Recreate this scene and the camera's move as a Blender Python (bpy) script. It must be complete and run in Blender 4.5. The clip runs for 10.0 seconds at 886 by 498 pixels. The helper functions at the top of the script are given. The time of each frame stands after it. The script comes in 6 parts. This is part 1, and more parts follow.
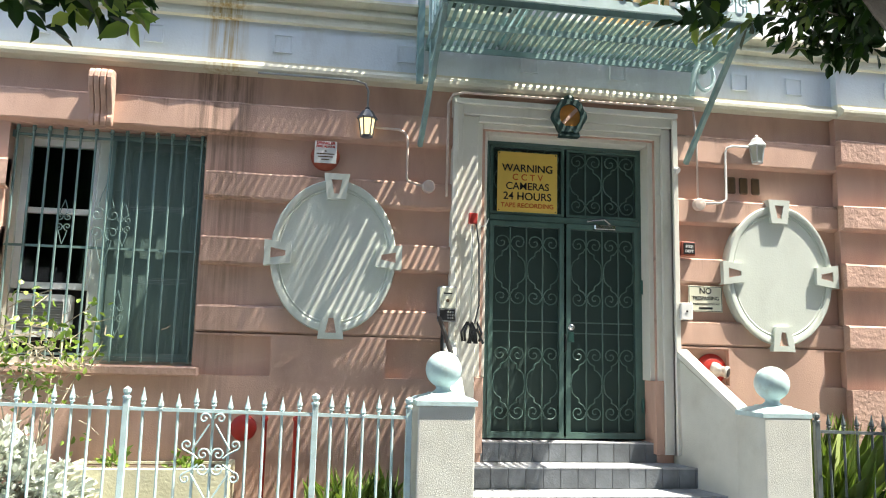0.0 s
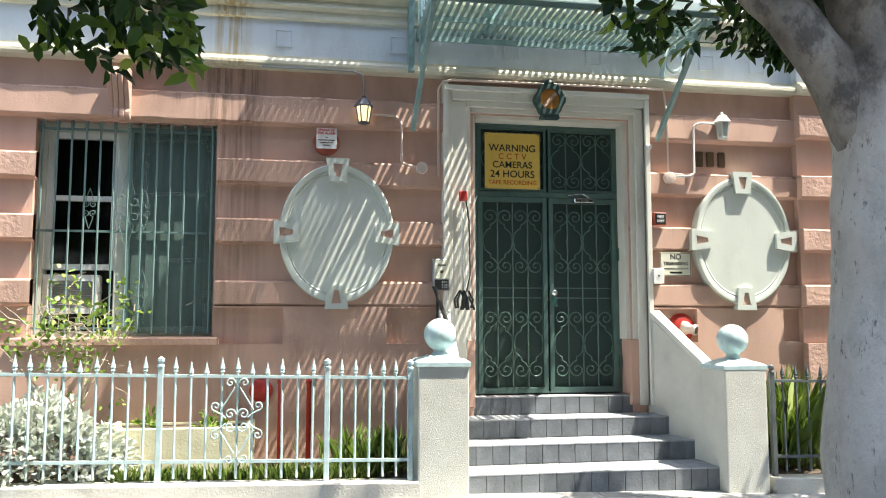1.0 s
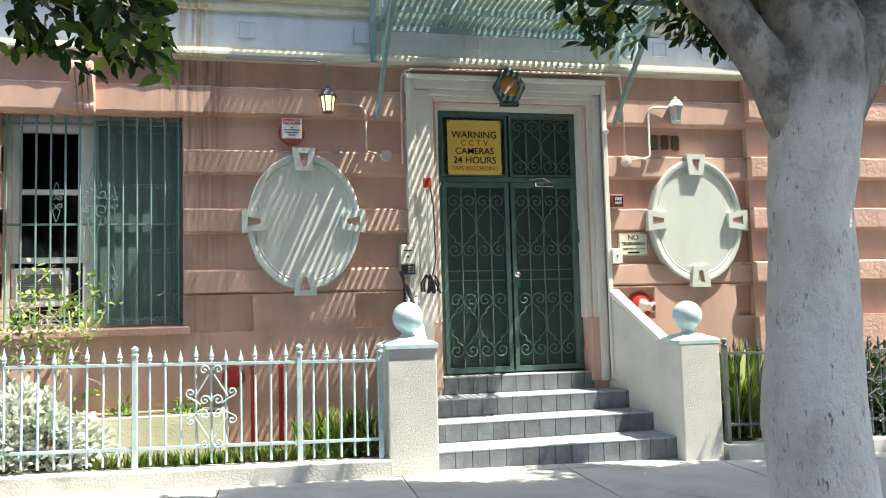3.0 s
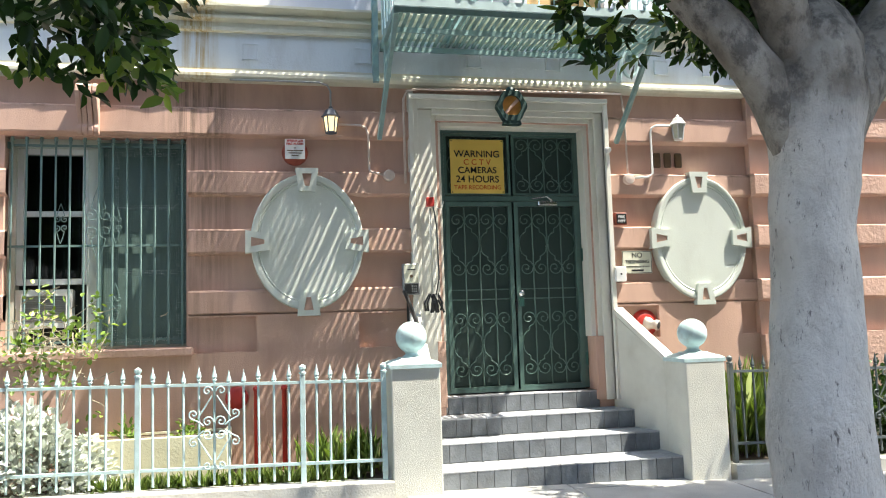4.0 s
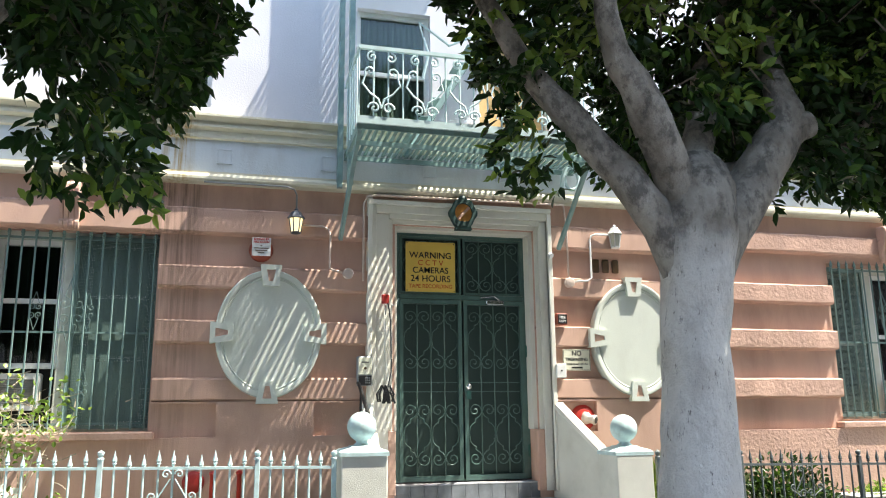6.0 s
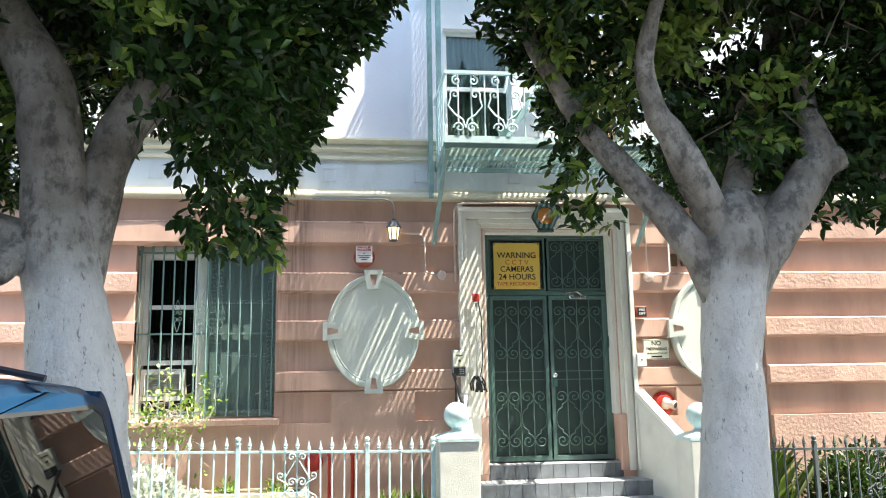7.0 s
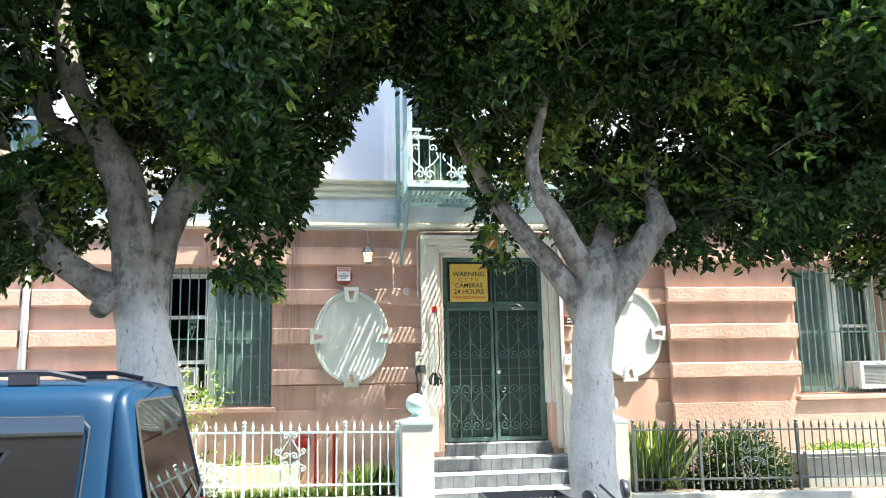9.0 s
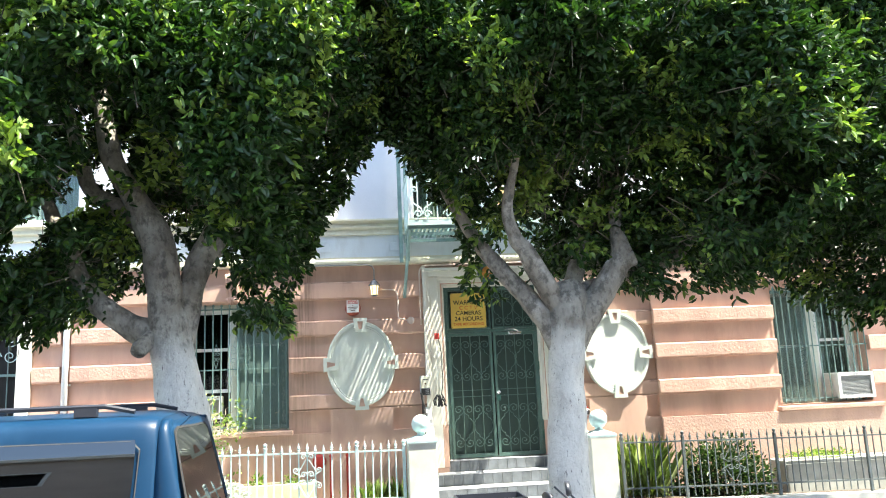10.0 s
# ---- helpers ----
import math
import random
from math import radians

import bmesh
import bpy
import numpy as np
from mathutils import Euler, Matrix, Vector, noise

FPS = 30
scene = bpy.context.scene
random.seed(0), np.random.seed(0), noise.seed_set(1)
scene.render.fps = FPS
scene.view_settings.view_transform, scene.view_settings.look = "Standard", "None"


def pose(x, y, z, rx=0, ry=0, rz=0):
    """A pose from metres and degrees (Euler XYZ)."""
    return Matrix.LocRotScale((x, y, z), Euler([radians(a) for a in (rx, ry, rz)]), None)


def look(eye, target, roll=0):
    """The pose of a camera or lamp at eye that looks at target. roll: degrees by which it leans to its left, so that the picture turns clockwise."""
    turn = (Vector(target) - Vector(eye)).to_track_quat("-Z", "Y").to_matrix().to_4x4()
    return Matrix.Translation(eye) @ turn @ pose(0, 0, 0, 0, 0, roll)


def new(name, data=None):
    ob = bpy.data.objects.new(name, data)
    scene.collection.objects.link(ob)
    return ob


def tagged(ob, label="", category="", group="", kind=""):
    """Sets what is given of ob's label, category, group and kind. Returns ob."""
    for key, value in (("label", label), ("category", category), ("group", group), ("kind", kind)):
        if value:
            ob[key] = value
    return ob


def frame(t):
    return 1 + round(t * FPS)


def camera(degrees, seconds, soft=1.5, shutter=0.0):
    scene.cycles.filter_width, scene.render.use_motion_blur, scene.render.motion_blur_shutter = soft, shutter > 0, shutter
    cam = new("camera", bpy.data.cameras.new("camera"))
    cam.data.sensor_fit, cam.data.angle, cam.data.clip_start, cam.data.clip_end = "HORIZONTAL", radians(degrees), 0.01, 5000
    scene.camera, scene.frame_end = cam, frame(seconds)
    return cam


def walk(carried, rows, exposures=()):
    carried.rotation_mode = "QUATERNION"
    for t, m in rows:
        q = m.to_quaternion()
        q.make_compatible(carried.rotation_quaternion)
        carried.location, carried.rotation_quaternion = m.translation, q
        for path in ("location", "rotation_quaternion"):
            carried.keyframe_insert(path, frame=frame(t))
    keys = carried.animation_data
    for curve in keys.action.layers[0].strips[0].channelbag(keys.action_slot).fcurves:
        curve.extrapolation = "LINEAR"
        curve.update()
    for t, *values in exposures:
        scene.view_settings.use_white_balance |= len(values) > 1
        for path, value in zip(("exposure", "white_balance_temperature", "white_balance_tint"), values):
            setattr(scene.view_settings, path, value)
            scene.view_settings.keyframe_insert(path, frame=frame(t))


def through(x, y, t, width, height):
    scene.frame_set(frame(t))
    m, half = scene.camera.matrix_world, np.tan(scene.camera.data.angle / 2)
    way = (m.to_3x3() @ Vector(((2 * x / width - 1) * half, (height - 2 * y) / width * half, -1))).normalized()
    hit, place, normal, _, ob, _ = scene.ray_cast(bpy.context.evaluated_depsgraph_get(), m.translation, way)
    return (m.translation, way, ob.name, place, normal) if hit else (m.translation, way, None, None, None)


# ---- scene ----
cam = camera(59.2, 10.0, soft=1.05)
PATH = [
    (0, (-2.352, -7.102, 1.438), (-2.047, -5.146, 1.722), 1.4),
    (0.5, (-2.406, -7.473, 1.466), (-2.082, -5.511, 1.672), 0.4),
    (1, (-2.498, -7.804, 1.489), (-2.165, -5.84, 1.673), 0.0),
    (1.5, (-2.56, -7.984, 1.49), (-2.188, -6.025, 1.642), -0.6),
    (2, (-2.562, -8.036, 1.477), (-2.173, -6.077, 1.58), -1.0),
    (2.5, (-2.547, -8.017, 1.487), (-2.123, -6.066, 1.599), -1.3),
    (4, (-2.52, -8.014, 1.487), (-2.112, -6.065, 1.677), -1.8),
    (4.5, (-2.491, -8.071, 1.53), (-2.051, -6.13, 1.724), -1.2),
    (5, (-2.505, -8.202, 1.563), (-1.787, -6.346, 1.764), -1.3),
    (5.2, (-2.506, -8.265, 1.543), (-1.687, -6.451, 1.742), -1.2),
    (5.5, (-2.507, -8.365, 1.512), (-1.739, -6.527, 1.69), -1.1),
    (5.7, (-2.52, -8.49, 1.503), (-1.886, -6.625, 1.848), -0.9),
    (6, (-2.54, -8.687, 1.494), (-2.048, -6.793, 1.905), -0.6),
    (6.2, (-2.538, -8.794, 1.526), (-2.126, -6.867, 1.865), -0.6),
    (7.3, (-2.523, -10.013, 1.785), (-2.299, -8.054, 2.119), -0.9),
    (7.5, (-2.511, -10.248, 1.759), (-2.277, -8.298, 2.135), -0.7),
    (8, (-2.508, -10.851, 1.784), (-2.265, -8.894, 2.119), -0.5),
    (8.5, (-2.524, -11.406, 1.791), (-2.246, -9.457, 2.147), -0.5),
    (9, (-2.478, -11.961, 1.792), (-2.207, -10.004, 2.105), -1.0),
    (9.5, (-2.43, -12.537, 1.81), (-2.17, -10.581, 2.135), -0.4),
    (10, (-2.303, -13.085, 1.821), (-2.079, -11.131, 2.183), -2.6),
]
walk(cam, [(t, look(eye, target, roll)) for t, eye, target, roll in PATH],
     exposures=[(0, 2.0, 6750, 6), (6.2, 2.0, 6750, 6), (7.3, 2.55, 6750, 4), (10, 2.7, 6750, 3)])

# ---- light ----
SUN = Vector((0.44, -0.175, 1.0)).normalized()
world = bpy.data.worlds.new("sky")
scene.world = world
world.use_nodes = True
wn = world.node_tree
sky = wn.nodes.new("ShaderNodeTexSky")
sky.sky_type = "NISHITA"
sky.sun_disc = False
sky.sun_elevation = math.asin(SUN.z)
sky.sun_rotation = math.atan2(SUN.x, SUN.y)
sky.dust_density = 1.5
back = wn.nodes["Background"]
back.inputs["Strength"].default_value = 0.14
wn.links.new(sky.outputs[0], back.inputs[0])
sun = new("sun", bpy.data.lights.new("sun", "SUN"))
sun.data.energy = 3.8
sun.data.angle = radians(0.42)
sun.data.color = (1.0, 0.95, 0.87)
sun.matrix_world = look(SUN * 30, (0, 0, 0))


# ---- materials ----
def material(name, base, rough=0.7, vary=0.12, scale=6.0, bump=0.15, bump_scale=120.0, metal=0.0,
             stain=None, stain_amount=0.0, stain_scale=1.2, stretch=(1, 1, 1), per_object=0.0, per_island=0.0, coat=0.0, bump_size=0.01):
    m = bpy.data.materials.new(name)
    m.use_nodes = True
    n, l = m.node_tree.nodes, m.node_tree.links
    b = n["Principled BSDF"]
    b.inputs["Roughness"].default_value = rough
    b.inputs["Metallic"].default_value = metal
    b.inputs["Coat Weight"].default_value = coat
    co = n.new("ShaderNodeNewGeometry")
    mp = n.new("ShaderNodeMapping")
    mp.inputs["Scale"].default_value = stretch
    l.new(co.outputs["Position"], mp.inputs["Vector"])
    big = n.new("ShaderNodeTexNoise")
    big.inputs["Scale"].default_value = scale
    big.inputs["Detail"].default_value = 8
    l.new(mp.outputs[0], big.inputs["Vector"])
    ramp = n.new("ShaderNodeMapRange")
    ramp.inputs["From Min"].default_value, ramp.inputs["From Max"].default_value = 0.3, 0.7
    ramp.inputs["To Min"].default_value, ramp.inputs["To Max"].default_value = 1 - vary, 1 + vary
    l.new(big.outputs["Fac"], ramp.inputs["Value"])
    value = ramp.outputs[0]
    for amount, node, socket in ((per_object, "ShaderNodeObjectInfo", "Random"), (per_island, "ShaderNodeNewGeometry", "Random Per Island")):
        if amount:
            info = n.new(node)
            r2 = n.new("ShaderNodeMapRange")
            r2.inputs["To Min"].default_value, r2.inputs["To Max"].default_value = 1 - amount, 1 + amount
            l.new(info.outputs[socket], r2.inputs["Value"])
            mul = n.new("ShaderNodeMath")
            mul.operation = "MULTIPLY"
            l.new(value, mul.inputs[0])
            l.new(r2.outputs[0], mul.inputs[1])
            value = mul.outputs[0]
    tint = n.new("ShaderNodeVectorMath")
    tint.operation = "SCALE"
    tint.inputs[0].default_value = base
    l.new(value, tint.inputs["Scale"])
    colour = tint.outputs[0]
    if stain:
        sn = n.new("ShaderNodeTexNoise")
        sn.inputs["Scale"].default_value = stain_scale
        sn.inputs["Detail"].default_value = 10
        sn.inputs["Roughness"].default_value = 0.65
        l.new(mp.outputs[0], sn.inputs["Vector"])
        sr = n.new("ShaderNodeMapRange")
        sr.inputs["From Min"].default_value, sr.inputs["From Max"].default_value = 0.52, 0.75
        sr.inputs["To Max"].default_value = stain_amount
        l.new(sn.outputs["Fac"], sr.inputs["Value"])
        mix = n.new("ShaderNodeMix")
        mix.data_type = "RGBA"
        mix.inputs["B"].default_value = (*stain, 1)
        l.new(sr.outputs[0], mix.inputs["Factor"])
        l.new(colour, mix.inputs["A"])
        colour = mix.outputs["Result"]
    l.new(colour, b.inputs["Base Color"])
    if bump:
        fine = n.new("ShaderNodeTexNoise")
        fine.inputs["Scale"].default_value = bump_scale
        fine.inputs["Detail"].default_value = 5
        l.new(co.outputs["Position"], fine.inputs["Vector"])
        bn = n.new("ShaderNodeBump")
        bn.inputs["Strength"].default_value = bump
        bn.inputs["Distance"].default_value = bump_size
        l.new(fine.outputs["Fac"], bn.inputs["Height"])
        l.new(bn.outputs[0], b.inputs["Normal"])
    return m


def glass(name, tint, rough=0.02, clear=0.55, ior=1.52):
    """Window glass: a glossy coat over a tinted see-through pane."""
    m = bpy.data.materials.new(name)
    m.use_nodes = True
    n, l = m.node_tree.nodes, m.node_tree.links
    out = n["Material Output"]
    n.remove(n["Principled BSDF"])
    tr = n.new("ShaderNodeBsdfTransparent")
    tr.inputs[0].default_value = (*[c * clear for c in tint], 1)
    gl = n.new("ShaderNodeBsdfGlossy")
    gl.inputs["Roughness"].default_value = rough
    fr = n.new("ShaderNodeFresnel")
    fr.inputs[0].default_value = ior
    mx = n.new("ShaderNodeMixShader")
    l.new(fr.outputs[0], mx.inputs[0])
    l.new(tr.outputs[0], mx.inputs[1])
    l.new(gl.outputs[0], mx.inputs[2])
    l.new(mx.outputs[0], out.inputs[0])
    return m


def mesh_screen(name, base, hole):
    """Woven security mesh: small round holes through painted sheet."""
    m = bpy.data.materials.new(name)
    m.use_nodes = True
    n, l = m.node_tree.nodes, m.node_tree.links
    b = n["Principled BSDF"]
    b.inputs["Base Color"].default_value = (*base, 1)
    b.inputs["Roughness"].default_value = 0.55
    geo = n.new("ShaderNodeNewGeometry")
    vor = n.new("ShaderNodeTexVoronoi")
    vor.inputs["Scale"].default_value = 62
    vor.inputs["Randomness"].default_value = 0.12
    l.new(geo.outputs["Position"], vor.inputs["Vector"])
    st = n.new("ShaderNodeMath")
    st.operation = "LESS_THAN"
    st.inputs[1].default_value = hole
    l.new(vor.outputs["Distance"], st.inputs[0])
    tr = n.new("ShaderNodeBsdfTransparent")
    mx = n.new("ShaderNodeMixShader")
    l.new(st.outputs[0], mx.inputs[0])
    l.new(b.outputs[0], mx.inputs[1])
    l.new(tr.outputs[0], mx.inputs[2])
    l.new(mx.outputs[0], n["Material Output"].inputs[0])
    return m


def leaf_material(name, base, tip, through=(1.35, 1.5, 0.55), rough=0.36):
    m = bpy.data.materials.new(name)
    m.use_nodes = True
    n, l = m.node_tree.nodes, m.node_tree.links
    b = n["Principled BSDF"]
    b.inputs["Roughness"].default_value = rough
    b.inputs["Specular IOR Level"].default_value = 0.32
    geo = n.new("ShaderNodeNewGeometry")
    ramp = n.new("ShaderNodeValToRGB")
    ramp.color_ramp.elements[0].color = (*[c * 0.6 for c in base], 1)
    ramp.color_ramp.elements[1].color = (*tip, 1)
    mid = ramp.color_ramp.elements.new(0.75)
    mid.color = (*base, 1)
    l.new(geo.outputs["Random Per Island"], ramp.inputs[0])
    l.new(ramp.outputs[0], b.inputs["Base Color"])
    tl = n.new("ShaderNodeBsdfTranslucent")
    mul = n.new("ShaderNodeVectorMath")
    mul.operation = "MULTIPLY"
    mul.inputs[1].default_value = through
    l.new(ramp.outputs[0], mul.inputs[0])
    l.new(mul.outputs[0], tl.inputs[0])
    mx = n.new("ShaderNodeMixShader")
    mx.inputs[0].default_value = 0.24
    l.new(b.outputs[0], mx.inputs[1])
    l.new(tl.outputs[0], mx.inputs[2])
    l.new(mx.outputs[0], n["Material Output"].inputs[0])
    return m


def glow(name, colour, strength):
    m = bpy.data.materials.new(name)
    m.use_nodes = True
    b = m.node_tree.nodes["Principled BSDF"]
    b.inputs["Base Color"].default_value = (*colour, 1)
    b.inputs["Emission Color"].default_value = (*colour, 1)
    b.inputs["Emission Strength"].default_value = strength
    return m


PINK = material("pink_stucco", (0.565, 0.365, 0.285), 0.85, 0.13, 2.5, 0.22, 80, stain=(0.33, 0.2, 0.15), stain_amount=0.5, stain_scale=2.2, stretch=(1, 1, 0.3))
ROUGH = material("rough_pink_stucco", (0.56, 0.36, 0.285), 0.9, 0.1, 3.0, 0.5, 24, stain=(0.42, 0.28, 0.22), stain_amount=0.5, stain_scale=4, stretch=(1, 1, 0.6), bump_size=0.02)
CREAM = material("cream_trim", (0.74, 0.72, 0.64), 0.7, 0.07, 3.0, 0.2, 50, stain=(0.42, 0.38, 0.3), stain_amount=0.6, stain_scale=3, stretch=(1, 1, 0.35))
OVAL = material("pale_oval_paint", (0.6, 0.635, 0.575), 0.6, 0.05, 2.0, 0.15, 60, stain=(0.45, 0.46, 0.4), stain_amount=0.4, stain_scale=2.2, stretch=(1, 1, 0.5))
WHITE = material("bluish_white_paint", (0.64, 0.69, 0.72), 0.75, 0.06, 2.0, 0.25, 45, stain=(0.42, 0.42, 0.4), stain_amount=0.5, stain_scale=3, stretch=(1, 1, 0.3))
YELLOWED = material("yellowed_moulding", (0.66, 0.63, 0.5), 0.75, 0.07, 3.0, 0.25, 45, stain=(0.4, 0.36, 0.25), stain_amount=0.6, stain_scale=3, stretch=(1, 1, 0.4))
UPPER = material("lilac_white_wall", (0.68, 0.67, 0.71), 0.85, 0.05, 1.5, 0.3, 50)
STUCCO = material("cream_stucco", (0.63, 0.62, 0.55), 0.9, 0.06, 4, 0.3, 120, stain=(0.45, 0.43, 0.36), stain_amount=0.4, stain_scale=3, bump_size=0.02)
AQUA = material("aqua_paint", (0.5, 0.64, 0.64), 0.45, 0.12, 9, 0.15, 90, stain=(0.3, 0.28, 0.22), stain_amount=0.4, stain_scale=14)
# Fence paint darkened to hold the shade east of the steps; stains are weathering.
SHADEDPAINT = material("shaded_weathered_paint", (0.11, 0.13, 0.13), 0.5, 0.2, 9, 0.15, 90, stain=(0.12, 0.1, 0.08), stain_amount=0.6, stain_scale=14)
ESCAPE = material("sea_green_iron", (0.22, 0.34, 0.33), 0.5, 0.15, 7, 0.15, 80, stain=(0.13, 0.12, 0.1), stain_amount=0.4, stain_scale=8)
RAILING = material("pale_aqua_rail", (0.52, 0.66, 0.66), 0.5, 0.08, 7, 0.1, 80)
GATE = material("deep_green_enamel", (0.035, 0.115, 0.095), 0.32, 0.15, 8, 0.1, 90)
GATEBAR = material("sage_green_bar", (0.085, 0.15, 0.13), 0.32, 0.15, 8, 0.1, 90)
GRILLE = material("grey_green_grille", (0.15, 0.235, 0.22), 0.5, 0.12, 8, 0.1, 90)
SCREEN = mesh_screen("grey_green_mesh", (0.1, 0.155, 0.14), 0.5)
GATEMESH = mesh_screen("dark_green_mesh", (0.028, 0.055, 0.047), 0.3)
# Near-black base colour stands in for the missing light of interiors.
DARK = material("unlit_interior_black", (0.012, 0.012, 0.012), 0.9, 0.2, 3, 0)
CURTAIN = material("grey_curtain", (0.4, 0.44, 0.41), 0.9, 0.25, 4, 0.3, 20, stretch=(8, 1, 0.3))
SASH = material("cream_sash", (0.6, 0.62, 0.55), 0.6, 0.08, 6, 0.1, 60)
PANE = glass("window_glass", (0.8, 0.9, 0.85), 0.02, 0.85)
SIDEGLASS = glass("dark_privacy_glass", (0.3, 0.3, 0.3), 0.015, 0.12, 2.1)
VANGLASS = glass("tinted_glass", (0.35, 0.34, 0.33), 0.015, 0.4, 2.1)
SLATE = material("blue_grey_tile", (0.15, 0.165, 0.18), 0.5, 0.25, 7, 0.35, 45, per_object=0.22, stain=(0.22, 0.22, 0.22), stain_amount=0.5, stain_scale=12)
# Treads take a paler grey than the risers.
TREAD = material("pale_grey_tread", (0.36, 0.37, 0.39), 0.75, 0.15, 7, 0.35, 45, per_object=0.1)
GROUT = material("pale_grout", (0.3, 0.3, 0.3), 0.9, 0.1, 8, 0.3, 60)
CONCRETE = material("pavement_concrete", (0.4, 0.39, 0.37), 0.9, 0.12, 2.5, 0.5, 70, per_object=0.05, stain=(0.24, 0.23, 0.22), stain_amount=0.55, stain_scale=1.8)
KERB = material("kerb_concrete", (0.58, 0.56, 0.5), 0.9, 0.12, 3, 0.5, 50, stain=(0.25, 0.24, 0.2), stain_amount=0.6, stain_scale=4)
ASPHALT = material("asphalt", (0.075, 0.075, 0.076), 0.9, 0.2, 3, 0.6, 90)
SOIL = material("garden_soil", (0.09, 0.065, 0.045), 0.95, 0.3, 8, 0.8, 40)


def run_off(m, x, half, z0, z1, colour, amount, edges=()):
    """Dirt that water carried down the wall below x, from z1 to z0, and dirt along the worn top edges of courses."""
    n, l = m.node_tree.nodes, m.node_tree.links
    target = n["Principled BSDF"].inputs["Base Color"]
    under = target.links[0].from_socket
    geo = n.new("ShaderNodeNewGeometry")
    sep = n.new("ShaderNodeSeparateXYZ")
    l.new(geo.outputs["Position"], sep.inputs[0])

    def calc(op, a, b):
        q = n.new("ShaderNodeMath")
        q.operation = op
        for i, v in enumerate((a, b)):
            if isinstance(v, (int, float)):
                q.inputs[i].default_value = v
            else:
                l.new(v, q.inputs[i])
        return q.outputs[0]

    def span(v, lo, hi, a=0.0, c=1.0):
        r = n.new("ShaderNodeMapRange")
        for key, k in (("From Min", lo), ("From Max", hi), ("To Min", a), ("To Max", c)):
            r.inputs[key].default_value = k
        l.new(v, r.inputs["Value"])
        return r.outputs[0]

    def grain(stretch, scale):
        mp = n.new("ShaderNodeMapping")
        mp.inputs["Scale"].default_value = stretch
        l.new(geo.outputs["Position"], mp.inputs["Vector"])
        t = n.new("ShaderNodeTexNoise")
        t.inputs["Scale"].default_value, t.inputs["Detail"].default_value, t.inputs["Roughness"].default_value = scale, 7, 0.65
        l.new(mp.outputs[0], t.inputs["Vector"])
        return t.outputs["Fac"]

    away = calc("ABSOLUTE", calc("SUBTRACT", sep.outputs["X"], x), 0.0)
    mask = calc("MULTIPLY", span(away, half * 0.35, half, 1.0, 0.0), span(sep.outputs["Z"], z0, z1, 0.25, 1.0))
    mask = calc("MULTIPLY", mask, span(grain((1, 1, 0.035), 26), 0.4, 0.6))
    mask = calc("MULTIPLY", mask, span(grain((1, 1, 0.8), 5), 0.3, 0.55, 0.35, 1.0))
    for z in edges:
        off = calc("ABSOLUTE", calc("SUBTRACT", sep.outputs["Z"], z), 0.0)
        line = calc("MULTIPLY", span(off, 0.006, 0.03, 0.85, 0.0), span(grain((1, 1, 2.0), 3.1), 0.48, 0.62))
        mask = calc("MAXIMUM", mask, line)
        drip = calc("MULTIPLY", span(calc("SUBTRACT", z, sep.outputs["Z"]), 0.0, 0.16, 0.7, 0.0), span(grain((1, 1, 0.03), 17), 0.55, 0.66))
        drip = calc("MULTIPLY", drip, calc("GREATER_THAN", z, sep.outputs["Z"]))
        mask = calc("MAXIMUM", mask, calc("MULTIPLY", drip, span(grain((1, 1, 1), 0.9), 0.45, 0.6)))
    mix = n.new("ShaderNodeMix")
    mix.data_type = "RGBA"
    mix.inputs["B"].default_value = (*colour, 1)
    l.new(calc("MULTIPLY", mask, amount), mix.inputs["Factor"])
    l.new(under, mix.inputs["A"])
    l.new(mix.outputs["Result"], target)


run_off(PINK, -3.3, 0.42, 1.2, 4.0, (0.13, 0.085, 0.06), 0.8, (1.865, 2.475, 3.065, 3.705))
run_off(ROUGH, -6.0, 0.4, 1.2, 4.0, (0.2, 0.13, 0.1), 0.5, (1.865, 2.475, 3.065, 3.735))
run_off(WHITE, -3.31, 0.22, 3.6, 4.3, (0.4, 0.27, 0.08), 0.95)
run_off(YELLOWED, -3.31, 0.24, 3.6, 4.3, (0.38, 0.25, 0.07), 0.95)


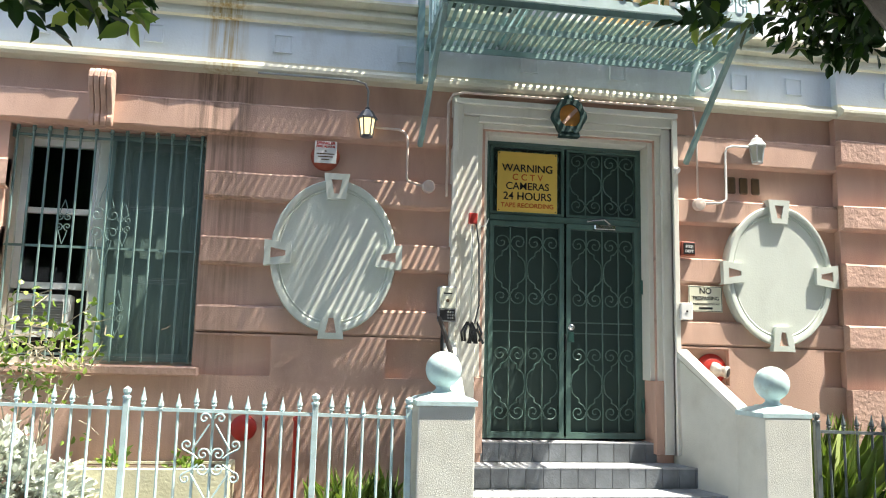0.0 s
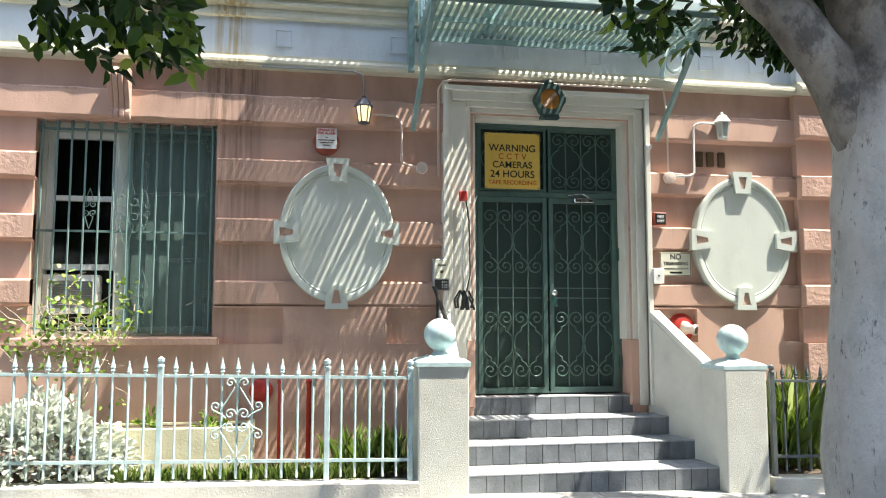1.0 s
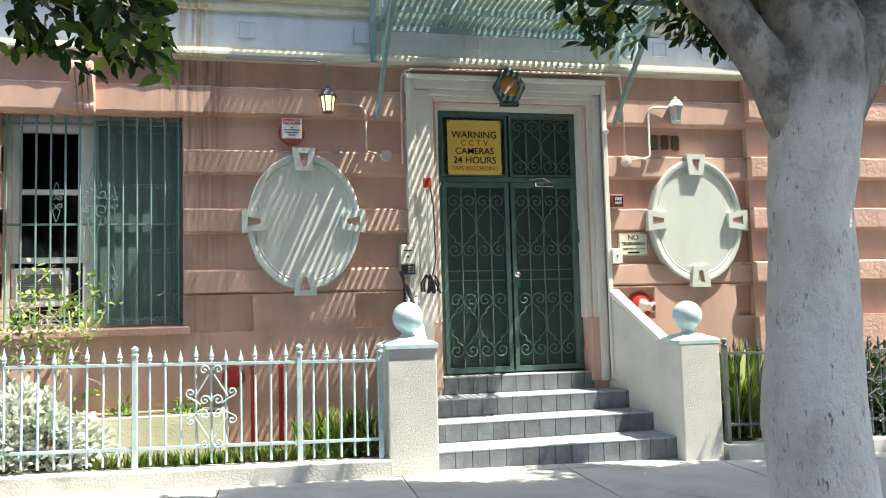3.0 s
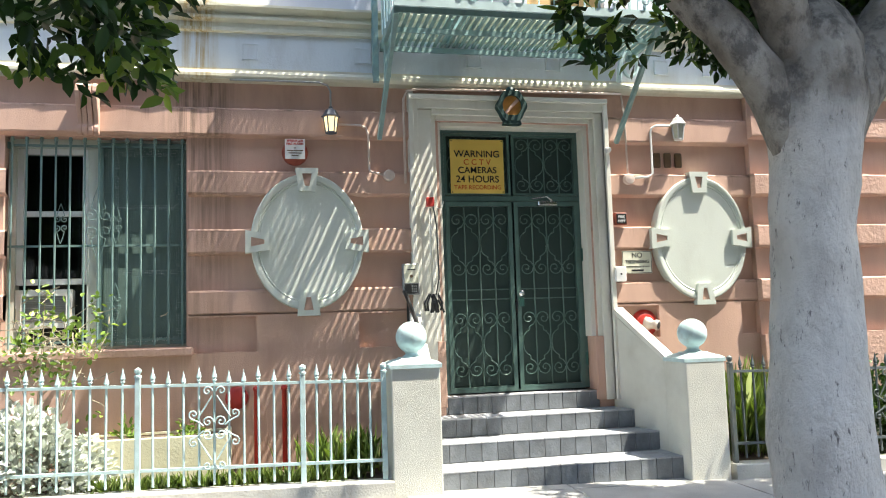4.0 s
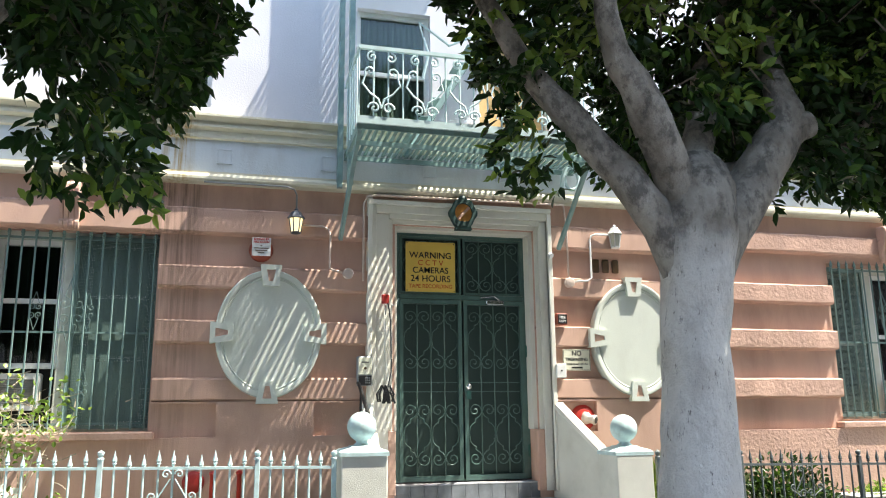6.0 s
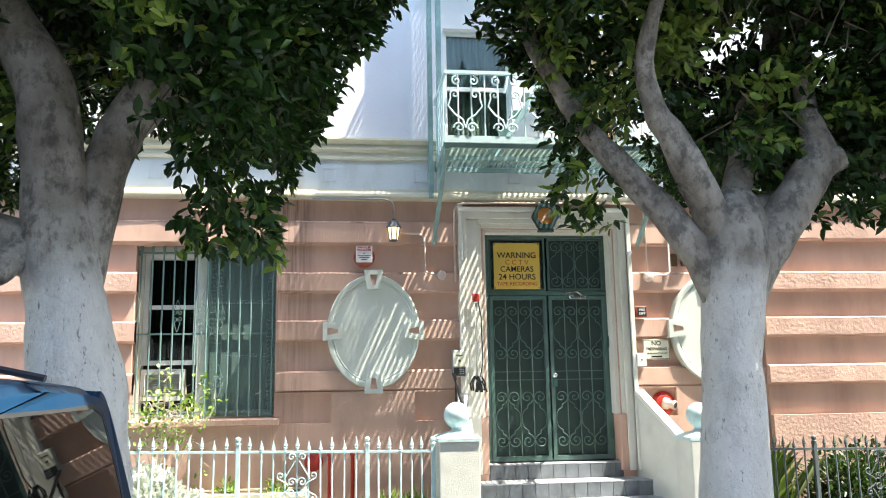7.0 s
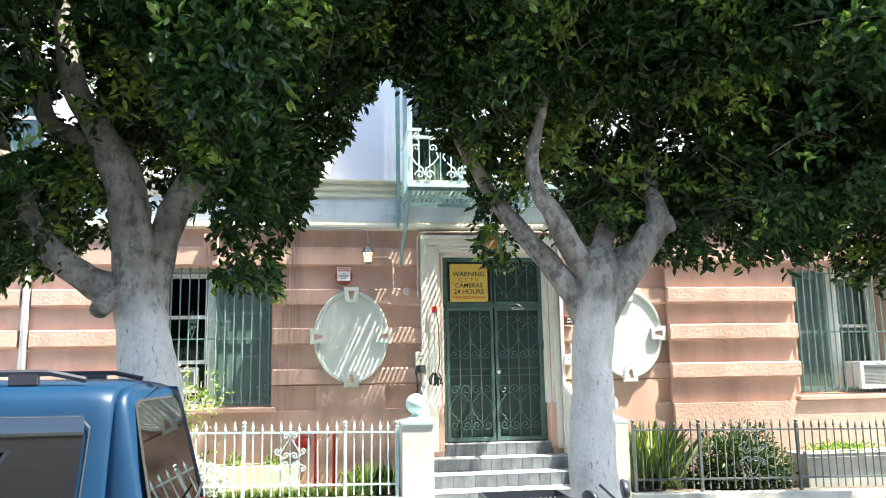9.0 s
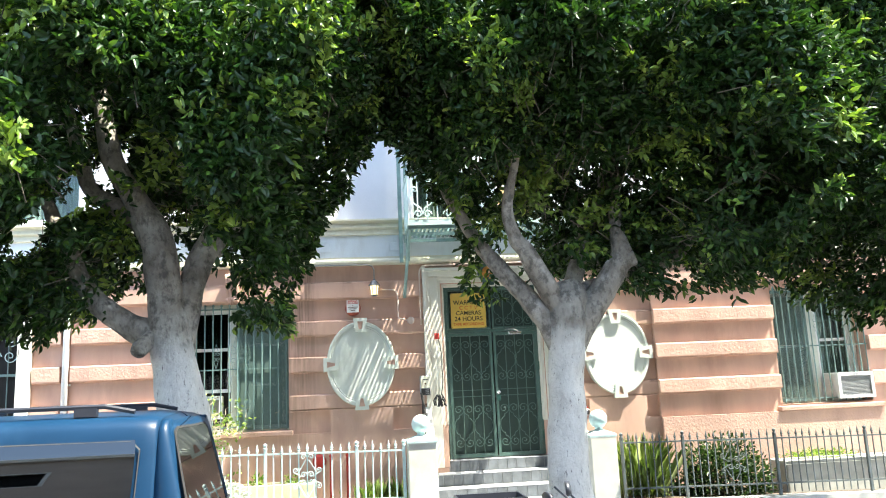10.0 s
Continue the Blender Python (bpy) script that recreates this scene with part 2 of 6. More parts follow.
def trunk_material(name, paint_z):
    """Grey ficus bark with dark knots and scars, limewashed up to a worn line."""
    m = bpy.data.materials.new(name)
    m.use_nodes = True
    n, l = m.node_tree.nodes, m.node_tree.links
    b = n["Principled BSDF"]
    b.inputs["Roughness"].default_value = 0.9
    geo = n.new("ShaderNodeNewGeometry")

    def noise_at(scale, stretch, detail=8, rough=0.6):
        mp = n.new("ShaderNodeMapping")
        mp.inputs["Scale"].default_value = stretch
        l.new(geo.outputs["Position"], mp.inputs["Vector"])
        t = n.new("ShaderNodeTexNoise")
        t.inputs["Scale"].default_value, t.inputs["Detail"].default_value, t.inputs["Roughness"].default_value = scale, detail, rough
        l.new(mp.outputs[0], t.inputs["Vector"])
        return t.outputs["Fac"]

    def ramp(value, lo, hi, a, c):
        r = n.new("ShaderNodeMapRange")
        for key, v in (("From Min", lo), ("From Max", hi), ("To Min", a), ("To Max", c)):
            r.inputs[key].default_value = v
        l.new(value, r.inputs["Value"])
        return r.outputs[0]

    def mix(f, a, c):
        x = n.new("ShaderNodeMix")
        x.data_type = "RGBA"
        l.new(f, x.inputs["Factor"])
        for key, v in (("A", a), ("B", c)):
            if isinstance(v, tuple):
                x.inputs[key].default_value = (*v, 1)
            else:
                l.new(v, x.inputs[key])
        return x.outputs["Result"]

    bark = mix(ramp(noise_at(5, (1, 1, 0.8)), 0.35, 0.65, 0, 1), (0.2, 0.175, 0.142), (0.42, 0.385, 0.33))
    bark = mix(ramp(noise_at(11, (1, 1, 0.7), 10, 0.7), 0.48, 0.61, 0, 0.75), bark, (0.08, 0.072, 0.065))
    lime = mix(ramp(noise_at(4, (1, 1, 0.5)), 0.35, 0.65, 0, 1), (0.58, 0.55, 0.5), (0.69, 0.66, 0.605))
    lime = mix(ramp(noise_at(24, (1.2, 1.2, 0.4), 10, 0.75), 0.575, 0.635, 0, 0.85), lime, (0.1, 0.09, 0.08))
    lime = mix(ramp(noise_at(7, (1, 1, 0.6), 10, 0.7), 0.5, 0.68, 0, 0.45), lime, (0.33, 0.305, 0.27))
    if paint_z:
        sep = n.new("ShaderNodeSeparateXYZ")
        l.new(geo.outputs["Position"], sep.inputs[0])
        edge = n.new("ShaderNodeMath")
        edge.operation = "MULTIPLY_ADD"
        edge.inputs[1].default_value = -0.3
        l.new(noise_at(7, (1, 1, 0.5)), edge.inputs[0])
        l.new(sep.outputs["Z"], edge.inputs[2])
        colour = mix(ramp(edge.outputs[0], paint_z - 0.3, paint_z - 0.06, 0, 1), lime, bark)
    else:
        colour = bark
    l.new(colour, b.inputs["Base Color"])
    bn = n.new("ShaderNodeBump")
    bn.inputs["Strength"].default_value, bn.inputs["Distance"].default_value = 1.0, 0.035
    l.new(noise_at(16, (1, 1, 0.7), 8, 0.65), bn.inputs["Height"])
    l.new(bn.outputs[0], b.inputs["Normal"])
    return m


BARKTRUNK = trunk_material("limewashed_trunk", 2.4)
LIMBBARK = trunk_material("grey_limb_bark", 0)
LEAF = leaf_material("glossy_ficus_leaf", (0.024, 0.062, 0.015), (0.085, 0.16, 0.028))
NEWLEAF = leaf_material("yellow_green_leaf", (0.18, 0.28, 0.055), (0.4, 0.5, 0.12))
GRASS = leaf_material("strap_leaf", (0.22, 0.31, 0.08), (0.5, 0.54, 0.26))
SHRUB = leaf_material("shrub_leaf", (0.035, 0.07, 0.025), (0.1, 0.15, 0.04))
VARIEGATED = leaf_material("white_edged_leaf", (0.72, 0.75, 0.68), (0.88, 0.89, 0.84), (0.9, 0.95, 0.8))
TREETWIG = material("dark_twig", (0.13, 0.11, 0.085), 0.9, 0.2, 10, 0)
TWIG = material("dry_twig", (0.42, 0.36, 0.27), 0.9, 0.2, 10, 0)
RED = material("red_enamel", (0.45, 0.03, 0.022), 0.5, 0.15, 10, 0.1, 60)
RUSTRED = material("faded_red_steel", (0.3, 0.06, 0.03), 0.6, 0.2, 10, 0.2, 60)
BRASS = material("white_flecked_brass", (0.7, 0.62, 0.55), 0.35, 0.2, 20, 0, metal=0.3)
YELLOW = material("yellow_sign", (0.78, 0.54, 0.12), 0.4, 0.06, 4, 0)
SIGNWHITE = material("cream_sign", (0.75, 0.73, 0.58), 0.45, 0.05, 6, 0)
PLAINWHITE = material("white_plastic", (0.75, 0.75, 0.73), 0.45, 0.04, 6, 0)
BLACK = material("black_paint", (0.015, 0.015, 0.015), 0.4, 0.1, 10, 0)
ORANGE = material("orange_red_ink", (0.6, 0.11, 0.02), 0.5, 0.05, 10, 0)
BROWN = material("dark_brown_metal", (0.11, 0.065, 0.03), 0.4, 0.2, 20, 0)
MARINE = material("dark_teal_shield", (0.02, 0.055, 0.05), 0.6, 0.2, 12, 0.2, 60)
GOLD = material("orange_shield_face", (0.5, 0.22, 0.05), 0.4, 0.3, 9, 0)
GREYBOX = material("grey_metal_box", (0.3, 0.31, 0.31), 0.45, 0.1, 9, 0, metal=0.2)
LANTERN = material("white_lantern_metal", (0.68, 0.68, 0.66), 0.5, 0.1, 9, 0)
DARKLANTERN = material("dark_lantern_metal", (0.1, 0.11, 0.13), 0.4, 0.1, 9, 0)
LITGLASS = glow("lit_lamp_glass", (1.0, 0.8, 0.42), 0.4)
LAMPGLASS = material("pale_lamp_glass", (0.5, 0.5, 0.42), 0.15, 0.05, 9, 0)
CONDUIT = material("painted_conduit", (0.62, 0.5, 0.44), 0.6, 0.08, 9, 0)
STEEL = material("bright_steel", (0.7, 0.7, 0.7), 0.25, 0.05, 9, 0, metal=1.0)
VANBLUE = material("faded_blue_car_paint", (0.004, 0.026, 0.062), 0.42, 0.08, 1.5, 0, coat=0.05, stain=(0.014, 0.045, 0.09), stain_amount=0.5, stain_scale=2.5)
VANBLUE.node_tree.nodes["Principled BSDF"].inputs["Specular IOR Level"].default_value = 0.22
RUBBER = material("black_rubber", (0.02, 0.02, 0.02), 0.7, 0.1, 9, 0)
PLASTIC = material("dark_grey_plastic", (0.025, 0.027, 0.035), 0.4, 0.1, 9, 0)
PLANTER = material("yellowish_planter_plaster", (0.6, 0.57, 0.4), 0.85, 0.1, 5, 0.4, 40)
STONE = material("grey_cast_stone", (0.42, 0.42, 0.38), 0.85, 0.2, 5, 0.5, 40)
TAN = material("tan_door_paint", (0.55, 0.36, 0.15), 0.6, 0.1, 4, 0.1)
RUSTBRICK = material("red_brown_brick", (0.3, 0.13, 0.1), 0.9, 0.2, 5, 0.4, 30)
LOTBLUE = material("light_blue_car_paint", (0.12, 0.22, 0.45), 0.35, 0.05, 2, 0, coat=0.3)
OPPOSITE = material("opposite_stucco", (0.5, 0.42, 0.36), 0.9, 0.1, 1, 0.2, 30)


# ---- mesh helpers ----
def part(name, bm, mat, parent=None, label="", smooth=False):
    me = bpy.data.meshes.new(name)
    bm.normal_update()
    bm.to_mesh(me)
    bm.free()
    if smooth:
        me.shade_smooth()
    me.materials.append(mat)
    ob = new(name, me)
    if parent:
        ob.parent = parent
    if label:
        ob["label"] = label
    return ob


def thing(name, label, category, at=(0, 0, 0), group="", kind=""):
    ob = new(name)
    ob.empty_display_size = 0.1
    ob.location = at
    bpy.context.view_layer.update()
    return tagged(ob, label, category, group, kind)


def piece(name, me, parent, m):
    ob = new(name, me)
    ob.parent = parent
    ob.matrix_basis = m
    return ob


def mesh_of(name, bm, mat, smooth=False):
    me = bpy.data.meshes.new(name)
    bm.normal_update()
    bm.to_mesh(me)
    bm.free()
    if smooth:
        me.shade_smooth()
    me.materials.append(mat)
    return me


def box(bm, x0, x1, y0, y1, z0, z1, bevel=0.0, seg=1):
    v = [bm.verts.new(p) for p in ((x0, y0, z0), (x1, y0, z0), (x1, y1, z0), (x0, y1, z0), (x0, y0, z1), (x1, y0, z1), (x1, y1, z1), (x0, y1, z1))]
    f = [bm.faces.new([v[i] for i in q]) for q in ((3, 2, 1, 0), (4, 5, 6, 7), (0, 1, 5, 4), (1, 2, 6, 5), (2, 3, 7, 6), (3, 0, 4, 7))]
    if bevel:
        edges = {e for q in f for e in q.edges}
        bmesh.ops.bevel(bm, geom=list(edges), offset=bevel, segments=seg, affect="EDGES", profile=0.6)
    return bm


def B(x0, x1, y0, y1, z0, z1, bevel=0.0, seg=1):
    return box(bmesh.new(), x0, x1, y0, y1, z0, z1, bevel, seg)


def tube(bm, pts, r, n=6, cap=True):
    """A round bar along points; r is one radius or one for each point."""
    pts = [Vector(p) for p in pts]
    rs = r if isinstance(r, (list, tuple)) else [r] * len(pts)
    rings, side = [], None
    for i, p in enumerate(pts):
        d = (pts[min(i + 1, len(pts) - 1)] - pts[max(i - 1, 0)]).normalized()
        if side is None:
            side = d.orthogonal().normalized()
        side = (side - d * side.dot(d)).normalized()
        up = d.cross(side)
        rings.append([bm.verts.new(p + (side * math.cos(a) + up * math.sin(a)) * rs[i]) for a in (2 * math.pi * k / n for k in range(n))])
    for a, b in zip(rings, rings[1:]):
        for k in range(n):
            bm.faces.new((a[k], a[(k + 1) % n], b[(k + 1) % n], b[k]))
    if cap:
        bm.faces.new(rings[0][::-1])
        bm.faces.new(rings[-1])
    return bm


def lathe(bm, profile, at=(0, 0, 0), n=20):
    """Turns (radius, height) pairs round the z axis."""
    rings = [[bm.verts.new((at[0] + r * math.cos(a), at[1] + r * math.sin(a), at[2] + z)) for a in (2 * math.pi * k / n for k in range(n))] for r, z in profile]
    for a, b in zip(rings, rings[1:]):
        for k in range(n):
            bm.faces.new((a[k], a[(k + 1) % n], b[(k + 1) % n], b[k]))
    bm.faces.new(rings[0][::-1])
    bm.faces.new(rings[-1])
    return bm


def plate(bm, outline, y0, y1):
    """A plate of the given (x, z) outline between two y."""
    a = [bm.verts.new((x, y0, z)) for x, z in outline]
    b = [bm.verts.new((x, y1, z)) for x, z in outline]
    bm.faces.new(a)
    bm.faces.new(b[::-1])
    for i in range(len(a)):
        j = (i + 1) % len(a)
        bm.faces.new((a[j], a[i], b[i], b[j]))
    bmesh.ops.recalc_face_normals(bm, faces=bm.faces[:])
    return bm


def ring(bm, outer, inner, y0, y1):
    """A plate with a hole; both outlines have as many (x, z) points."""
    n = len(outer)
    v = [[bm.verts.new((x, y, z)) for x, z in o] for o, y in ((outer, y0), (inner, y0), (outer, y1), (inner, y1))]
    for i in range(n):
        j = (i + 1) % n
        for p, q in ((0, 1), (1, 3), (3, 2), (2, 0)):
            bm.faces.new((v[p][i], v[p][j], v[q][j], v[q][i]))
    bmesh.ops.recalc_face_normals(bm, faces=bm.faces[:])
    return bm


def spiral(cx, cz, r, turns, start, sense=1, y=0.0, n=18, inner=0.12):
    """Points of a scroll that begins at its centre and winds out to radius r at the angle start."""
    out = []
    for i in range(n + 1):
        k = i / n
        a = start - sense * (1 - k) * turns * 2 * math.pi
        q = r * (inner + (1 - inner) * k)
        out.append((cx + q * math.cos(a), y, cz + q * math.sin(a)))
    return out


def slope(x):
    """The street falls to the east."""
    return -0.02 * max(-40, min(40, x))


def wall_mesh(x0, x1, z0, z1, y0, y1, holes):
    """A wall from x0 to x1 with (x0, x1, z0, z1) openings through it."""
    xs = sorted({x0, x1, *[h[0] for h in holes], *[h[1] for h in holes]})
    zs = sorted({z0, z1, *[h[2] for h in holes], *[h[3] for h in holes]})
    xs, zs = [x for x in xs if x0 <= x <= x1], [z for z in zs if z0 <= z <= z1]
    solid = {}
    for i in range(len(xs) - 1):
        for k in range(len(zs) - 1):
            cx, cz = (xs[i] + xs[i + 1]) / 2, (zs[k] + zs[k + 1]) / 2
            solid[i, k] = not any(h[0] < cx < h[1] and h[2] < cz < h[3] for h in holes)
    bm = bmesh.new()
    for (i, k), s in solid.items():
        if not s:
            continue
        a, b, c, d = xs[i], xs[i + 1], zs[k], zs[k + 1]
        quads = [((a, y0, c), (b, y0, c), (b, y0, d), (a, y0, d)), ((b, y1, c), (a, y1, c), (a, y1, d), (b, y1, d))]
        if not solid.get((i - 1, k)):
            quads.append(((a, y1, c), (a, y0, c), (a, y0, d), (a, y1, d)))
        if not solid.get((i + 1, k)):
            quads.append(((b, y0, c), (b, y1, c), (b, y1, d), (b, y0, d)))
        if not solid.get((i, k - 1)):
            quads.append(((a, y1, c), (b, y1, c), (b, y0, c), (a, y0, c)))
        if not solid.get((i, k + 1)):
            quads.append(((a, y0, d), (b, y0, d), (b, y1, d), (a, y1, d)))
        for q in quads:
            bm.faces.new([bm.verts.new(p) for p in q])
    bmesh.ops.remove_doubles(bm, verts=bm.verts[:], dist=1e-5)
    return bm


def lettering(words, size, mat, parent, name, m, extrude=0.001, bold=0.0, spacing=1.0):
    cu = bpy.data.curves.new(name, "FONT")
    cu.body, cu.size, cu.align_x, cu.align_y, cu.extrude, cu.offset, cu.space_character = words, size, "CENTER", "CENTER", extrude, bold, spacing
    text = new(name + "_text", cu)
    bpy.context.view_layer.update()
    me = bpy.data.meshes.new_from_object(text.evaluated_get(bpy.context.evaluated_depsgraph_get()))
    bpy.data.objects.remove(text)
    me.materials.clear()
    me.materials.append(mat)
    ob = new(name, me)
    ob.parent = parent
    ob.matrix_basis = m
    return ob


# ---- the facade ----
WIN1 = (-5.09, -3.43, 1.34, 3.41)
WIN2 = (4.95, 6.62, 1.36, 3.39)
DOOR = (-0.86, 0.84, 0.0, 3.64)
SIDE_DOOR = (-9.2, -7.62, 0.0, 3.3)
UP1 = (-3.95, -2.98, 4.86, 6.55)
UP2 = (-1.33, -0.42, 4.75, 6.35)
UP3 = (0.2, 1.12, 4.55, 6.35)
UP4 = (5.1, 6.3, 4.86, 6.55)
UP5 = (-7.9, -6.8, 4.86, 6.55)
XE = 8.55

wall = part("wall_south", wall_mesh(-14, XE, -0.5, 4.02, 0.0, 0.42, [WIN1, WIN2, DOOR, SIDE_DOOR]), PINK)
tagged(wall, "salmon pink stucco ground floor wall, weathered", "wall", kind="structure")
upper = part("wall_south_upper", wall_mesh(-14, XE, 4.02, 12.6, 0.0, 0.42, [UP1, UP2, UP3, UP4, UP5]), UPPER)
tagged(upper, "pale lilac white stucco wall of the upper storeys", "wall", kind="structure")
bay = part("wall_bay", wall_mesh(2.77, XE, -0.5, 4.02, -0.09, -0.002, [WIN2]), PINK)
tagged(bay, "projecting salmon pink stucco bay beside the entrance", "wall", kind="structure")
for nm, x0, x1 in (("wall_west", -14.4, -14.0), ("wall_east", XE, XE + 0.02)):
    tagged(part(nm, B(x0, x1, 0, 9, -0.5, 12.6), UPPER), "plain stucco side wall", "wall", kind="structure")
tagged(part("wall_north", B(-14, XE, 9, 9.3, -0.5, 12.6), UPPER), "plain stucco back wall", "wall", kind="structure")
tagged(part("ceiling", B(-14, XE, 0.42, 9, 12.3, 12.6), UPPER), "flat roof slab", "roof", kind="structure")
# Inner surfaces are coloured near-black so the rooms read as unlit.
tagged(part("ceiling_inner", B(-14, XE, 0.42, 9, 4.1, 4.35), DARK), "floor slab between the storeys, coloured near-black as unlit", "ceiling", kind="structure")
tagged(part("floor_inner", B(-14, XE, 0.42, 9, 0.5, 0.7), DARK), "ground floor inside, coloured near-black as unlit", "floor", kind="structure")
tagged(part("wall_inner", B(-14, XE, 1.6, 1.7, 0.7, 12.3), DARK), "inner wall behind the windows, near-black for unlit rooms", "wall", kind="structure")

# courses of rustication, proud of the wall, with slightly ragged edges
def course(x0, x1, z0, z1, y0, y1, mat, parent, seed, name="stone_course"):
    """One proud stucco course: a sloped underside, a worn top edge and a slightly uneven face."""
    rng = random.Random(seed)
    n = max(2, int((x1 - x0) / 0.14))
    bm = bmesh.new()
    rows = []
    for i in range(n + 1):
        x = x0 + (x1 - x0) * i / n
        j = [rng.uniform(-0.005, 0.005) for _ in range(6)]
        rows.append([bm.verts.new(p) for p in (
            (x, y1, z0 - 0.012), (x, y0 + 0.012, z0 + 0.004 + j[0]), (x, y0 + j[4], z0 + 0.02 + j[1]),
            (x, y0 + j[5], z1 - 0.022 + j[2]), (x, y0 + 0.014, z1 - 0.006 + j[3]), (x, y1, z1 + 0.004))])
    for a, b in zip(rows, rows[1:]):
        for k in range(5):
            bm.faces.new((a[k], b[k], b[k + 1], a[k + 1]))
    bm.faces.new(rows[0])
    bm.faces.new(rows[-1][::-1])
    bmesh.ops.recalc_face_normals(bm, faces=bm.faces[:])
    return part(name, bm, mat, parent)


COURSES = [(1.64, 1.88), (2.24, 2.49), (2.83, 3.08)]
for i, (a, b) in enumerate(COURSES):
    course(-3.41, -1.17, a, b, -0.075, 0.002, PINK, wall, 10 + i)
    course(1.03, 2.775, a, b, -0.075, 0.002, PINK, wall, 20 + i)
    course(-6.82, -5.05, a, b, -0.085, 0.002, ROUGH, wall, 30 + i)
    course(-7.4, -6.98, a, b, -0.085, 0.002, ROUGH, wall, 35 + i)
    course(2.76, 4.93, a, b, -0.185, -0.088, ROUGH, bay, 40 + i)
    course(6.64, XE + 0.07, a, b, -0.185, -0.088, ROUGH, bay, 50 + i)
    # returns into the window reveals
    course(-5.14, -5.05, a, b, -0.085, 0.002, PINK, wall, 60 + i)
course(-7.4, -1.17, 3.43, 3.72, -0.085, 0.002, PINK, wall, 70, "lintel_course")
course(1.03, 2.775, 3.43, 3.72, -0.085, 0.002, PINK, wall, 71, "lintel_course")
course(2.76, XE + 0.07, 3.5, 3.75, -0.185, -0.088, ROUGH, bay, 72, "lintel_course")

# lower wall, flush with the courses, with sunk panels
def dado(x0, x1, y0, y1, z_top, panels, mat, parent, name="dado"):
    return part(name, wall_mesh(x0, x1, -0.5, z_top, y0, y1, panels), mat, parent)


dado(-3.405, -1.17, -0.07, -0.002, 1.632, [(-3.5, -2.76, 1.27, 1.615), (-1.75, -1.0, 1.27, 1.615)], PINK, wall)
dado(1.03, 2.767, -0.07, -0.002, 1.632, [(0.9, 1.55, 1.27, 1.615), (2.55, 2.9, 1.27, 1.615)], PINK, wall)
dado(-7.6, -3.4055, -0.07, -0.002, 1.262, [], PINK, wall)
dado(2.766, XE + 0.07, -0.17, -0.092, 1.25, [], ROUGH, bay)
for x0, x1, y in ((-5.2, -3.36, -0.12), (4.85, 6.75, -0.21)):
    tagged(part("window_sill", B(x0, x1, y, 0.2, 1.255, 1.335, 0.012), ROUGH), "rough pink stucco window sill", "sill", kind="structure")

# white band between the storeys
def moulding(name, x0, x1, profile, mat, label, parent=None):
    """A run of moulding with the (y, z) profile."""
    bm = bmesh.new()
    a = [bm.verts.new((x0, y, z)) for y, z in profile]
    b = [bm.verts.new((x1, y, z)) for y, z in profile]
    n = len(profile)
    for i in range(n):
        j = (i + 1) % n
        bm.faces.new((a[i], a[j], b[j], b[i]))
    bm.faces.new(a[::-1])
    bm.faces.new(b)
    bmesh.ops.recalc_face_normals(bm, faces=bm.faces[:])
    ob = part(name, bm, mat, parent)
    return ob if parent else tagged(ob, label, "moulding", kind="structure")


def band(x0, x1, d):
    low = [(0.0 - d, 3.99), (-0.13 - d, 3.995), (-0.15 - d, 4.02), (-0.15 - d, 4.05), (-0.11 - d, 4.09), (-0.06 - d, 4.1), (-0.06 - d, 4.13), (-0.005, 4.13), (-0.005, 3.99)]
    moulding("trim", x0, x1, low, YELLOWED, "dirty cream ledge moulding under the white frieze")
    moulding("frieze", x0, x1, [(-0.05 - d, 4.128), (-0.05 - d, 4.5), (-0.004, 4.5), (-0.004, 4.128)], WHITE, "bluish white painted frieze band")
    top = [(-0.052 - d, 4.5), (-0.09 - d, 4.51), (-0.09 - d, 4.54), (-0.075 - d, 4.55), (-0.075 - d, 4.6), (-0.12 - d, 4.63), (-0.12 - d, 4.66), (-0.1 - d, 4.67),
           (-0.1 - d, 4.7), (-0.17 - d, 4.74), (-0.17 - d, 4.765), (-0.02 - d, 4.79), (-0.003, 4.79), (-0.003, 4.5)]
    moulding("trim", x0, x1, top, YELLOWED, "cream stepped string moulding, dirty along its edges")


band(-14, 2.77, 0.0)
band(2.772, XE + 0.09, 0.09)
sq = mesh_of("frieze_plaque", ring(B(-0.075, 0.075, -0.012, 0.0, -0.075, 0.075, 0.004), [(-0.085, -0.085), (0.085, -0.085), (0.085, 0.085), (-0.085, 0.085)],
             [(-0.075, -0.075), (0.075, -0.075), (0.075, 0.075), (-0.075, 0.075)], -0.02, 0.0), WHITE)
for i, x in enumerate([-6.3, -4.9, -3.95, -2.8, -1.65, -0.45, 0.45, 1.75, 2.35, 3.4, 4.6, 5.9, 7.2]):
    ob = new("frieze_plaque", sq)
    ob.location = (x, -0.051 - (0.09 if x > 2.77 else 0), 4.31)
    tagged(ob, "small square raised plaque on the white frieze", "plaque", "frieze plaques", "structure")

# pilaster, downpipe
tagged(part("trim_pilaster", B(-7.62, -7.42, -0.12, 0.0, -0.3, 3.98, 0.01), CREAM), "cream painted pilaster at the side doorway", "pilaster", kind="structure")
pipe = thing("downpipe", "white painted vertical drain pipe on the facade", "pipe", (-6.9, -0.06, 0.1))
part("pipe", tube(bmesh.new(), [(0, 0, 0), (0, 0, 3.8), (0, 0.02, 3.86)], 0.05, 10), PLAINWHITE, pipe, smooth=True)
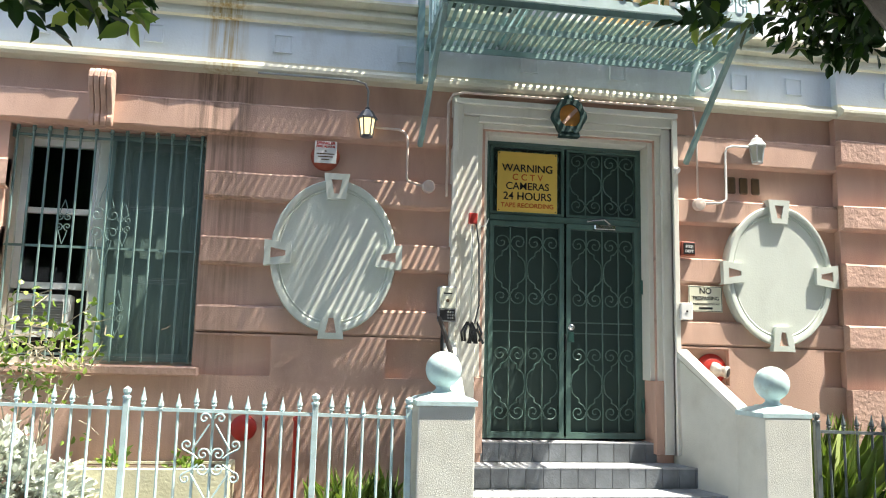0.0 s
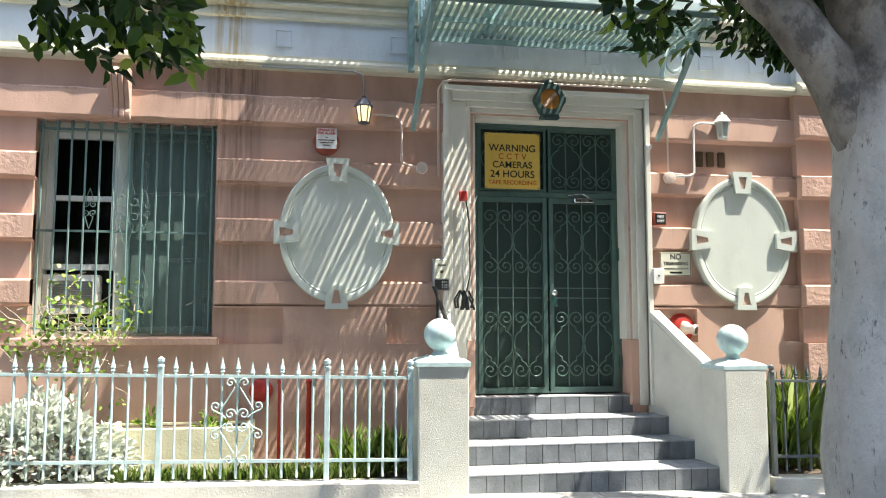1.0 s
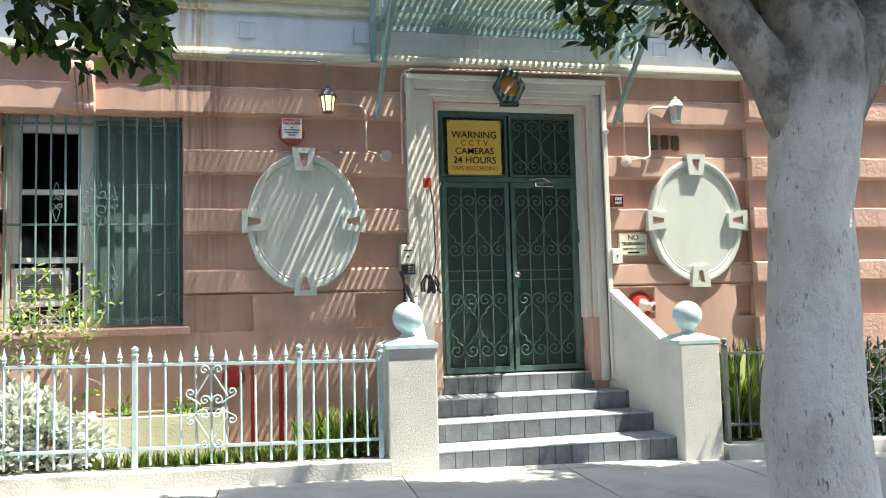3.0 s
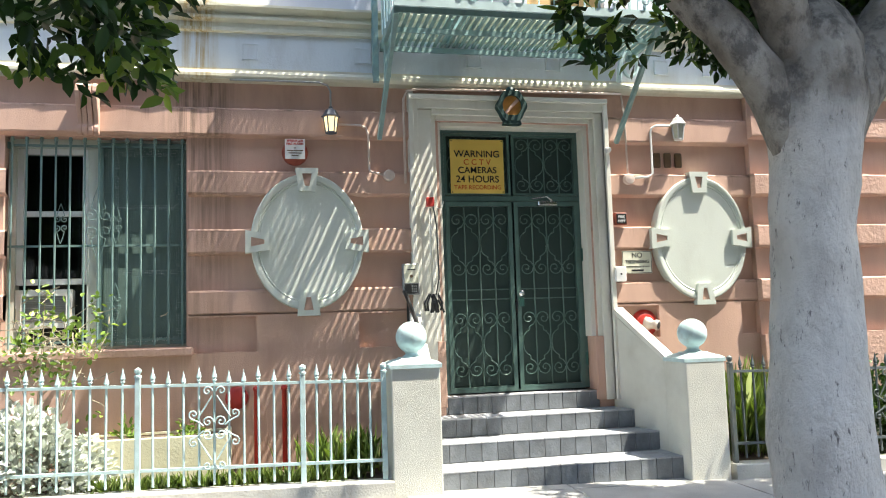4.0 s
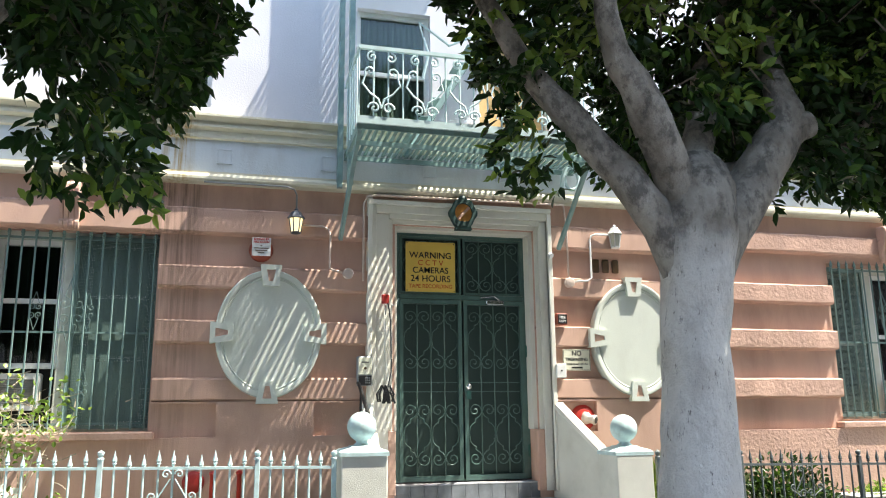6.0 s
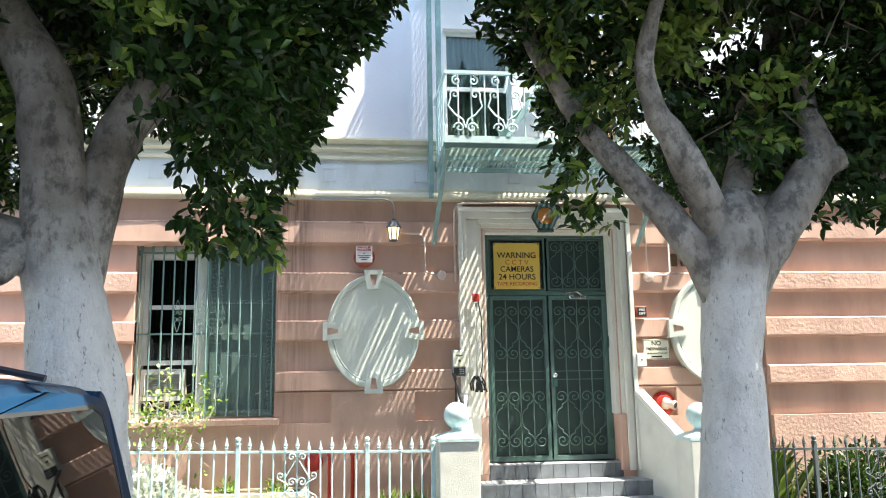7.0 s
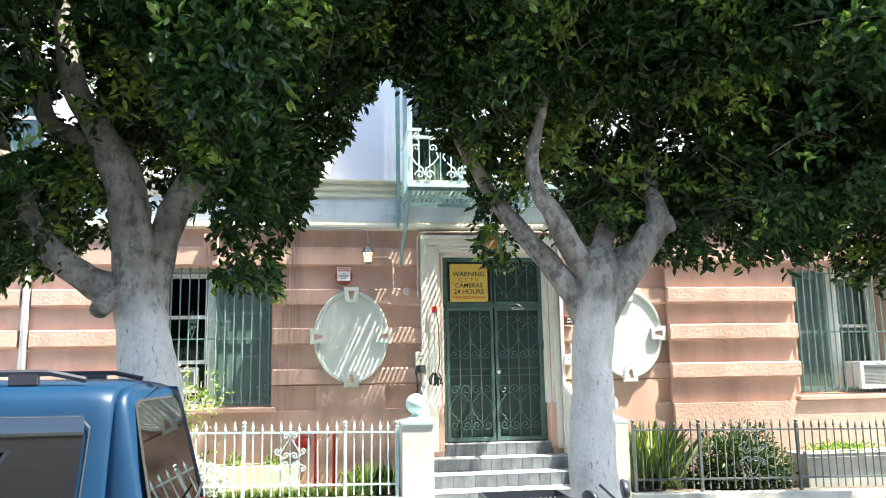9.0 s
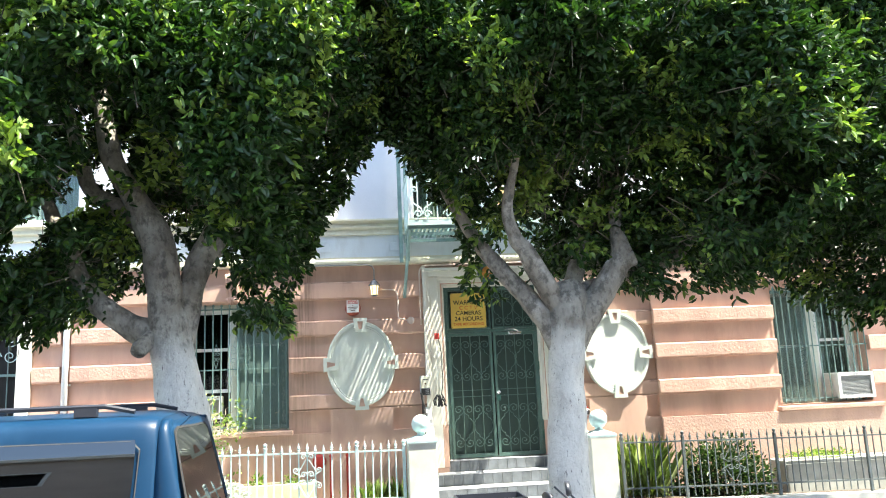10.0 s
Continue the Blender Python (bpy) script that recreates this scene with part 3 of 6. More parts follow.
for z in (0.9, 2.1, 3.3):
    part("bracket", B(-0.07, 0.07, 0.03, 0.06, z - 0.015, z + 0.015, 0.004), PLAINWHITE, pipe)


# scrolled keystones over the windows
def corbel(x, y, s=1.0):
    ob = thing("scroll_keystone", "fluted pink scroll keystone above the window", "keystone", (x, y, 3.4), "scroll keystones", "structure")
    prof = [(0.0, 0.0), (-0.035, 0.0), (-0.06, 0.03), (-0.065, 0.07), (-0.05, 0.1), (-0.07, 0.16), (-0.11, 0.24), (-0.16, 0.33), (-0.175, 0.4), (-0.165, 0.45), (-0.13, 0.485), (0.0, 0.49)]
    for i in range(4):
        x0 = -0.1 + i * 0.05
        q = moulding("flute", x0 + 0.003, x0 + 0.047, [(a * (1 if i in (1, 2) else 0.93), b) for a, b in prof], ROUGH, "", ob)
        bv = q.modifiers.new("round", "BEVEL")
        bv.width, bv.segments, bv.limit_method = 0.008, 2, "ANGLE"
    part("core", B(-0.098, 0.098, -0.045, 0.0, 0.02, 0.47), PINK, ob)
    return ob


corbel(-4.32, -0.086)
corbel(5.83, -0.186)


# ---- oval plaques ----
def oval(x, z, y):
    ob = thing("oval_plaque", "pale grey-green oval plaster plaque with four keystones on the pink wall", "plaque", (x, y, z), "oval plaques", "structure")
    rx, rz, n = 0.56, 0.69, 64
    bm = bmesh.new()
    rings = []
    for q, d in ((1.0, 0.0), (1.0, -0.105), (0.985, -0.118), (0.93, -0.12), (0.905, -0.112), (0.895, -0.1), (0.88, -0.1), (0.868, -0.105), (0.855, -0.097), (0.0, -0.097)):
        if q == 0:
            rings.append([bm.verts.new((0, d, 0))])
        else:
            rings.append([bm.verts.new((rx * q * math.cos(2 * math.pi * k / n) * 1.0, d, rz * q * math.sin(2 * math.pi * k / n))) for k in range(n)])
    for a, b in zip(rings, rings[1:]):
        for k in range(n):
            j = (k + 1) % n
            bm.faces.new((a[k], a[j], b[j], b[k]) if len(b) > 1 else (a[k], a[j], b[0]))
    bmesh.ops.recalc_face_normals(bm, faces=bm.faces[:])
    d = part("oval_disc", bm, OVAL, ob)
    d.modifiers.new("edges", "EDGE_SPLIT").split_angle = radians(35)
    d.data.shade_smooth()
    for k in range(4):
        a = k * math.pi / 2
        L, wi, wo = 0.235, 0.085, 0.115
        o = [(-wo, 0), (wo, 0), (wi, -L), (-wi, -L)]
        h = [(-0.048, -0.055), (0.048, -0.055), (0.022, -0.185), (-0.022, -0.185)]
        rr = (0.745 if k % 2 else 0.61)
        def turn(p):
            px, pz = p[0], p[1] + rr
            b = a - math.pi / 2
            return (px * math.cos(b) - pz * math.sin(b), px * math.sin(b) + pz * math.cos(b))
        key = part("keystone", ring(bmesh.new(), [turn(p) for p in o], [turn(p) for p in h], -0.138, -0.03), OVAL, ob)
        part("recess", plate(bmesh.new(), [turn(p) for p in h], -0.124, -0.121), ROUGH, key, "pink recess of the keystone")
    return ob


oval(-2.25, 2.35, 0.001)
oval(2.09, 2.35, 0.001)


# ---- windows ----
def sash_window(name, x0, x1, z0, z1, y, label, rails=(0.52,), curtain=True, mat=None):
    """A framed sash with panes and, behind it, a curtain."""
    mat = mat or SASH
    ob = tagged(thing(name, label, "window", ((x0 + x1) / 2, y, z0)), kind="structure")
    w, h, f = (x1 - x0) / 2, z1 - z0, 0.055
    part("window_frame", ring(bmesh.new(), [(-w, 0), (w, 0), (w, h), (-w, h)], [(-w + f, f), (w - f, f), (w - f, h - f), (-w + f, h - f)], -0.03, 0.06), mat, ob)
    zs = [f] + [h * r for r in rails] + [h - f]
    for a, b in zip(zs, zs[1:]):
        pane = part("pane", B(-w + f, w - f, 0.015, 0.02, a, b), PANE, ob)
        pane.visible_shadow = False
    for r in rails:
        part("meeting_rail", B(-w + f - 0.002, w - f + 0.002, -0.02, 0.045, h * r - 0.025, h * r + 0.025, 0.004), mat, ob)
    if curtain:
        bm = bmesh.new()
        n = 40
        rows = [[bm.verts.new((-w + f + (2 * w - 2 * f) * i / n, 0.06 + 0.014 * math.sin(i * 1.7) + 0.008 * math.sin(i * 0.6), z)) for i in range(n + 1)] for z in (0.03, h - 0.03)]
        for i in range(n):
            bm.faces.new((rows[0][i], rows[0][i + 1], rows[1][i + 1], rows[1][i]))
        part("curtain", bm, CURTAIN, ob, "grey-green curtain", True)
    return ob


def spear_bar(h, r=0.011):
    bm = tube(bmesh.new(), [(0, 0, 0), (0, 0, h - 0.05)], r, 6)
    lathe(bm, [(r * 0.8, h - 0.055), (r * 1.7, h - 0.04), (r * 1.1, h - 0.028), (r * 1.9, h - 0.012), (r * 1.2, h + 0.03), (0.001, h + 0.07)], n=8)
    return bm


def grille(x0, x1, z0, z1, y, label, count, scrolls, plain=False):
    ob = thing("window_grille", label, "window bars", ((x0 + x1) / 2, y, z0), "window grilles")
    w, h = (x1 - x0) / 2, z1 - z0
    me = mesh_of("grille_bar", spear_bar(h), GRILLE)
    for i in range(count):
        piece("bar", me, ob, pose(-w + 0.012 + (2 * w - 0.024) * i / (count - 1), 0, 0))
    for z in (0.06, h * 0.485, h - 0.06):
        part("crossbar", B(-w - 0.03, w + 0.03, 0.008, 0.03, z - 0.01, z + 0.01), GRILLE, ob)
    for sx in (-1, 1):
        part("anchor", B(sx * (w + 0.02) - 0.012, sx * (w + 0.02) + 0.012, 0.0, 0.06, h - 0.09, h - 0.03), GRILLE, ob)
    for cx, cz, s in scrolls:
        for sx in (-1, 1):
            for sz in (-1, 1):
                curl = spiral(cx + sx * 0.05 * s, cz + sz * 0.06 * s, 0.05 * s, 1.3, math.pi / 2 * sz, -sx * sz, -0.004)
                tail = [(cx + sx * 0.03 * s, -0.004, cz + sz * 0.19 * s), (cx, -0.004, cz + sz * 0.28 * s)]
                part("scroll", tube(bmesh.new(), curl + tail, 0.0038, 5), GRILLE, ob, "wrought scroll ornament")
    return ob


# west window: one clear sash with an air conditioner, one behind a mesh screen
part_frame = thing("window_surround", "weathered cream window frame set in the wall", "window frame", (-4.26, 0.13, 1.34), kind="structure")
part("frame", ring(bmesh.new(), [(-0.83, 0), (0.83, 0), (0.83, 2.07), (-0.83, 2.07)], [(-0.76, 0.05), (0.76, 0.05), (0.76, 1.98), (-0.76, 1.98)], 0.0, 0.2), SASH, part_frame)
part("mullion", B(-0.115, 0.105, -0.01, 0.2, 0.05, 1.98, 0.01), SASH, part_frame)
sash_window("window_1", -5.02, -4.375, 1.98, 3.32, 0.2, "dark sash window with white frame behind iron bars", (0.52,), False, PLAINWHITE)
# Near-black panel paints the shade of the gap by the air conditioner.
tagged(part("window_gap_shade", B(-5.02, -4.375, 0.27, 0.3, 1.39, 1.98), DARK), "near-black panel for the shaded gap beside the air conditioner", "panel", kind="structure")
sash_window("window_2", -4.155, -3.5, 1.39, 3.32, 0.2, "sash window with closed curtain behind a green mesh screen", (0.36, 0.7), True, PLAINWHITE)
scr = thing("mesh_screen", "grey-green security mesh panel over the window", "screen", (-3.83, 0.09, 1.37), "window screens")
part("mesh", B(-0.4, 0.4, 0.0, 0.003, 0.03, 1.97), SCREEN, scr)
part("frame", ring(bmesh.new(), [(-0.42, 0), (0.42, 0), (0.42, 2.0), (-0.42, 2.0)], [(-0.39, 0.03), (0.39, 0.03), (0.39, 1.97), (-0.39, 1.97)], -0.012, 0.02), GRILLE, scr)
grille(-5.05, -3.46, 1.36, 3.39, 0.045, "grey-green iron spear bars across the window", 13, [(-0.0, 1.2, 1.35), (-0.34, 1.2, 0.7), (0.16, 1.2, 0.7), (0.16, 0.42, 0.7)])

# Screen assumed here, added to lift the dark pane to a grey-green tone.
scr = thing("mesh_screen", "grey-green security mesh panel over the window", "screen", (5.36, 0.14, 1.39), "window screens")
part("mesh", B(-0.38, 0.32, 0.0, 0.003, 0.03, 1.93), SCREEN, scr)
part("frame", ring(bmesh.new(), [(-0.4, 0), (0.34, 0), (0.34, 1.96), (-0.4, 1.96)], [(-0.37, 0.03), (0.31, 0.03), (0.31, 1.93), (-0.37, 1.93)], -0.012, 0.02), GRILLE, scr)

# east window, in a deep reveal
fr2 = thing("window_surround", "weathered cream window frame set in the wall", "window frame", (5.785, 0.2, 1.36), kind="structure")
part("frame", ring(bmesh.new(), [(-0.835, 0), (0.835, 0), (0.835, 2.03), (-0.835, 2.03)], [(-0.77, 0.05), (0.77, 0.05), (0.77, 1.95), (-0.77, 1.95)], 0.0, 0.2), SASH, fr2)
part("mullion", B(-0.13, 0.1, -0.01, 0.2, 0.05, 1.95, 0.01), SASH, fr2)
sash_window("window_3", 5.02, 5.65, 1.41, 3.31, 0.27, "sash window with closed curtain behind iron bars", (0.5,))
sash_window("window_4", 5.89, 6.55, 1.41, 3.31, 0.27, "white sash window with an air conditioner in it", (0.55,), True, PLAINWHITE)
grille(4.98, 6.6, 1.38, 3.36, -0.13, "pale grey-green iron bars standing off the window", 14, [(-0.05, 1.35, 1.0)])


def air_conditioner(x, y, z, w, h, label):
    ob = thing("air_conditioner", label, "air conditioner", (x, y, z), "air conditioners")
    part("case", B(-w / 2, w / 2, 0.02, 0.42, 0, h, 0.012), PLAINWHITE, ob)
    part("front_frame", ring(bmesh.new(), [(-w / 2, 0), (w / 2, 0), (w / 2, h), (-w / 2, h)], [(-w / 2 + 0.05, 0.05), (w / 2 - 0.05, 0.05), (w / 2 - 0.05, h - 0.06), (-w / 2 + 0.05, h - 0.06)], -0.02, 0.03), PLAINWHITE, ob)
    part("coil", B(-w / 2 + 0.05, w / 2 - 0.05, 0.012, 0.018, 0.05, h - 0.06), GREYBOX, ob)
    me = mesh_of("slat", B(-w / 2 + 0.05, w / 2 - 0.05, -0.006, 0.004, -0.003, 0.003), GREYBOX)
    n = int((h - 0.12) / 0.022)
    for i in range(n):
        piece("slat", me, ob, pose(0, 0, 0.062 + i * 0.022, 25))
    part("handle_notch", B(-0.05, 0.05, -0.026, -0.018, h - 0.045, h - 0.02, 0.003), GREYBOX, ob)
    return ob


air_conditioner(-4.76, 0.15, 1.56, 0.5, 0.37, "white window air conditioner unit in the sash opening")
air_conditioner(6.28, -0.18, 1.42, 0.66, 0.44, "white window air conditioner projecting through the bars")

# upper windows and the door to the fire escape
sash_window("window_5", UP1[0], UP1[1], UP1[2], UP1[3], 0.12, "upper sash window reflecting the sky", (0.5,), True, PLAINWHITE)
sash_window("window_6", UP2[0], UP2[1], UP2[2], UP2[3], 0.12, "upper sash window behind the balcony railing", (0.5,), True, PLAINWHITE)
sash_window("window_7", UP4[0], UP4[1], UP4[2], UP4[3], 0.12, "upper sash window with white frame", (0.5,), True, PLAINWHITE)
sash_window("window_8", UP5[0], UP5[1], UP5[2], UP5[3], 0.12, "upper sash window with white frame", (0.5,), True, PLAINWHITE)
d3 = thing("door_3", "tan painted door onto the fire escape balcony", "door", (0.66, 0.15, 4.55), kind="structure")
part("leaf", B(-0.45, 0.45, 0, 0.05, 0, 1.8, 0.005), TAN, d3)
part("pane", B(-0.12, 0.05, -0.006, 0.0, 0.5, 1.3), PANE, d3)
for u in (UP1, UP4, UP5):
    tagged(part("window_sill", B(u[0] - 0.1, u[1] + 0.1, -0.1, 0.1, u[2] - 0.07, u[2], 0.01), WHITE), "white painted upper window sill", "sill", kind="structure")
# side doorway
d2 = thing("door_2", "side doorway closed by a green scrolled iron gate", "door", (-8.41, 0.2, 0.1), kind="structure")
# Near-black leaf puts the doorway's shade into its colour.
part("leaf", B(-0.78, 0.78, 0.03, 0.06, 0, 3.2), DARK, d2)
bm = bmesh.new()
for i in range(9):
    tube(bm, [(-0.72 + i * 0.18, 0, 0), (-0.72 + i * 0.18, 0, 3.15)], 0.01, 6)
for z in (0.05, 1.55, 2.3, 3.1):
    box(bm, -0.78, 0.78, -0.015, 0.015, z - 0.02, z + 0.02)
part("iron_bars", bm, GRILLE, d2)
bm = bmesh.new()
for sx in (-1, 1):
    for cz in (2.6, 2.85):
        tube(bm, spiral(0.45 + sx * 0.12, cz, 0.11, 1.4, 0, sx, -0.02), 0.008, 5)
part("scroll", bm, RAILING, d2)


# ---- the entrance ----
surround = thing("door_surround", "cream moulded stone door surround with stepped architrave", "door surround", (-0.01, 0, 0.62), kind="structure")
XL, XR = -1.2, 1.05


def jamb(x_in, x_out, sx):
    """Stepped upright: inner fillet, flat, outer raised fillet."""
    bm = bmesh.new()
    w = abs(x_out - x_in)
    steps = [(0.0, 0.06, 0.03), (0.06, 0.11, -0.02), (0.11, 0.26, -0.06), (0.26, w - 0.05, -0.09), (w - 0.05, w, -0.12)]
    for a, b, y in steps:
        p, q = x_in + sx * a, x_in + sx * b
        box(bm, min(p, q), max(p, q), y, 0.3, 1.3 - 0.62 if a < 0.1 else 0.0, 3.64 - 0.62 + a, 0.004)
    return bm


bm = jamb(-0.82, XL + 0.02, -1)
part("jamb", bm, CREAM, surround)
bm = jamb(0.8, XR, 1)
part("jamb", bm, CREAM, surround)
for x0, x1 in ((-0.929, -0.84), (0.82, 0.909)):
    part("plinth", B(x0, x1, -0.04, 0.28, 0.0, 0.68, 0.006), PINK, surround, "pink painted plinth block")
bm = bmesh.new()
for z0, z1, y, e in ((3.6, 3.65, 0.03, 0.0), (3.65, 3.7, -0.03, 0.06), (3.7, 3.76, -0.07, 0.11), (3.76, 3.85, -0.1, 0.27), (3.85, 3.9, -0.14, 0.36)):
    box(bm, -0.82 - e + 0.004, 0.8 + min(e, 0.25) - 0.004, y, 0.3, z0 - 0.62, z1 - 0.62 + 0.001, 0.004)
part("lintel", bm, CREAM, surround)

gate = tagged(thing("door_1", "dark green double security gate of wrought scrolls and mesh, closed", "door", (0.0, 0.23, 0.735)), kind="structure")
part("outer_frame", ring(bmesh.new(), [(-0.81, 0), (0.81, 0), (0.81, 2.88), (-0.81, 2.88)], [(-0.765, 0.02), (0.765, 0.02), (0.765, 2.83), (-0.765, 2.83)], -0.025, 0.04), GATEBAR, gate)
part("transom_bar", B(-0.766, 0.766, -0.03, 0.035, 2.075, 2.135, 0.005), GATEBAR, gate)
# Shade behind the mesh is put into this near-black colour.
part("backing_door", B(-0.8, 0.8, 0.07, 0.1, 0, 2.88), DARK, gate, "door behind the gate, coloured near-black for its shade")


def scroll_pair(bm, x, zt, zb, s, y):
    """The barbed quatrefoil of two crossing scrolls, centred on one bar."""
    r = s * 0.47
    for sx in (-1, 1):
        for end in (1, -1):
            z0 = zt if end > 0 else zb
            zc = (zt + zb) / 2
            cx, cz = x - sx * s * 0.52, z0 - end * r
            sp = spiral(cx, cz, r, 1.35, 0 if sx > 0 else math.pi, -end * sx, y, 22)
            k = (zt - zb) / 0.68
            tail = [(x + sx * 0.012, y, z0 - end * 0.11 * k), (x + sx * 0.035, y, z0 - end * 0.145 * k), (x + sx * 0.075, y, z0 - end * 0.165 * k), (x + sx * 0.078, y, z0 - end * 0.168 * k),
                    (x + sx * 0.08, y, z0 - end * 0.205 * k), (x + sx * 0.115, y, z0 - end * 0.225 * k), (x + sx * 0.145, y, z0 - end * 0.26 * k), (x + sx * s * 0.93, y, zc + end * 0.03), (x + sx * s * 0.95, y, zc)]
            tube(bm, sp + tail, 0.0065, 5)


for sx in (-1, 1):
    x0, x1 = (-0.762, -0.012) if sx < 0 else (0.012, 0.762)
    leaf = part("gate_leaf", ring(bmesh.new(), [(x0, 0.005), (x1, 0.005), (x1, 2.07), (x0, 2.07)], [(x0 + 0.045, 0.06), (x1 - 0.045, 0.06), (x1 - 0.045, 2.02), (x0 + 0.045, 2.02)], -0.035, 0.03), GATEBAR, gate)
    a, b = x0 + 0.045, x1 - 0.045
    part("mesh_panel", B(a, b, 0.02, 0.023, 0.06, 2.02), GATEMESH, leaf, "fine dark green wire mesh")
    s = (b - a) / 4
    bar = mesh_of("twisted_bar", tube(bmesh.new(), [(0.0015 * math.cos(i), 0.0015 * math.sin(i), 0.06 + 1.96 * i / 60) for i in range(61)], 0.0085, 5), GATEBAR)
    for i in (1, 2, 3):
        piece("bar", bar, leaf, pose(a + s * i, -0.01, 0))
    for z in (1.0, 1.105):
        part("mid_rail", B(a, b, 0.0, 0.015, z - 0.006, z + 0.006), GATEBAR, leaf)
    for zt, zb in ((1.94, 1.255), (0.86, 0.165)):
        for i in (1, 3):
            bm = bmesh.new()
            scroll_pair(bm, a + s * i, zt, zb, s, -0.02)
            part("scroll", bm, GATEBAR, leaf)
    # transom light
    tr = part("transom_frame", ring(bmesh.new(), [(x0, 2.14), (x1, 2.14), (x1, 2.825), (x0, 2.825)], [(x0 + 0.03, 2.165), (x1 - 0.03, 2.165), (x1 - 0.03, 2.8), (x0 + 0.03, 2.8)], -0.03, 0.03), GATEBAR, gate)
    part("mesh_panel", B(x0 + 0.03, x1 - 0.03, 0.02, 0.023, 2.165, 2.8), GATEMESH, tr)
    bar = mesh_of("short_bar", tube(bmesh.new(), [(0, 0, 2.165), (0, 0, 2.8)], 0.0085, 5), GATEBAR)
    s2 = (x1 - x0 - 0.06) / 4
    for i in (1, 2, 3):
        piece("bar", bar, tr, pose(x0 + 0.03 + s2 * i, -0.01, 0))
    for i in (1, 3):
        bm = bmesh.new()
        scroll_pair(bm, x0 + 0.03 + s2 * i, 2.785, 2.18, s2, -0.02)
        part("scroll", bm, GATEBAR, tr)
lock = part("lock", lathe(bmesh.new(), [(0.034, 0), (0.034, 0.012), (0.026, 0.02), (0.014, 0.022), (0.014, 0.03), (0.002, 0.031)]), STEEL, gate, "round steel dead lock", True)
lock.matrix_basis = pose(0.06, -0.036, 1.055, 90)
part("lock_plate", B(0.03, 0.09, -0.042, -0.034, 0.91, 1.01, 0.004), GATE, gate)
part("pull_handle", tube(bmesh.new(), [(-0.005, -0.035, 0.82), (-0.005, -0.075, 0.84), (-0.005, -0.075, 0.96), (-0.005, -0.035, 0.98)], 0.008, 6), BLACK, gate, "black pull handle")
closer = part("door_closer", B(0.28, 0.5, -0.1, -0.035, 2.02, 2.07, 0.008), STEEL, gate, "silver hydraulic door closer")
part("closer_arm", tube(bmesh.new(), [(0.44, -0.09, 2.075), (0.36, -0.14, 2.11), (0.22, -0.06, 2.1)], 0.009, 5), STEEL, closer)
for z in (0.25, 1.4):
    part("hinge", tube(bmesh.new(), [(0.785, -0.045, z), (0.785, -0.045, z + 0.14)], 0.014, 8), GATE, gate)

sign = thing("warning_sign", "yellow camera warning sign fixed to the transom grille", "sign", (-0.397, 0.16, 3.19))
part("sign_panel", B(-0.302, 0.302, 0.0, 0.006, -0.3, 0.3, 0.002), YELLOW, sign)
for words, z, size, mat, sp in (("WARNING", 0.135, 0.106, BLACK, 1.0), ("C C T V", 0.045, 0.088, ORANGE, 1.02), ("CAMERAS", -0.045, 0.1, BLACK, 1.0), ("24 HOURS", -0.145, 0.106, BLACK, 1.0), ("TAPE RECORDING", -0.235, 0.064, ORANGE, 1.0)):
    lettering(words, size, mat, sign, "lettering", pose(0, -0.002, z, 90), bold=0.001, spacing=sp)
for sx in (-1, 1):
    for sz in (-1, 1):
        part("screw", lathe(bmesh.new(), [(0.007, 0), (0.006, 0.003), (0.001, 0.004)], n=8), BLACK, sign).matrix_basis = pose(sx * 0.285, -0.001, sz * 0.285, 90)

shield = thing("coat_of_arms", "dark teal cast shield with an orange face over the door", "shield", (-0.08, -0.14, 3.58))
o = [(0.16 * math.cos(a) * (1 + 0.06 * math.cos(6 * a)), 0.2 + 0.17 * math.sin(a) * (1 + 0.06 * math.cos(6 * a))) for a in (2 * math.pi * k / 36 for k in range(36))]
i_ = [(0.105 * math.cos(a), 0.2 + 0.115 * math.sin(a)) for a in (2 * math.pi * k / 36 for k in range(36))]
part("rim", ring(bmesh.new(), o, i_, -0.06, 0.03), MARINE, shield)
part("face", plate(bmesh.new(), i_, -0.035, -0.02), GOLD, shield)
part("foot", plate(bmesh.new(), [(-0.1, 0.0), (0.1, 0.0), (0.09, 0.04), (0.05, 0.06), (0.05, 0.1), (-0.05, 0.1), (-0.05, 0.06), (-0.09, 0.04)], -0.055, 0.03), MARINE, shield)
part("crest", lathe(bmesh.new(), [(0.03, 0.33), (0.06, 0.36), (0.05, 0.4), (0.02, 0.42)], n=10), MARINE, shield, smooth=True)
bar = part("bend", plate(bmesh.new(), [(-0.085, 0.13), (-0.06, 0.11), (0.085, 0.26), (0.06, 0.285)], -0.042, -0.036), ROUGH, shield, "rose diagonal stripe")


# ---- stairs ----
stairs = thing("entrance_steps", "four blue-grey tiled steps up to the door", "steps", (0, 0, 0), kind="structure")
SX0, SX1 = -1.15, 1.2
RISE, FRONTS = 0.18, (-1.14, -0.72, -0.34, 0.02)
for k, y in enumerate(FRONTS):
    x1 = SX1 if k < 3 else 1.03
    x0 = SX0 if k < 3 else -1.17
    part("step_core", B(x0, x1, y + 0.012, 0.9, -0.3 if k == 0 else k * RISE - 0.02, (k + 1) * RISE - 0.012), GROUT, stairs)
tile_n = 15
tw = (SX1 - SX0) / tile_n
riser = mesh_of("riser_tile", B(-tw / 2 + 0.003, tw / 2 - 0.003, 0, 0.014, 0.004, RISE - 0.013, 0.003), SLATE)
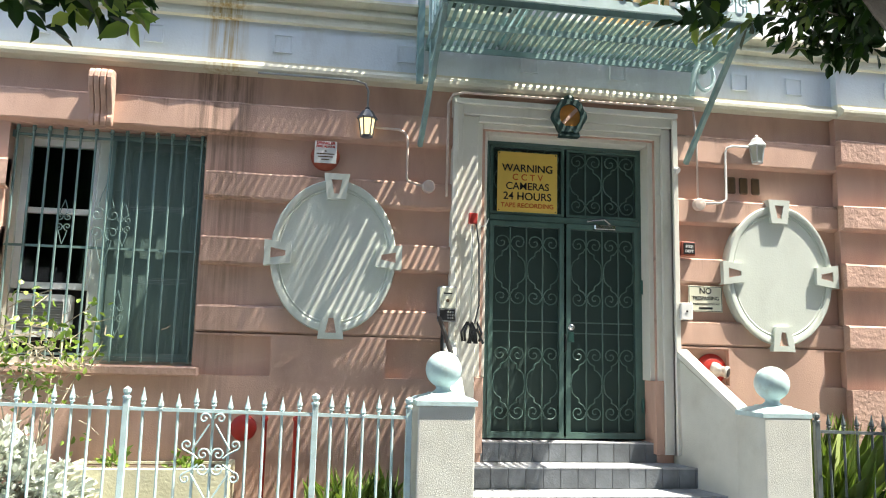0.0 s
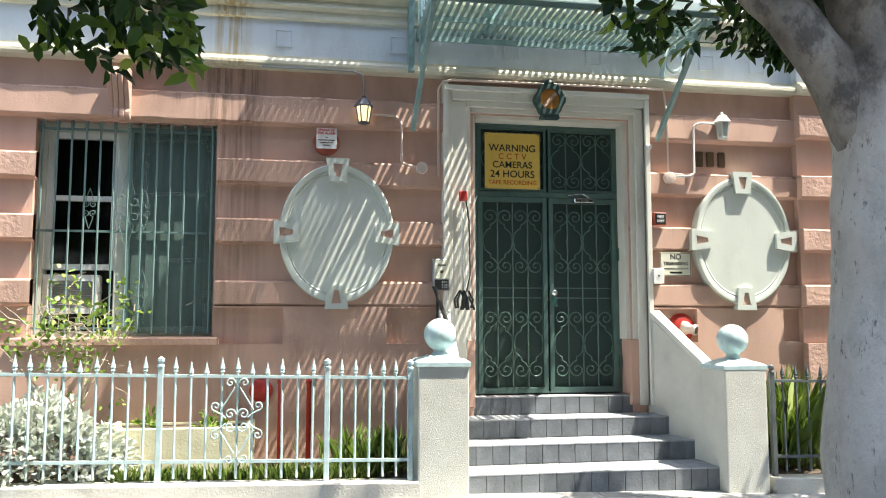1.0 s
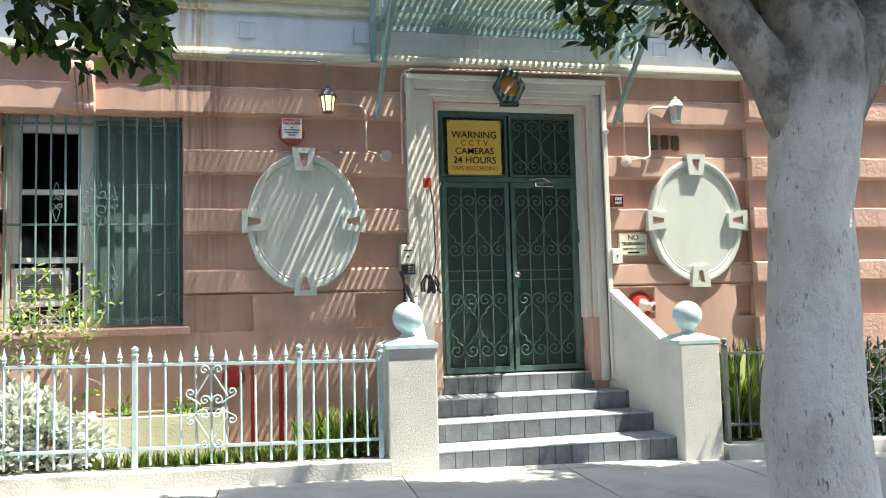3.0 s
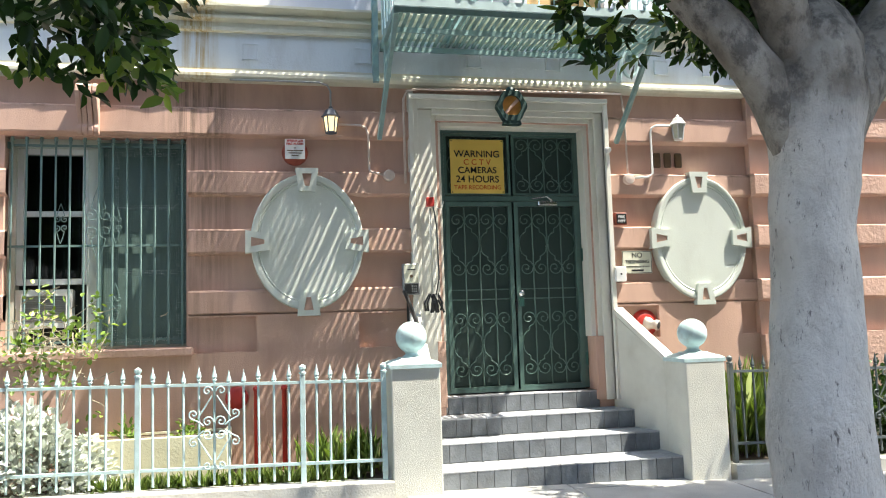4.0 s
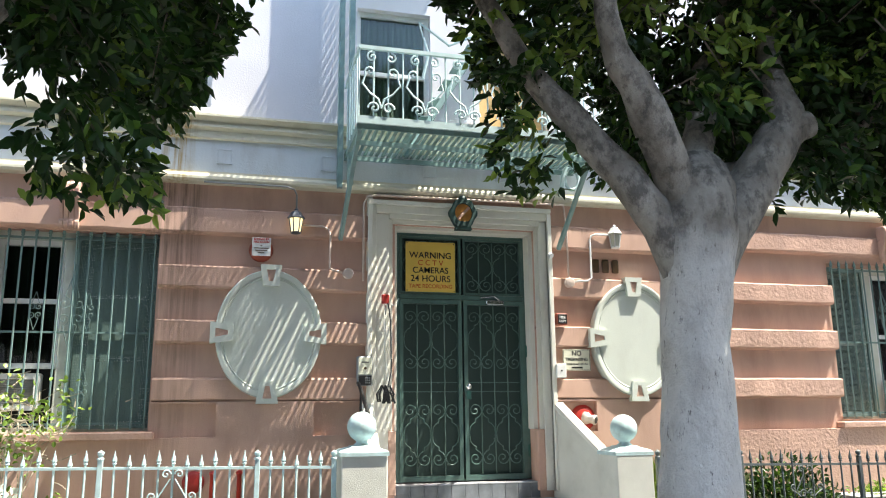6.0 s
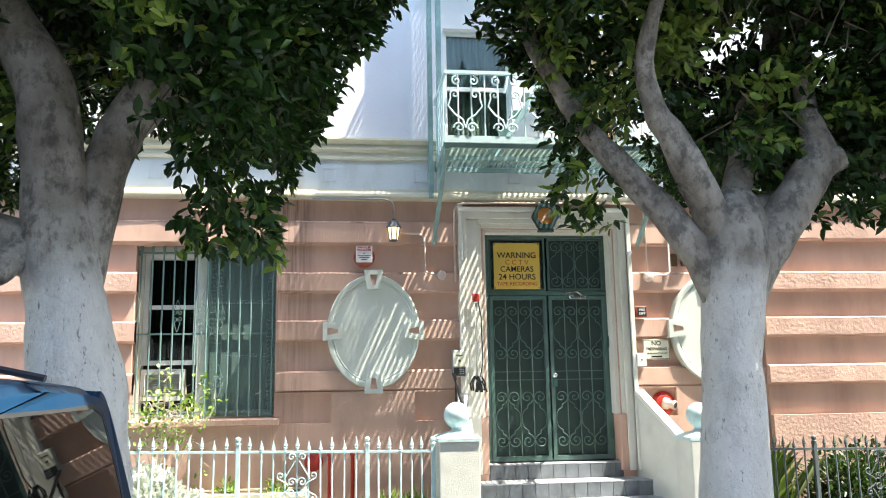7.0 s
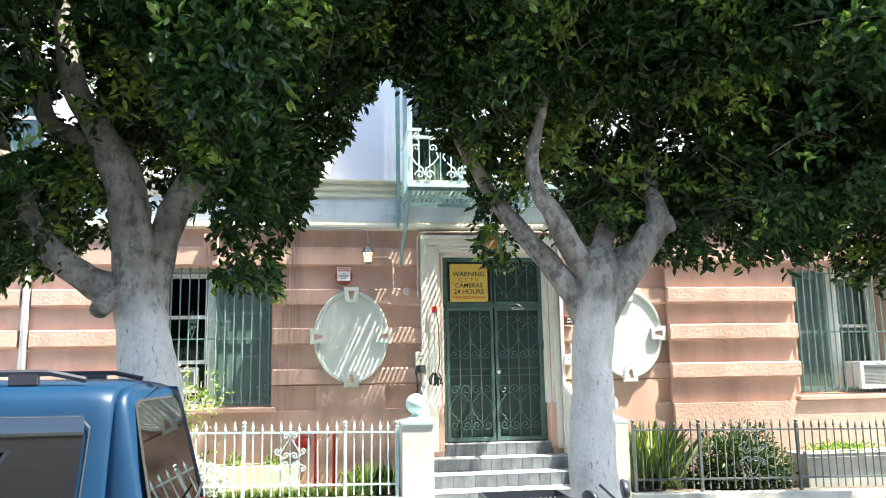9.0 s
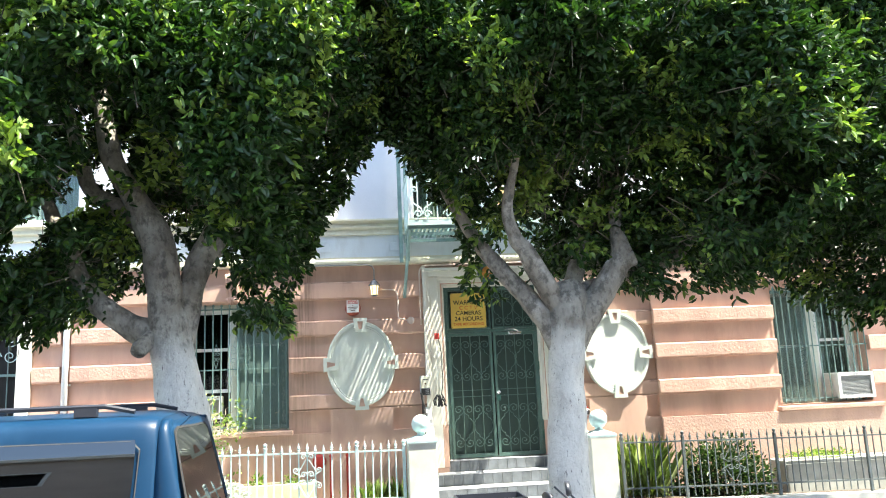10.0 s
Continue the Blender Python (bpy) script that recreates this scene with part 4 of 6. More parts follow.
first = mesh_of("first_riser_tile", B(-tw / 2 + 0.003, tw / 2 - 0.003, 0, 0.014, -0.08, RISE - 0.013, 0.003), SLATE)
STEPS = (stairs, riser, first, tile_n, tw)


# ---- cheek walls and piers ----
def cheek(x0, x1, label, splay):
    """A sloping wall whose foot stands further out than its head by the door."""
    ob = thing("cheek_wall", label, "low wall", (x0, 0, 0), kind="structure")
    w = x1 - x0

    def lean(bm):
        for v in bm.verts:
            v.co.x -= splay * (v.co.y + 0.95)
        return bm
    prof = [(-0.95, -0.2), (-0.95, 1.0), (-0.1, 1.5), (0.1, 1.56), (0.1, -0.2)]
    bm = bmesh.new()
    a = [bm.verts.new((0.02, y, z)) for y, z in prof]
    b = [bm.verts.new((w - 0.02, y, z)) for y, z in prof]
    for i in range(len(prof)):
        j = (i + 1) % len(prof)
        bm.faces.new((a[i], a[j], b[j], b[i]))
    bm.faces.new(a[::-1])
    bm.faces.new(b)
    bmesh.ops.recalc_face_normals(bm, faces=bm.faces[:])
    part("body", lean(bm), STUCCO, ob)
    cap = [(-0.97, 1.0), (-0.97, 1.05), (-0.13, 1.575), (-0.1, 1.6), (0.1, 1.6), (0.1, 1.55), (-0.09, 1.55), (-0.12, 1.52)]
    bm = bmesh.new()
    a = [bm.verts.new((0, y, z)) for y, z in cap]
    b = [bm.verts.new((w, y, z)) for y, z in cap]
    for i in range(len(cap)):
        j = (i + 1) % len(cap)
        bm.faces.new((a[i], a[j], b[j], b[i]))
    bm.faces.new(a[::-1])
    bm.faces.new(b)
    bmesh.ops.recalc_face_normals(bm, faces=bm.faces[:])
    part("coping", lean(bm), CREAM, ob, "white sloped coping")
    return ob


cheek(1.17, 1.28, "cream stucco cheek wall sloping beside the steps", 0.2)
cheek(-1.29, -1.17, "cream stucco cheek wall sloping beside the steps", -0.06)


def pier(x0, x1, y0, y1, label):
    cx, cy = (x0 + x1) / 2, (y0 + y1) / 2
    ob = thing("gate_pier", label, "pier", (cx, cy, slope(cx)), "gate piers", "structure")
    w, d = (x1 - x0) / 2, (y1 - y0) / 2
    part("shaft", B(-w, w, -d, d, -0.1, 1.08, 0.012, 2), STUCCO, ob)
    part("cap", lathe(bmesh.new(), [(w * 1.5, 1.08), (w * 1.5, 1.115), (w * 1.3, 1.135), (w * 0.75, 1.16), (w * 0.7, 1.17)], n=4), AQUA, ob).rotation_euler = (0, 0, math.pi / 4)
    n = 24
    prof = [(0.1, 1.165), (0.075, 1.18), (0.055, 1.2), (0.06, 1.215)] + [(max(0.002, 0.14 * math.sin(a)), 1.345 - 0.14 * math.cos(a)) for a in (0.45 + (math.pi - 0.45) * k / 16 for k in range(17))]
    part("ball", lathe(bmesh.new(), prof, n=n), AQUA, ob, "pale aqua ball finial", True)
    return ob


pier(-1.6, -1.17, -1.29, -0.87, "cream stucco gate pier with an aqua ball finial")
pier(1.16, 1.56, -1.29, -0.87, "cream stucco gate pier with an aqua ball finial")
hr = thing("handrail", "black iron handrail above the cheek wall", "handrail", (-1.28, -0.5, 1.05))
part("rail", tube(bmesh.new(), [(0, -0.4, 0.2), (0, -0.36, 0.42), (0, 0.4, 0.78), (0, 0.48, 0.76)], 0.02, 8), BLACK, hr)
for y, z0, z1 in ((-0.2, 0.3, 0.5), (0.2, 0.5, 0.69)):
    part("post", tube(bmesh.new(), [(0, y, z0 - 0.2), (0, y, z1)], 0.014, 6), BLACK, hr)


# ---- fixtures on the wall ----
def lantern(x, z, dark, label):
    ob = thing("wall_lantern", label, "wall lamp", (x, -0.12, z), "wall lanterns")
    metal = DARKLANTERN if dark else LANTERN
    hexa = lambda pr: lathe(bmesh.new(), pr, n=6)
    part("cap", hexa([(0.095, 0.155), (0.098, 0.165), (0.07, 0.2), (0.05, 0.235), (0.02, 0.25), (0.022, 0.265), (0.004, 0.28)]), metal, ob)
    part("glass", hexa([(0.052, 0.0), (0.074, 0.155)]), LITGLASS if dark else LAMPGLASS, ob, "glowing yellow glass" if dark else "dull glass")
    for k in range(6):
        a = k * math.pi / 3
        part("rib", tube(bmesh.new(), [(0.054 * math.cos(a), 0.054 * math.sin(a), 0.0), (0.077 * math.cos(a), 0.077 * math.sin(a), 0.156)], 0.0085, 4), metal, ob)
    part("base", hexa([(0.03, -0.02), (0.058, -0.012), (0.058, 0.004)]), metal, ob)
    return ob


lantern(-2.0, 3.47, True, "lit yellow wall lantern with a dark cap on conduit")
lantern(1.88, 3.47, False, "white wall lantern, unlit, on painted conduit")


def conduit(name, pts, label, r=0.012, mat=None):
    ob = thing(name, label, "conduit", pts[0])
    p0 = Vector(pts[0])
    part("tube", tube(bmesh.new(), [Vector(p) - p0 for p in pts], r, 7), mat or CONDUIT, ob, smooth=True)
    return ob


conduit("conduit", [(-2.0, -0.12, 3.74), (-2.0, -0.12, 3.9), (-2.03, -0.13, 3.96), (-2.12, -0.14, 3.985), (-3.0, -0.14, 3.985)], "grey conduit rising from the lantern to the ledge", 0.011, GREYBOX)
conduit("conduit", [(-1.93, -0.1, 3.56), (-1.7, -0.1, 3.555), (-1.64, -0.1, 3.53), (-1.615, -0.1, 3.46), (-1.615, -0.1, 3.1), (-1.6, -0.1, 3.07), (-1.45, -0.1, 3.03)], "pink painted conduit looping down from the lantern")
conduit("conduit", [(1.8, -0.12, 3.62), (1.62, -0.11, 3.62), (1.57, -0.1, 3.6), (1.55, -0.1, 3.55), (1.55, -0.1, 3.08), (1.5, -0.1, 3.04), (1.28, -0.1, 3.02)], "white conduit from the lantern to the junction box", 0.012, PLAINWHITE)
conduit("conduit", [(1.25, -0.1, 3.05), (1.25, -0.1, 3.7), (1.22, -0.1, 3.96)], "pink painted conduit rising beside the surround", 0.011)
conduit("conduit", [(-1.24, -0.1, 2.95), (-1.24, -0.1, 3.85), (-1.2, -0.12, 3.93), (-1.1, -0.15, 3.945), (1.2, -0.15, 3.96)], "pink painted conduit over the door surround", 0.013)
for x, z in ((-1.41, 3.03), (1.26, 3.01)):
    ob = thing("junction_box", "round painted junction box on the pink wall", "junction box", (x, -0.075, z), "junction boxes")
    part("lid", lathe(bmesh.new(), [(0.06, 0), (0.06, 0.045), (0.052, 0.055), (0.005, 0.06)]), CONDUIT, ob).matrix_basis = pose(0, 0, 0, 90)

bell = thing("sprinkler_bell", "red fire alarm bell with a white notice on the wall", "alarm", (-2.365, -0.002, 3.28))
part("gong", lathe(bmesh.new(), [(0.13, 0.0), (0.132, 0.03), (0.12, 0.055), (0.07, 0.075), (0.005, 0.08)], n=28), RUSTRED, bell, "worn red gong", True).matrix_basis = pose(0, -0.0, -0.01, 90)
part("notice", B(-0.1, 0.1, -0.094, -0.09, -0.085, 0.12, 0.001), PLAINWHITE, bell)
part("notice_head", B(-0.1, 0.1, -0.0965, -0.0945, 0.04, 0.12), PLAINWHITE, bell)
lettering("SPRINKLER", 0.034, RED, bell, "lettering", pose(0, -0.098, 0.1, 90), bold=0.001)
lettering("FIRE ALARM", 0.032, RED, bell, "lettering", pose(0, -0.098, 0.068, 90), bold=0.001)
for i, w in enumerate((0.02, 0.16, 0.13, 0.07)):
    part("text_bar", B(-w / 2, w / 2, -0.0965, -0.0945, 0.022 - i * 0.026, 0.032 - i * 0.026), BROWN, bell)

meter = thing("intercom_box", "grey metal intercom panel with keypad on the wall", "intercom", (-1.21, -0.03, 1.79))
part("housing", B(-0.085, 0.085, -0.1, 0.0, 0.0, 0.32, 0.008), GREYBOX, meter)
part("face", B(-0.075, 0.075, -0.106, -0.1, 0.12, 0.31, 0.003), SIGNWHITE, meter)
part("slot", B(-0.04, 0.04, -0.109, -0.106, 0.25, 0.262), BLACK, meter)
part("speaker", lathe(bmesh.new(), [(0.016, 0), (0.014, 0.004), (0.001, 0.005)], n=12), BROWN, meter).matrix_basis = pose(0, -0.106, 0.19, 90)
part("keypad", B(-0.07, 0.07, -0.106, -0.1, 0.01, 0.11, 0.003), BLACK, meter)
for r in range(3):
    for c in range(3):
        part("key", B(0.0 + c * 0.02, 0.014 + c * 0.02, -0.11, -0.106, 0.025 + r * 0.026, 0.042 + r * 0.026), GREYBOX, meter)
part("bracket_arm", tube(bmesh.new(), [(-0.2, -0.02, 0.47), (0.06, -0.02, 0.47), (0.06, -0.02, 0.33)], 0.012, 5), GREYBOX, meter)
part("side_bracket", B(-0.2, -0.085, -0.04, -0.01, 0.03, 0.07), GREYBOX, meter)
part("drop_pipe", tube(bmesh.new(), [(-0.03, -0.04, 0.0), (-0.02, -0.04, -0.45)], 0.014, 6), CONDUIT, meter)
cables = thing("cable_bundle", "black cables hanging beside the door jamb", "cables", (-0.98, -0.12, 1.6))
rng = random.Random(9)
for i in range(6):
    x = rng.uniform(-0.09, 0.09)
    part("cable", tube(bmesh.new(), [(x, -0.02, 0.02), (x * 1.2, -0.05, 0.1), (x * 0.6, -0.03, 0.19), (x * 0.3 + 0.02, -0.05, 0.12), (x * 0.9 + 0.04, -0.03, 0.0)], 0.012, 5), BLACK, cables)
part("lead", tube(bmesh.new(), [(0.02, -0.02, 0.18), (0.06, -0.01, 0.35), (0.05, -0.01, 0.9), (0.02, -0.01, 1.1)], 0.008, 5), BLACK, cables)

pull = thing("alarm_strobe", "small red alarm box on the cream jamb", "alarm", (-0.99, -0.095, 2.7))
part("box", B(-0.04, 0.04, -0.05, 0.0, 0.0, 0.1, 0.006), RED, pull)
part("wire", tube(bmesh.new(), [(0.04, -0.02, 0.02), (0.09, -0.02, -0.02), (0.13, -0.02, 0.0), (0.15, -0.01, 0.06)], 0.004, 5), PLAINWHITE, pull)
conduit("conduit", [(-0.99, -0.1, 1.7), (-0.99, -0.1, 2.69)], "cream conduit on the door jamb", 0.012, CREAM)

fd = thing("fire_department_box", "dark red fire department box with white letters", "key box", (1.13, -0.075, 2.5))
part("box", B(-0.07, 0.07, -0.05, 0.0, 0.0, 0.135, 0.005), RUSTRED, fd)
part("face", B(-0.05, 0.065, -0.054, -0.05, 0.012, 0.123, 0.002), BLACK, fd)
lettering("FIRE", 0.042, PLAINWHITE, fd, "lettering", pose(0.007, -0.055, 0.085, 90), bold=0.001)
lettering("DEPT", 0.036, PLAINWHITE, fd, "lettering", pose(0.007, -0.055, 0.04, 90), bold=0.001)

ts = thing("no_trespassing_sign", "cream notice with black letters on the pink wall", "sign", (1.315, -0.078, 2.09))
part("panel", B(-0.175, 0.175, -0.004, 0.0, -0.125, 0.125, 0.001), SIGNWHITE, ts)
part("border", ring(bmesh.new(), [(-0.17, -0.12), (0.17, -0.12), (0.17, 0.12), (-0.17, 0.12)], [(-0.165, -0.115), (0.165, -0.115), (0.165, 0.115), (-0.165, 0.115)], -0.0055, -0.004), BLACK, ts)
lettering("NO", 0.08, BLACK, ts, "lettering", pose(0, -0.005, 0.075, 90), bold=0.001)
lettering("TRESPASSING", 0.05, BLACK, ts, "lettering", pose(0, -0.005, 0.005, 90), bold=0.0005, spacing=0.92)
lettering("UNDER PENALTY OF LAW", 0.026, BLACK, ts, "lettering", pose(0, -0.005, -0.05, 90), spacing=0.92)
part("text_bar", B(-0.07, 0.07, -0.0055, -0.004, -0.1, -0.08), BLACK, ts)
cb = thing("switch_box", "small white box at the edge of the door surround", "switch box", (1.09, -0.12, 1.88))
part("box", B(-0.06, 0.06, -0.03, 0.12, 0.0, 0.16, 0.006), PLAINWHITE, cb)
part("button", lathe(bmesh.new(), [(0.01, 0), (0.01, 0.006), (0.001, 0.007)], n=10), BLACK, cb).matrix_basis = pose(0, -0.03, 0.08, 90)
spot = thing("door_spotlight", "small white lamp on the cream jamb", "lamp", (0.99, -0.12, 3.3))
part("arm", tube(bmesh.new(), [(0.02, 0, 0), (-0.02, -0.06, 0.03)], 0.012, 6), PLAINWHITE, spot)
part("head", lathe(bmesh.new(), [(0.02, 0), (0.035, 0.05), (0.03, 0.055)], n=10), PLAINWHITE, spot).matrix_basis = pose(-0.02, -0.06, 0.03, 120, 0, 30)

num = thing("number_plaque", "three dark bronze bars on the pink wall", "bars", (1.785, -0.002, 3.245))
for i in (-1, 0, 1):
    part("bar", B(i * 0.13 - 0.045, i * 0.13 + 0.045, -0.02, 0.0, -0.085, 0.085, 0.012), BROWN, num)

sia = thing("fire_inlet", "red wall fire department inlet with a brass spout", "fire inlet", (1.39, -0.004, 1.42))
part("flange", lathe(bmesh.new(), [(0.15, 0), (0.15, 0.02), (0.12, 0.035), (0.1, 0.05), (0.06, 0.055)], n=26), RED, sia, smooth=False).matrix_basis = pose(0, 0, 0, 90)
spout = part("spout", lathe(bmesh.new(), [(0.075, 0.0), (0.07, 0.05), (0.05, 0.075), (0.048, 0.12), (0.058, 0.125), (0.058, 0.15), (0.045, 0.151)], n=16), BRASS, sia, "pale brass spout", True)
spout.matrix_basis = pose(0.0, -0.04, 0.0, 100, 0, 42)
# Black disc closes the spout; its colour stands in for the hollow's shade.
part("mouth", lathe(bmesh.new(), [(0.042, 0.152), (0.04, 0.156), (0.002, 0.157)], n=16), BLACK, spout, "black disc for the shaded hollow of the spout")


# ---- ground ----
def sheet(name, x0, x1, y0, y1, dz, mat, label, category, nx=40):
    bm = bmesh.new()
    xs = [x0 + (x1 - x0) * i / nx for i in range(nx + 1)]
    rows = [[bm.verts.new((x, y, slope(x) + dz)) for x in xs] for y in (y0, y1)]
    for i in range(nx):
        bm.faces.new((rows[0][i], rows[0][i + 1], rows[1][i + 1], rows[1][i]))
    return tagged(part(name, bm, mat), label, category, kind="structure")


sheet("ground", -400, 400, -400, 400, -0.16, ASPHALT, "dark asphalt street and ground", "ground", 200)
KERB_Y = -5.55
pavement = thing("pavement", "worn grey concrete pavement in large slabs", "pavement", (0, 0, 0), kind="structure")
bm = bmesh.new()
for i in range(-16, 17):
    x0, x1 = i * 1.5, i * 1.5 + 1.5
    v = [bm.verts.new((x, y, slope(x) + z)) for x, y, z in ((x0, KERB_Y + 0.15, -0.02), (x1, KERB_Y + 0.15, -0.02), (x1, 0.0, -0.02), (x0, 0.0, -0.02))]
    bm.faces.new(v)
part("bed", bm, SOIL, pavement)
for i in range(-16, 17):
    x0 = i * 1.5
    ob = part("kerb_stone", B(0.004, 1.496, -0.15, 0.0, -0.3, 0.0, 0.015, 2), KERB, pavement)
    ob.matrix_basis = pose(x0, KERB_Y + 0.15, slope(x0), 0, math.degrees(math.atan(0.02)))


# ---- fence and low kerb ----
def finial(bm, r, z):
    lathe(bm, [(r, z), (r * 1.7, z + 0.008), (r * 1.1, z + 0.02), (r * 1.8, z + 0.032), (r * 1.5, z + 0.05), (r * 0.9, z + 0.075), (0.001, z + 0.125)], n=6)


def fence(x0, x1, posts, mat, label, seed, ornaments):
    """Pickets with spear heads between ball-topped posts, on a sloping line."""
    ob = thing("iron_fence", label, "fence", (0, -1.21, 0.0), "iron fences")
    rng = random.Random(seed)
    sh = math.degrees(math.atan(0.02))
    bm = tube(bmesh.new(), [(0, 0, 0.14), (0, 0, 0.98)], 0.011, 5)
    finial(bm, 0.012, 0.98)
    tall = mesh_of("picket", bm, mat)
    bm = tube(bmesh.new(), [(0, 0, 0.14), (0, 0, 0.945)], 0.011, 5)
    finial(bm, 0.012, 0.945)
    low = mesh_of("picket_low", bm, mat)
    bm = B(-0.022, 0.022, -0.022, 0.022, 0.1, 1.03, 0.004)
    lathe(bm, [(0.03, 1.03), (0.03, 1.045), (0.016, 1.055), (0.028, 1.075), (0.028, 1.095), (0.001, 1.115)], n=10)
    post = mesh_of("fence_post", bm, mat)
    for x in posts:
        piece("post", post, ob, pose(x, 0, slope(x) + 0.02))
    edges = sorted(posts)
    for a, b in zip(edges, edges[1:]):
        n = max(2, round((b - a) / 0.12))
        for i in range(1, n):
            x = a + (b - a) * i / n
            piece("picket", low if rng.random() < 0.15 else tall, ob, pose(x, rng.uniform(-0.004, 0.004), slope(x) + 0.03, rng.uniform(-0.5, 0.5), rng.uniform(-0.4, 0.4), 0))
        for z in (0.95, 0.275):
            part("rail", B(0.02, b - a - 0.02, -0.016, 0.016, -0.012, 0.012), mat, ob).matrix_basis = pose(a, 0, slope(a) + z + 0.03, 0, sh)
    for x in ornaments:
        for sx in (-1, 1):
            for sz in (-1, 1):
                zc = 0.61
                bm = bmesh.new()
                inner_end = math.pi / 2 * (1 + sx)
                tube(bm, spiral(sx * 0.052, zc + sz * 0.05, 0.046, 1.35, inner_end, sx * sz, -0.02), 0.0072, 5)
                outer = spiral(sx * 0.165, zc + sz * 0.115, 0.04, 1.25, -sz * math.pi / 2, -sx * sz, -0.02)
                tube(bm, outer + [(sx * 0.12, -0.02, zc + sz * 0.05), (sx * 0.085, -0.02, zc + sz * 0.02)], 0.0072, 5)
                tube(bm, spiral(sx * 0.055, zc + sz * 0.3, 0.04, 1.25, inner_end, sx * sz, -0.02), 0.0072, 5)
                tube(bm, [(sx * 0.02, -0.02, zc + sz * 0.26), (sx * 0.075, -0.02, zc + sz * 0.17), (sx * 0.13, -0.02, zc + sz * 0.08)], 0.0072, 5)
                part("scroll_ornament", bm, mat, ob, "wrought scroll panel between the pickets").matrix_basis = pose(x, 0, slope(x) + 0.02)
    return ob


fence(-8, -1.64, [-7.65, -6.33, -5.0, -3.67, -2.35, -1.66], AQUA, "pale aqua iron picket fence with spear heads", 1, [-3.07, -5.7])
fence(1.64, 10, [1.66, 2.63, 4.12, 5.63, 7.13, 8.6], SHADEDPAINT, "weathered iron picket fence with spear heads, shade put into its dark grey", 2, [6.4, 3.4])
for x0, x1, h in ((-8.0, -1.6, 0.14), (1.6, 8.7, 0.13)):
    bm = bmesh.new()
    n = 12
    rows = []
    for i in range(n + 1):
        x = x0 + (x1 - x0) * i / n
        s = slope(x)
        rows.append([bm.verts.new(p) for p in ((x, -1.32, s - 0.1), (x, -1.32, s + h - 0.01), (x, -1.31, s + h), (x, -1.13, s + h), (x, -1.12, s + h - 0.01), (x, -1.12, s - 0.1))])
    for a, b in zip(rows, rows[1:]):
        for k in range(5):
            bm.faces.new((a[k], b[k], b[k + 1], a[k + 1]))
    bm.faces.new(rows[0])
    bm.faces.new(rows[-1][::-1])
    bmesh.ops.recalc_face_normals(bm, faces=bm.faces[:])
    tagged(part("garden_kerb", bm, KERB), "low cream concrete kerb under the fence", "kerb", kind="structure")
    bm = bmesh.new()
    rows = [[bm.verts.new((x0 + (x1 - x0) * i / 20, y, slope(x0 + (x1 - x0) * i / 20) + 0.11 + random.uniform(-0.01, 0.01))) for i in range(21)] for y in (-1.13, -0.6, -0.06)]
    for a, b in zip(rows, rows[1:]):
        for i in range(20):
            bm.faces.new((a[i], a[i + 1], b[i + 1], b[i]))
    tagged(part("flower_bed", bm, SOIL), "dark garden soil behind the fence", "soil", kind="structure")

# ---- fire escape ----
esc = thing("fire_escape", "sea-green iron fire escape balcony with slatted floor", "fire escape", (0, 0, 4.4))
EX0, EX1, EY = -1.47, 1.36, -1.1
bm = bmesh.new()
slat = mesh_of("floor_slat", B(-0.018, 0.018, EY, -0.03, 0, 0.012), ESCAPE)
slat2 = mesh_of("upper_floor_slat", B(-0.027, 0.027, -1.28, -0.03, 0, 0.01), ESCAPE)
n = int((EX1 - EX0) / 0.07)
for i in range(n + 1):
    piece("floor_slat", slat, esc, pose(EX0 + 0.03 + i * 0.07, 0, 0.04))
for y, z in ((-0.12, -0.03), (-0.62, -0.015), (EY + 0.02, 0.0)):
    part("floor_beam", B(EX0, EX1, y - 0.011, y + 0.011, z - 0.02, z + 0.035), ESCAPE, esc)
part("edge_beam", B(EX0, EX1, EY - 0.03, EY + 0.0, 0.03, 0.11), RAILING, esc, "pale aqua edge beam")
for x in (EX0, EX1 - 0.04):
    part("side_beam", B(x, x + 0.04, EY, -0.03, -0.035, 0.038), ESCAPE, esc)
for x in (-1.5, 1.14):
    part("brace", tube(bmesh.new(), [(x, -0.08, -0.98), (x + 0.06, EY + 0.04, -0.02)], 0.03, 4), ESCAPE, esc)
part("hanger_post", B(-1.56, -1.5, -0.2, -0.1, -0.4, 6.4), ESCAPE, esc)
part("hanger_post", B(-1.46, -1.4, -0.36, -0.26, -0.4, 6.4), ESCAPE, esc)
loop = part("counterweight_loop", bmesh.new(), RAILING, esc)
lb = bmesh.new()
tube(lb, [(1.3 + 0.09 * math.cos(a), -0.2, -0.12 + 0.14 * math.sin(a)) for a in (2 * math.pi * k / 20 for k in range(21))], 0.022, 6)
tube(lb, [(1.16, -0.2, -0.32), (1.19, -0.2, -0.1), (1.24, -0.2, 0.02)], 0.03, 6)
lb.to_mesh(loop.data)
lb.free()
# railing with scrolls
part("top_rail", B(EX0, EX1, EY - 0.03, EY + 0.01, 0.86, 0.9), RAILING, esc)
part("side_rail", B(EX0, EX0 + 0.03, EY, -0.03, 0.86, 0.9), RAILING, esc)
part("side_rail", B(EX1 - 0.03, EX1, EY, -0.03, 0.86, 0.9), RAILING, esc)
rb = mesh_of("rail_bar", tube(bmesh.new(), [(0, 0, 0.1), (0, 0, 0.87)], 0.01, 5), RAILING)
nb = 18
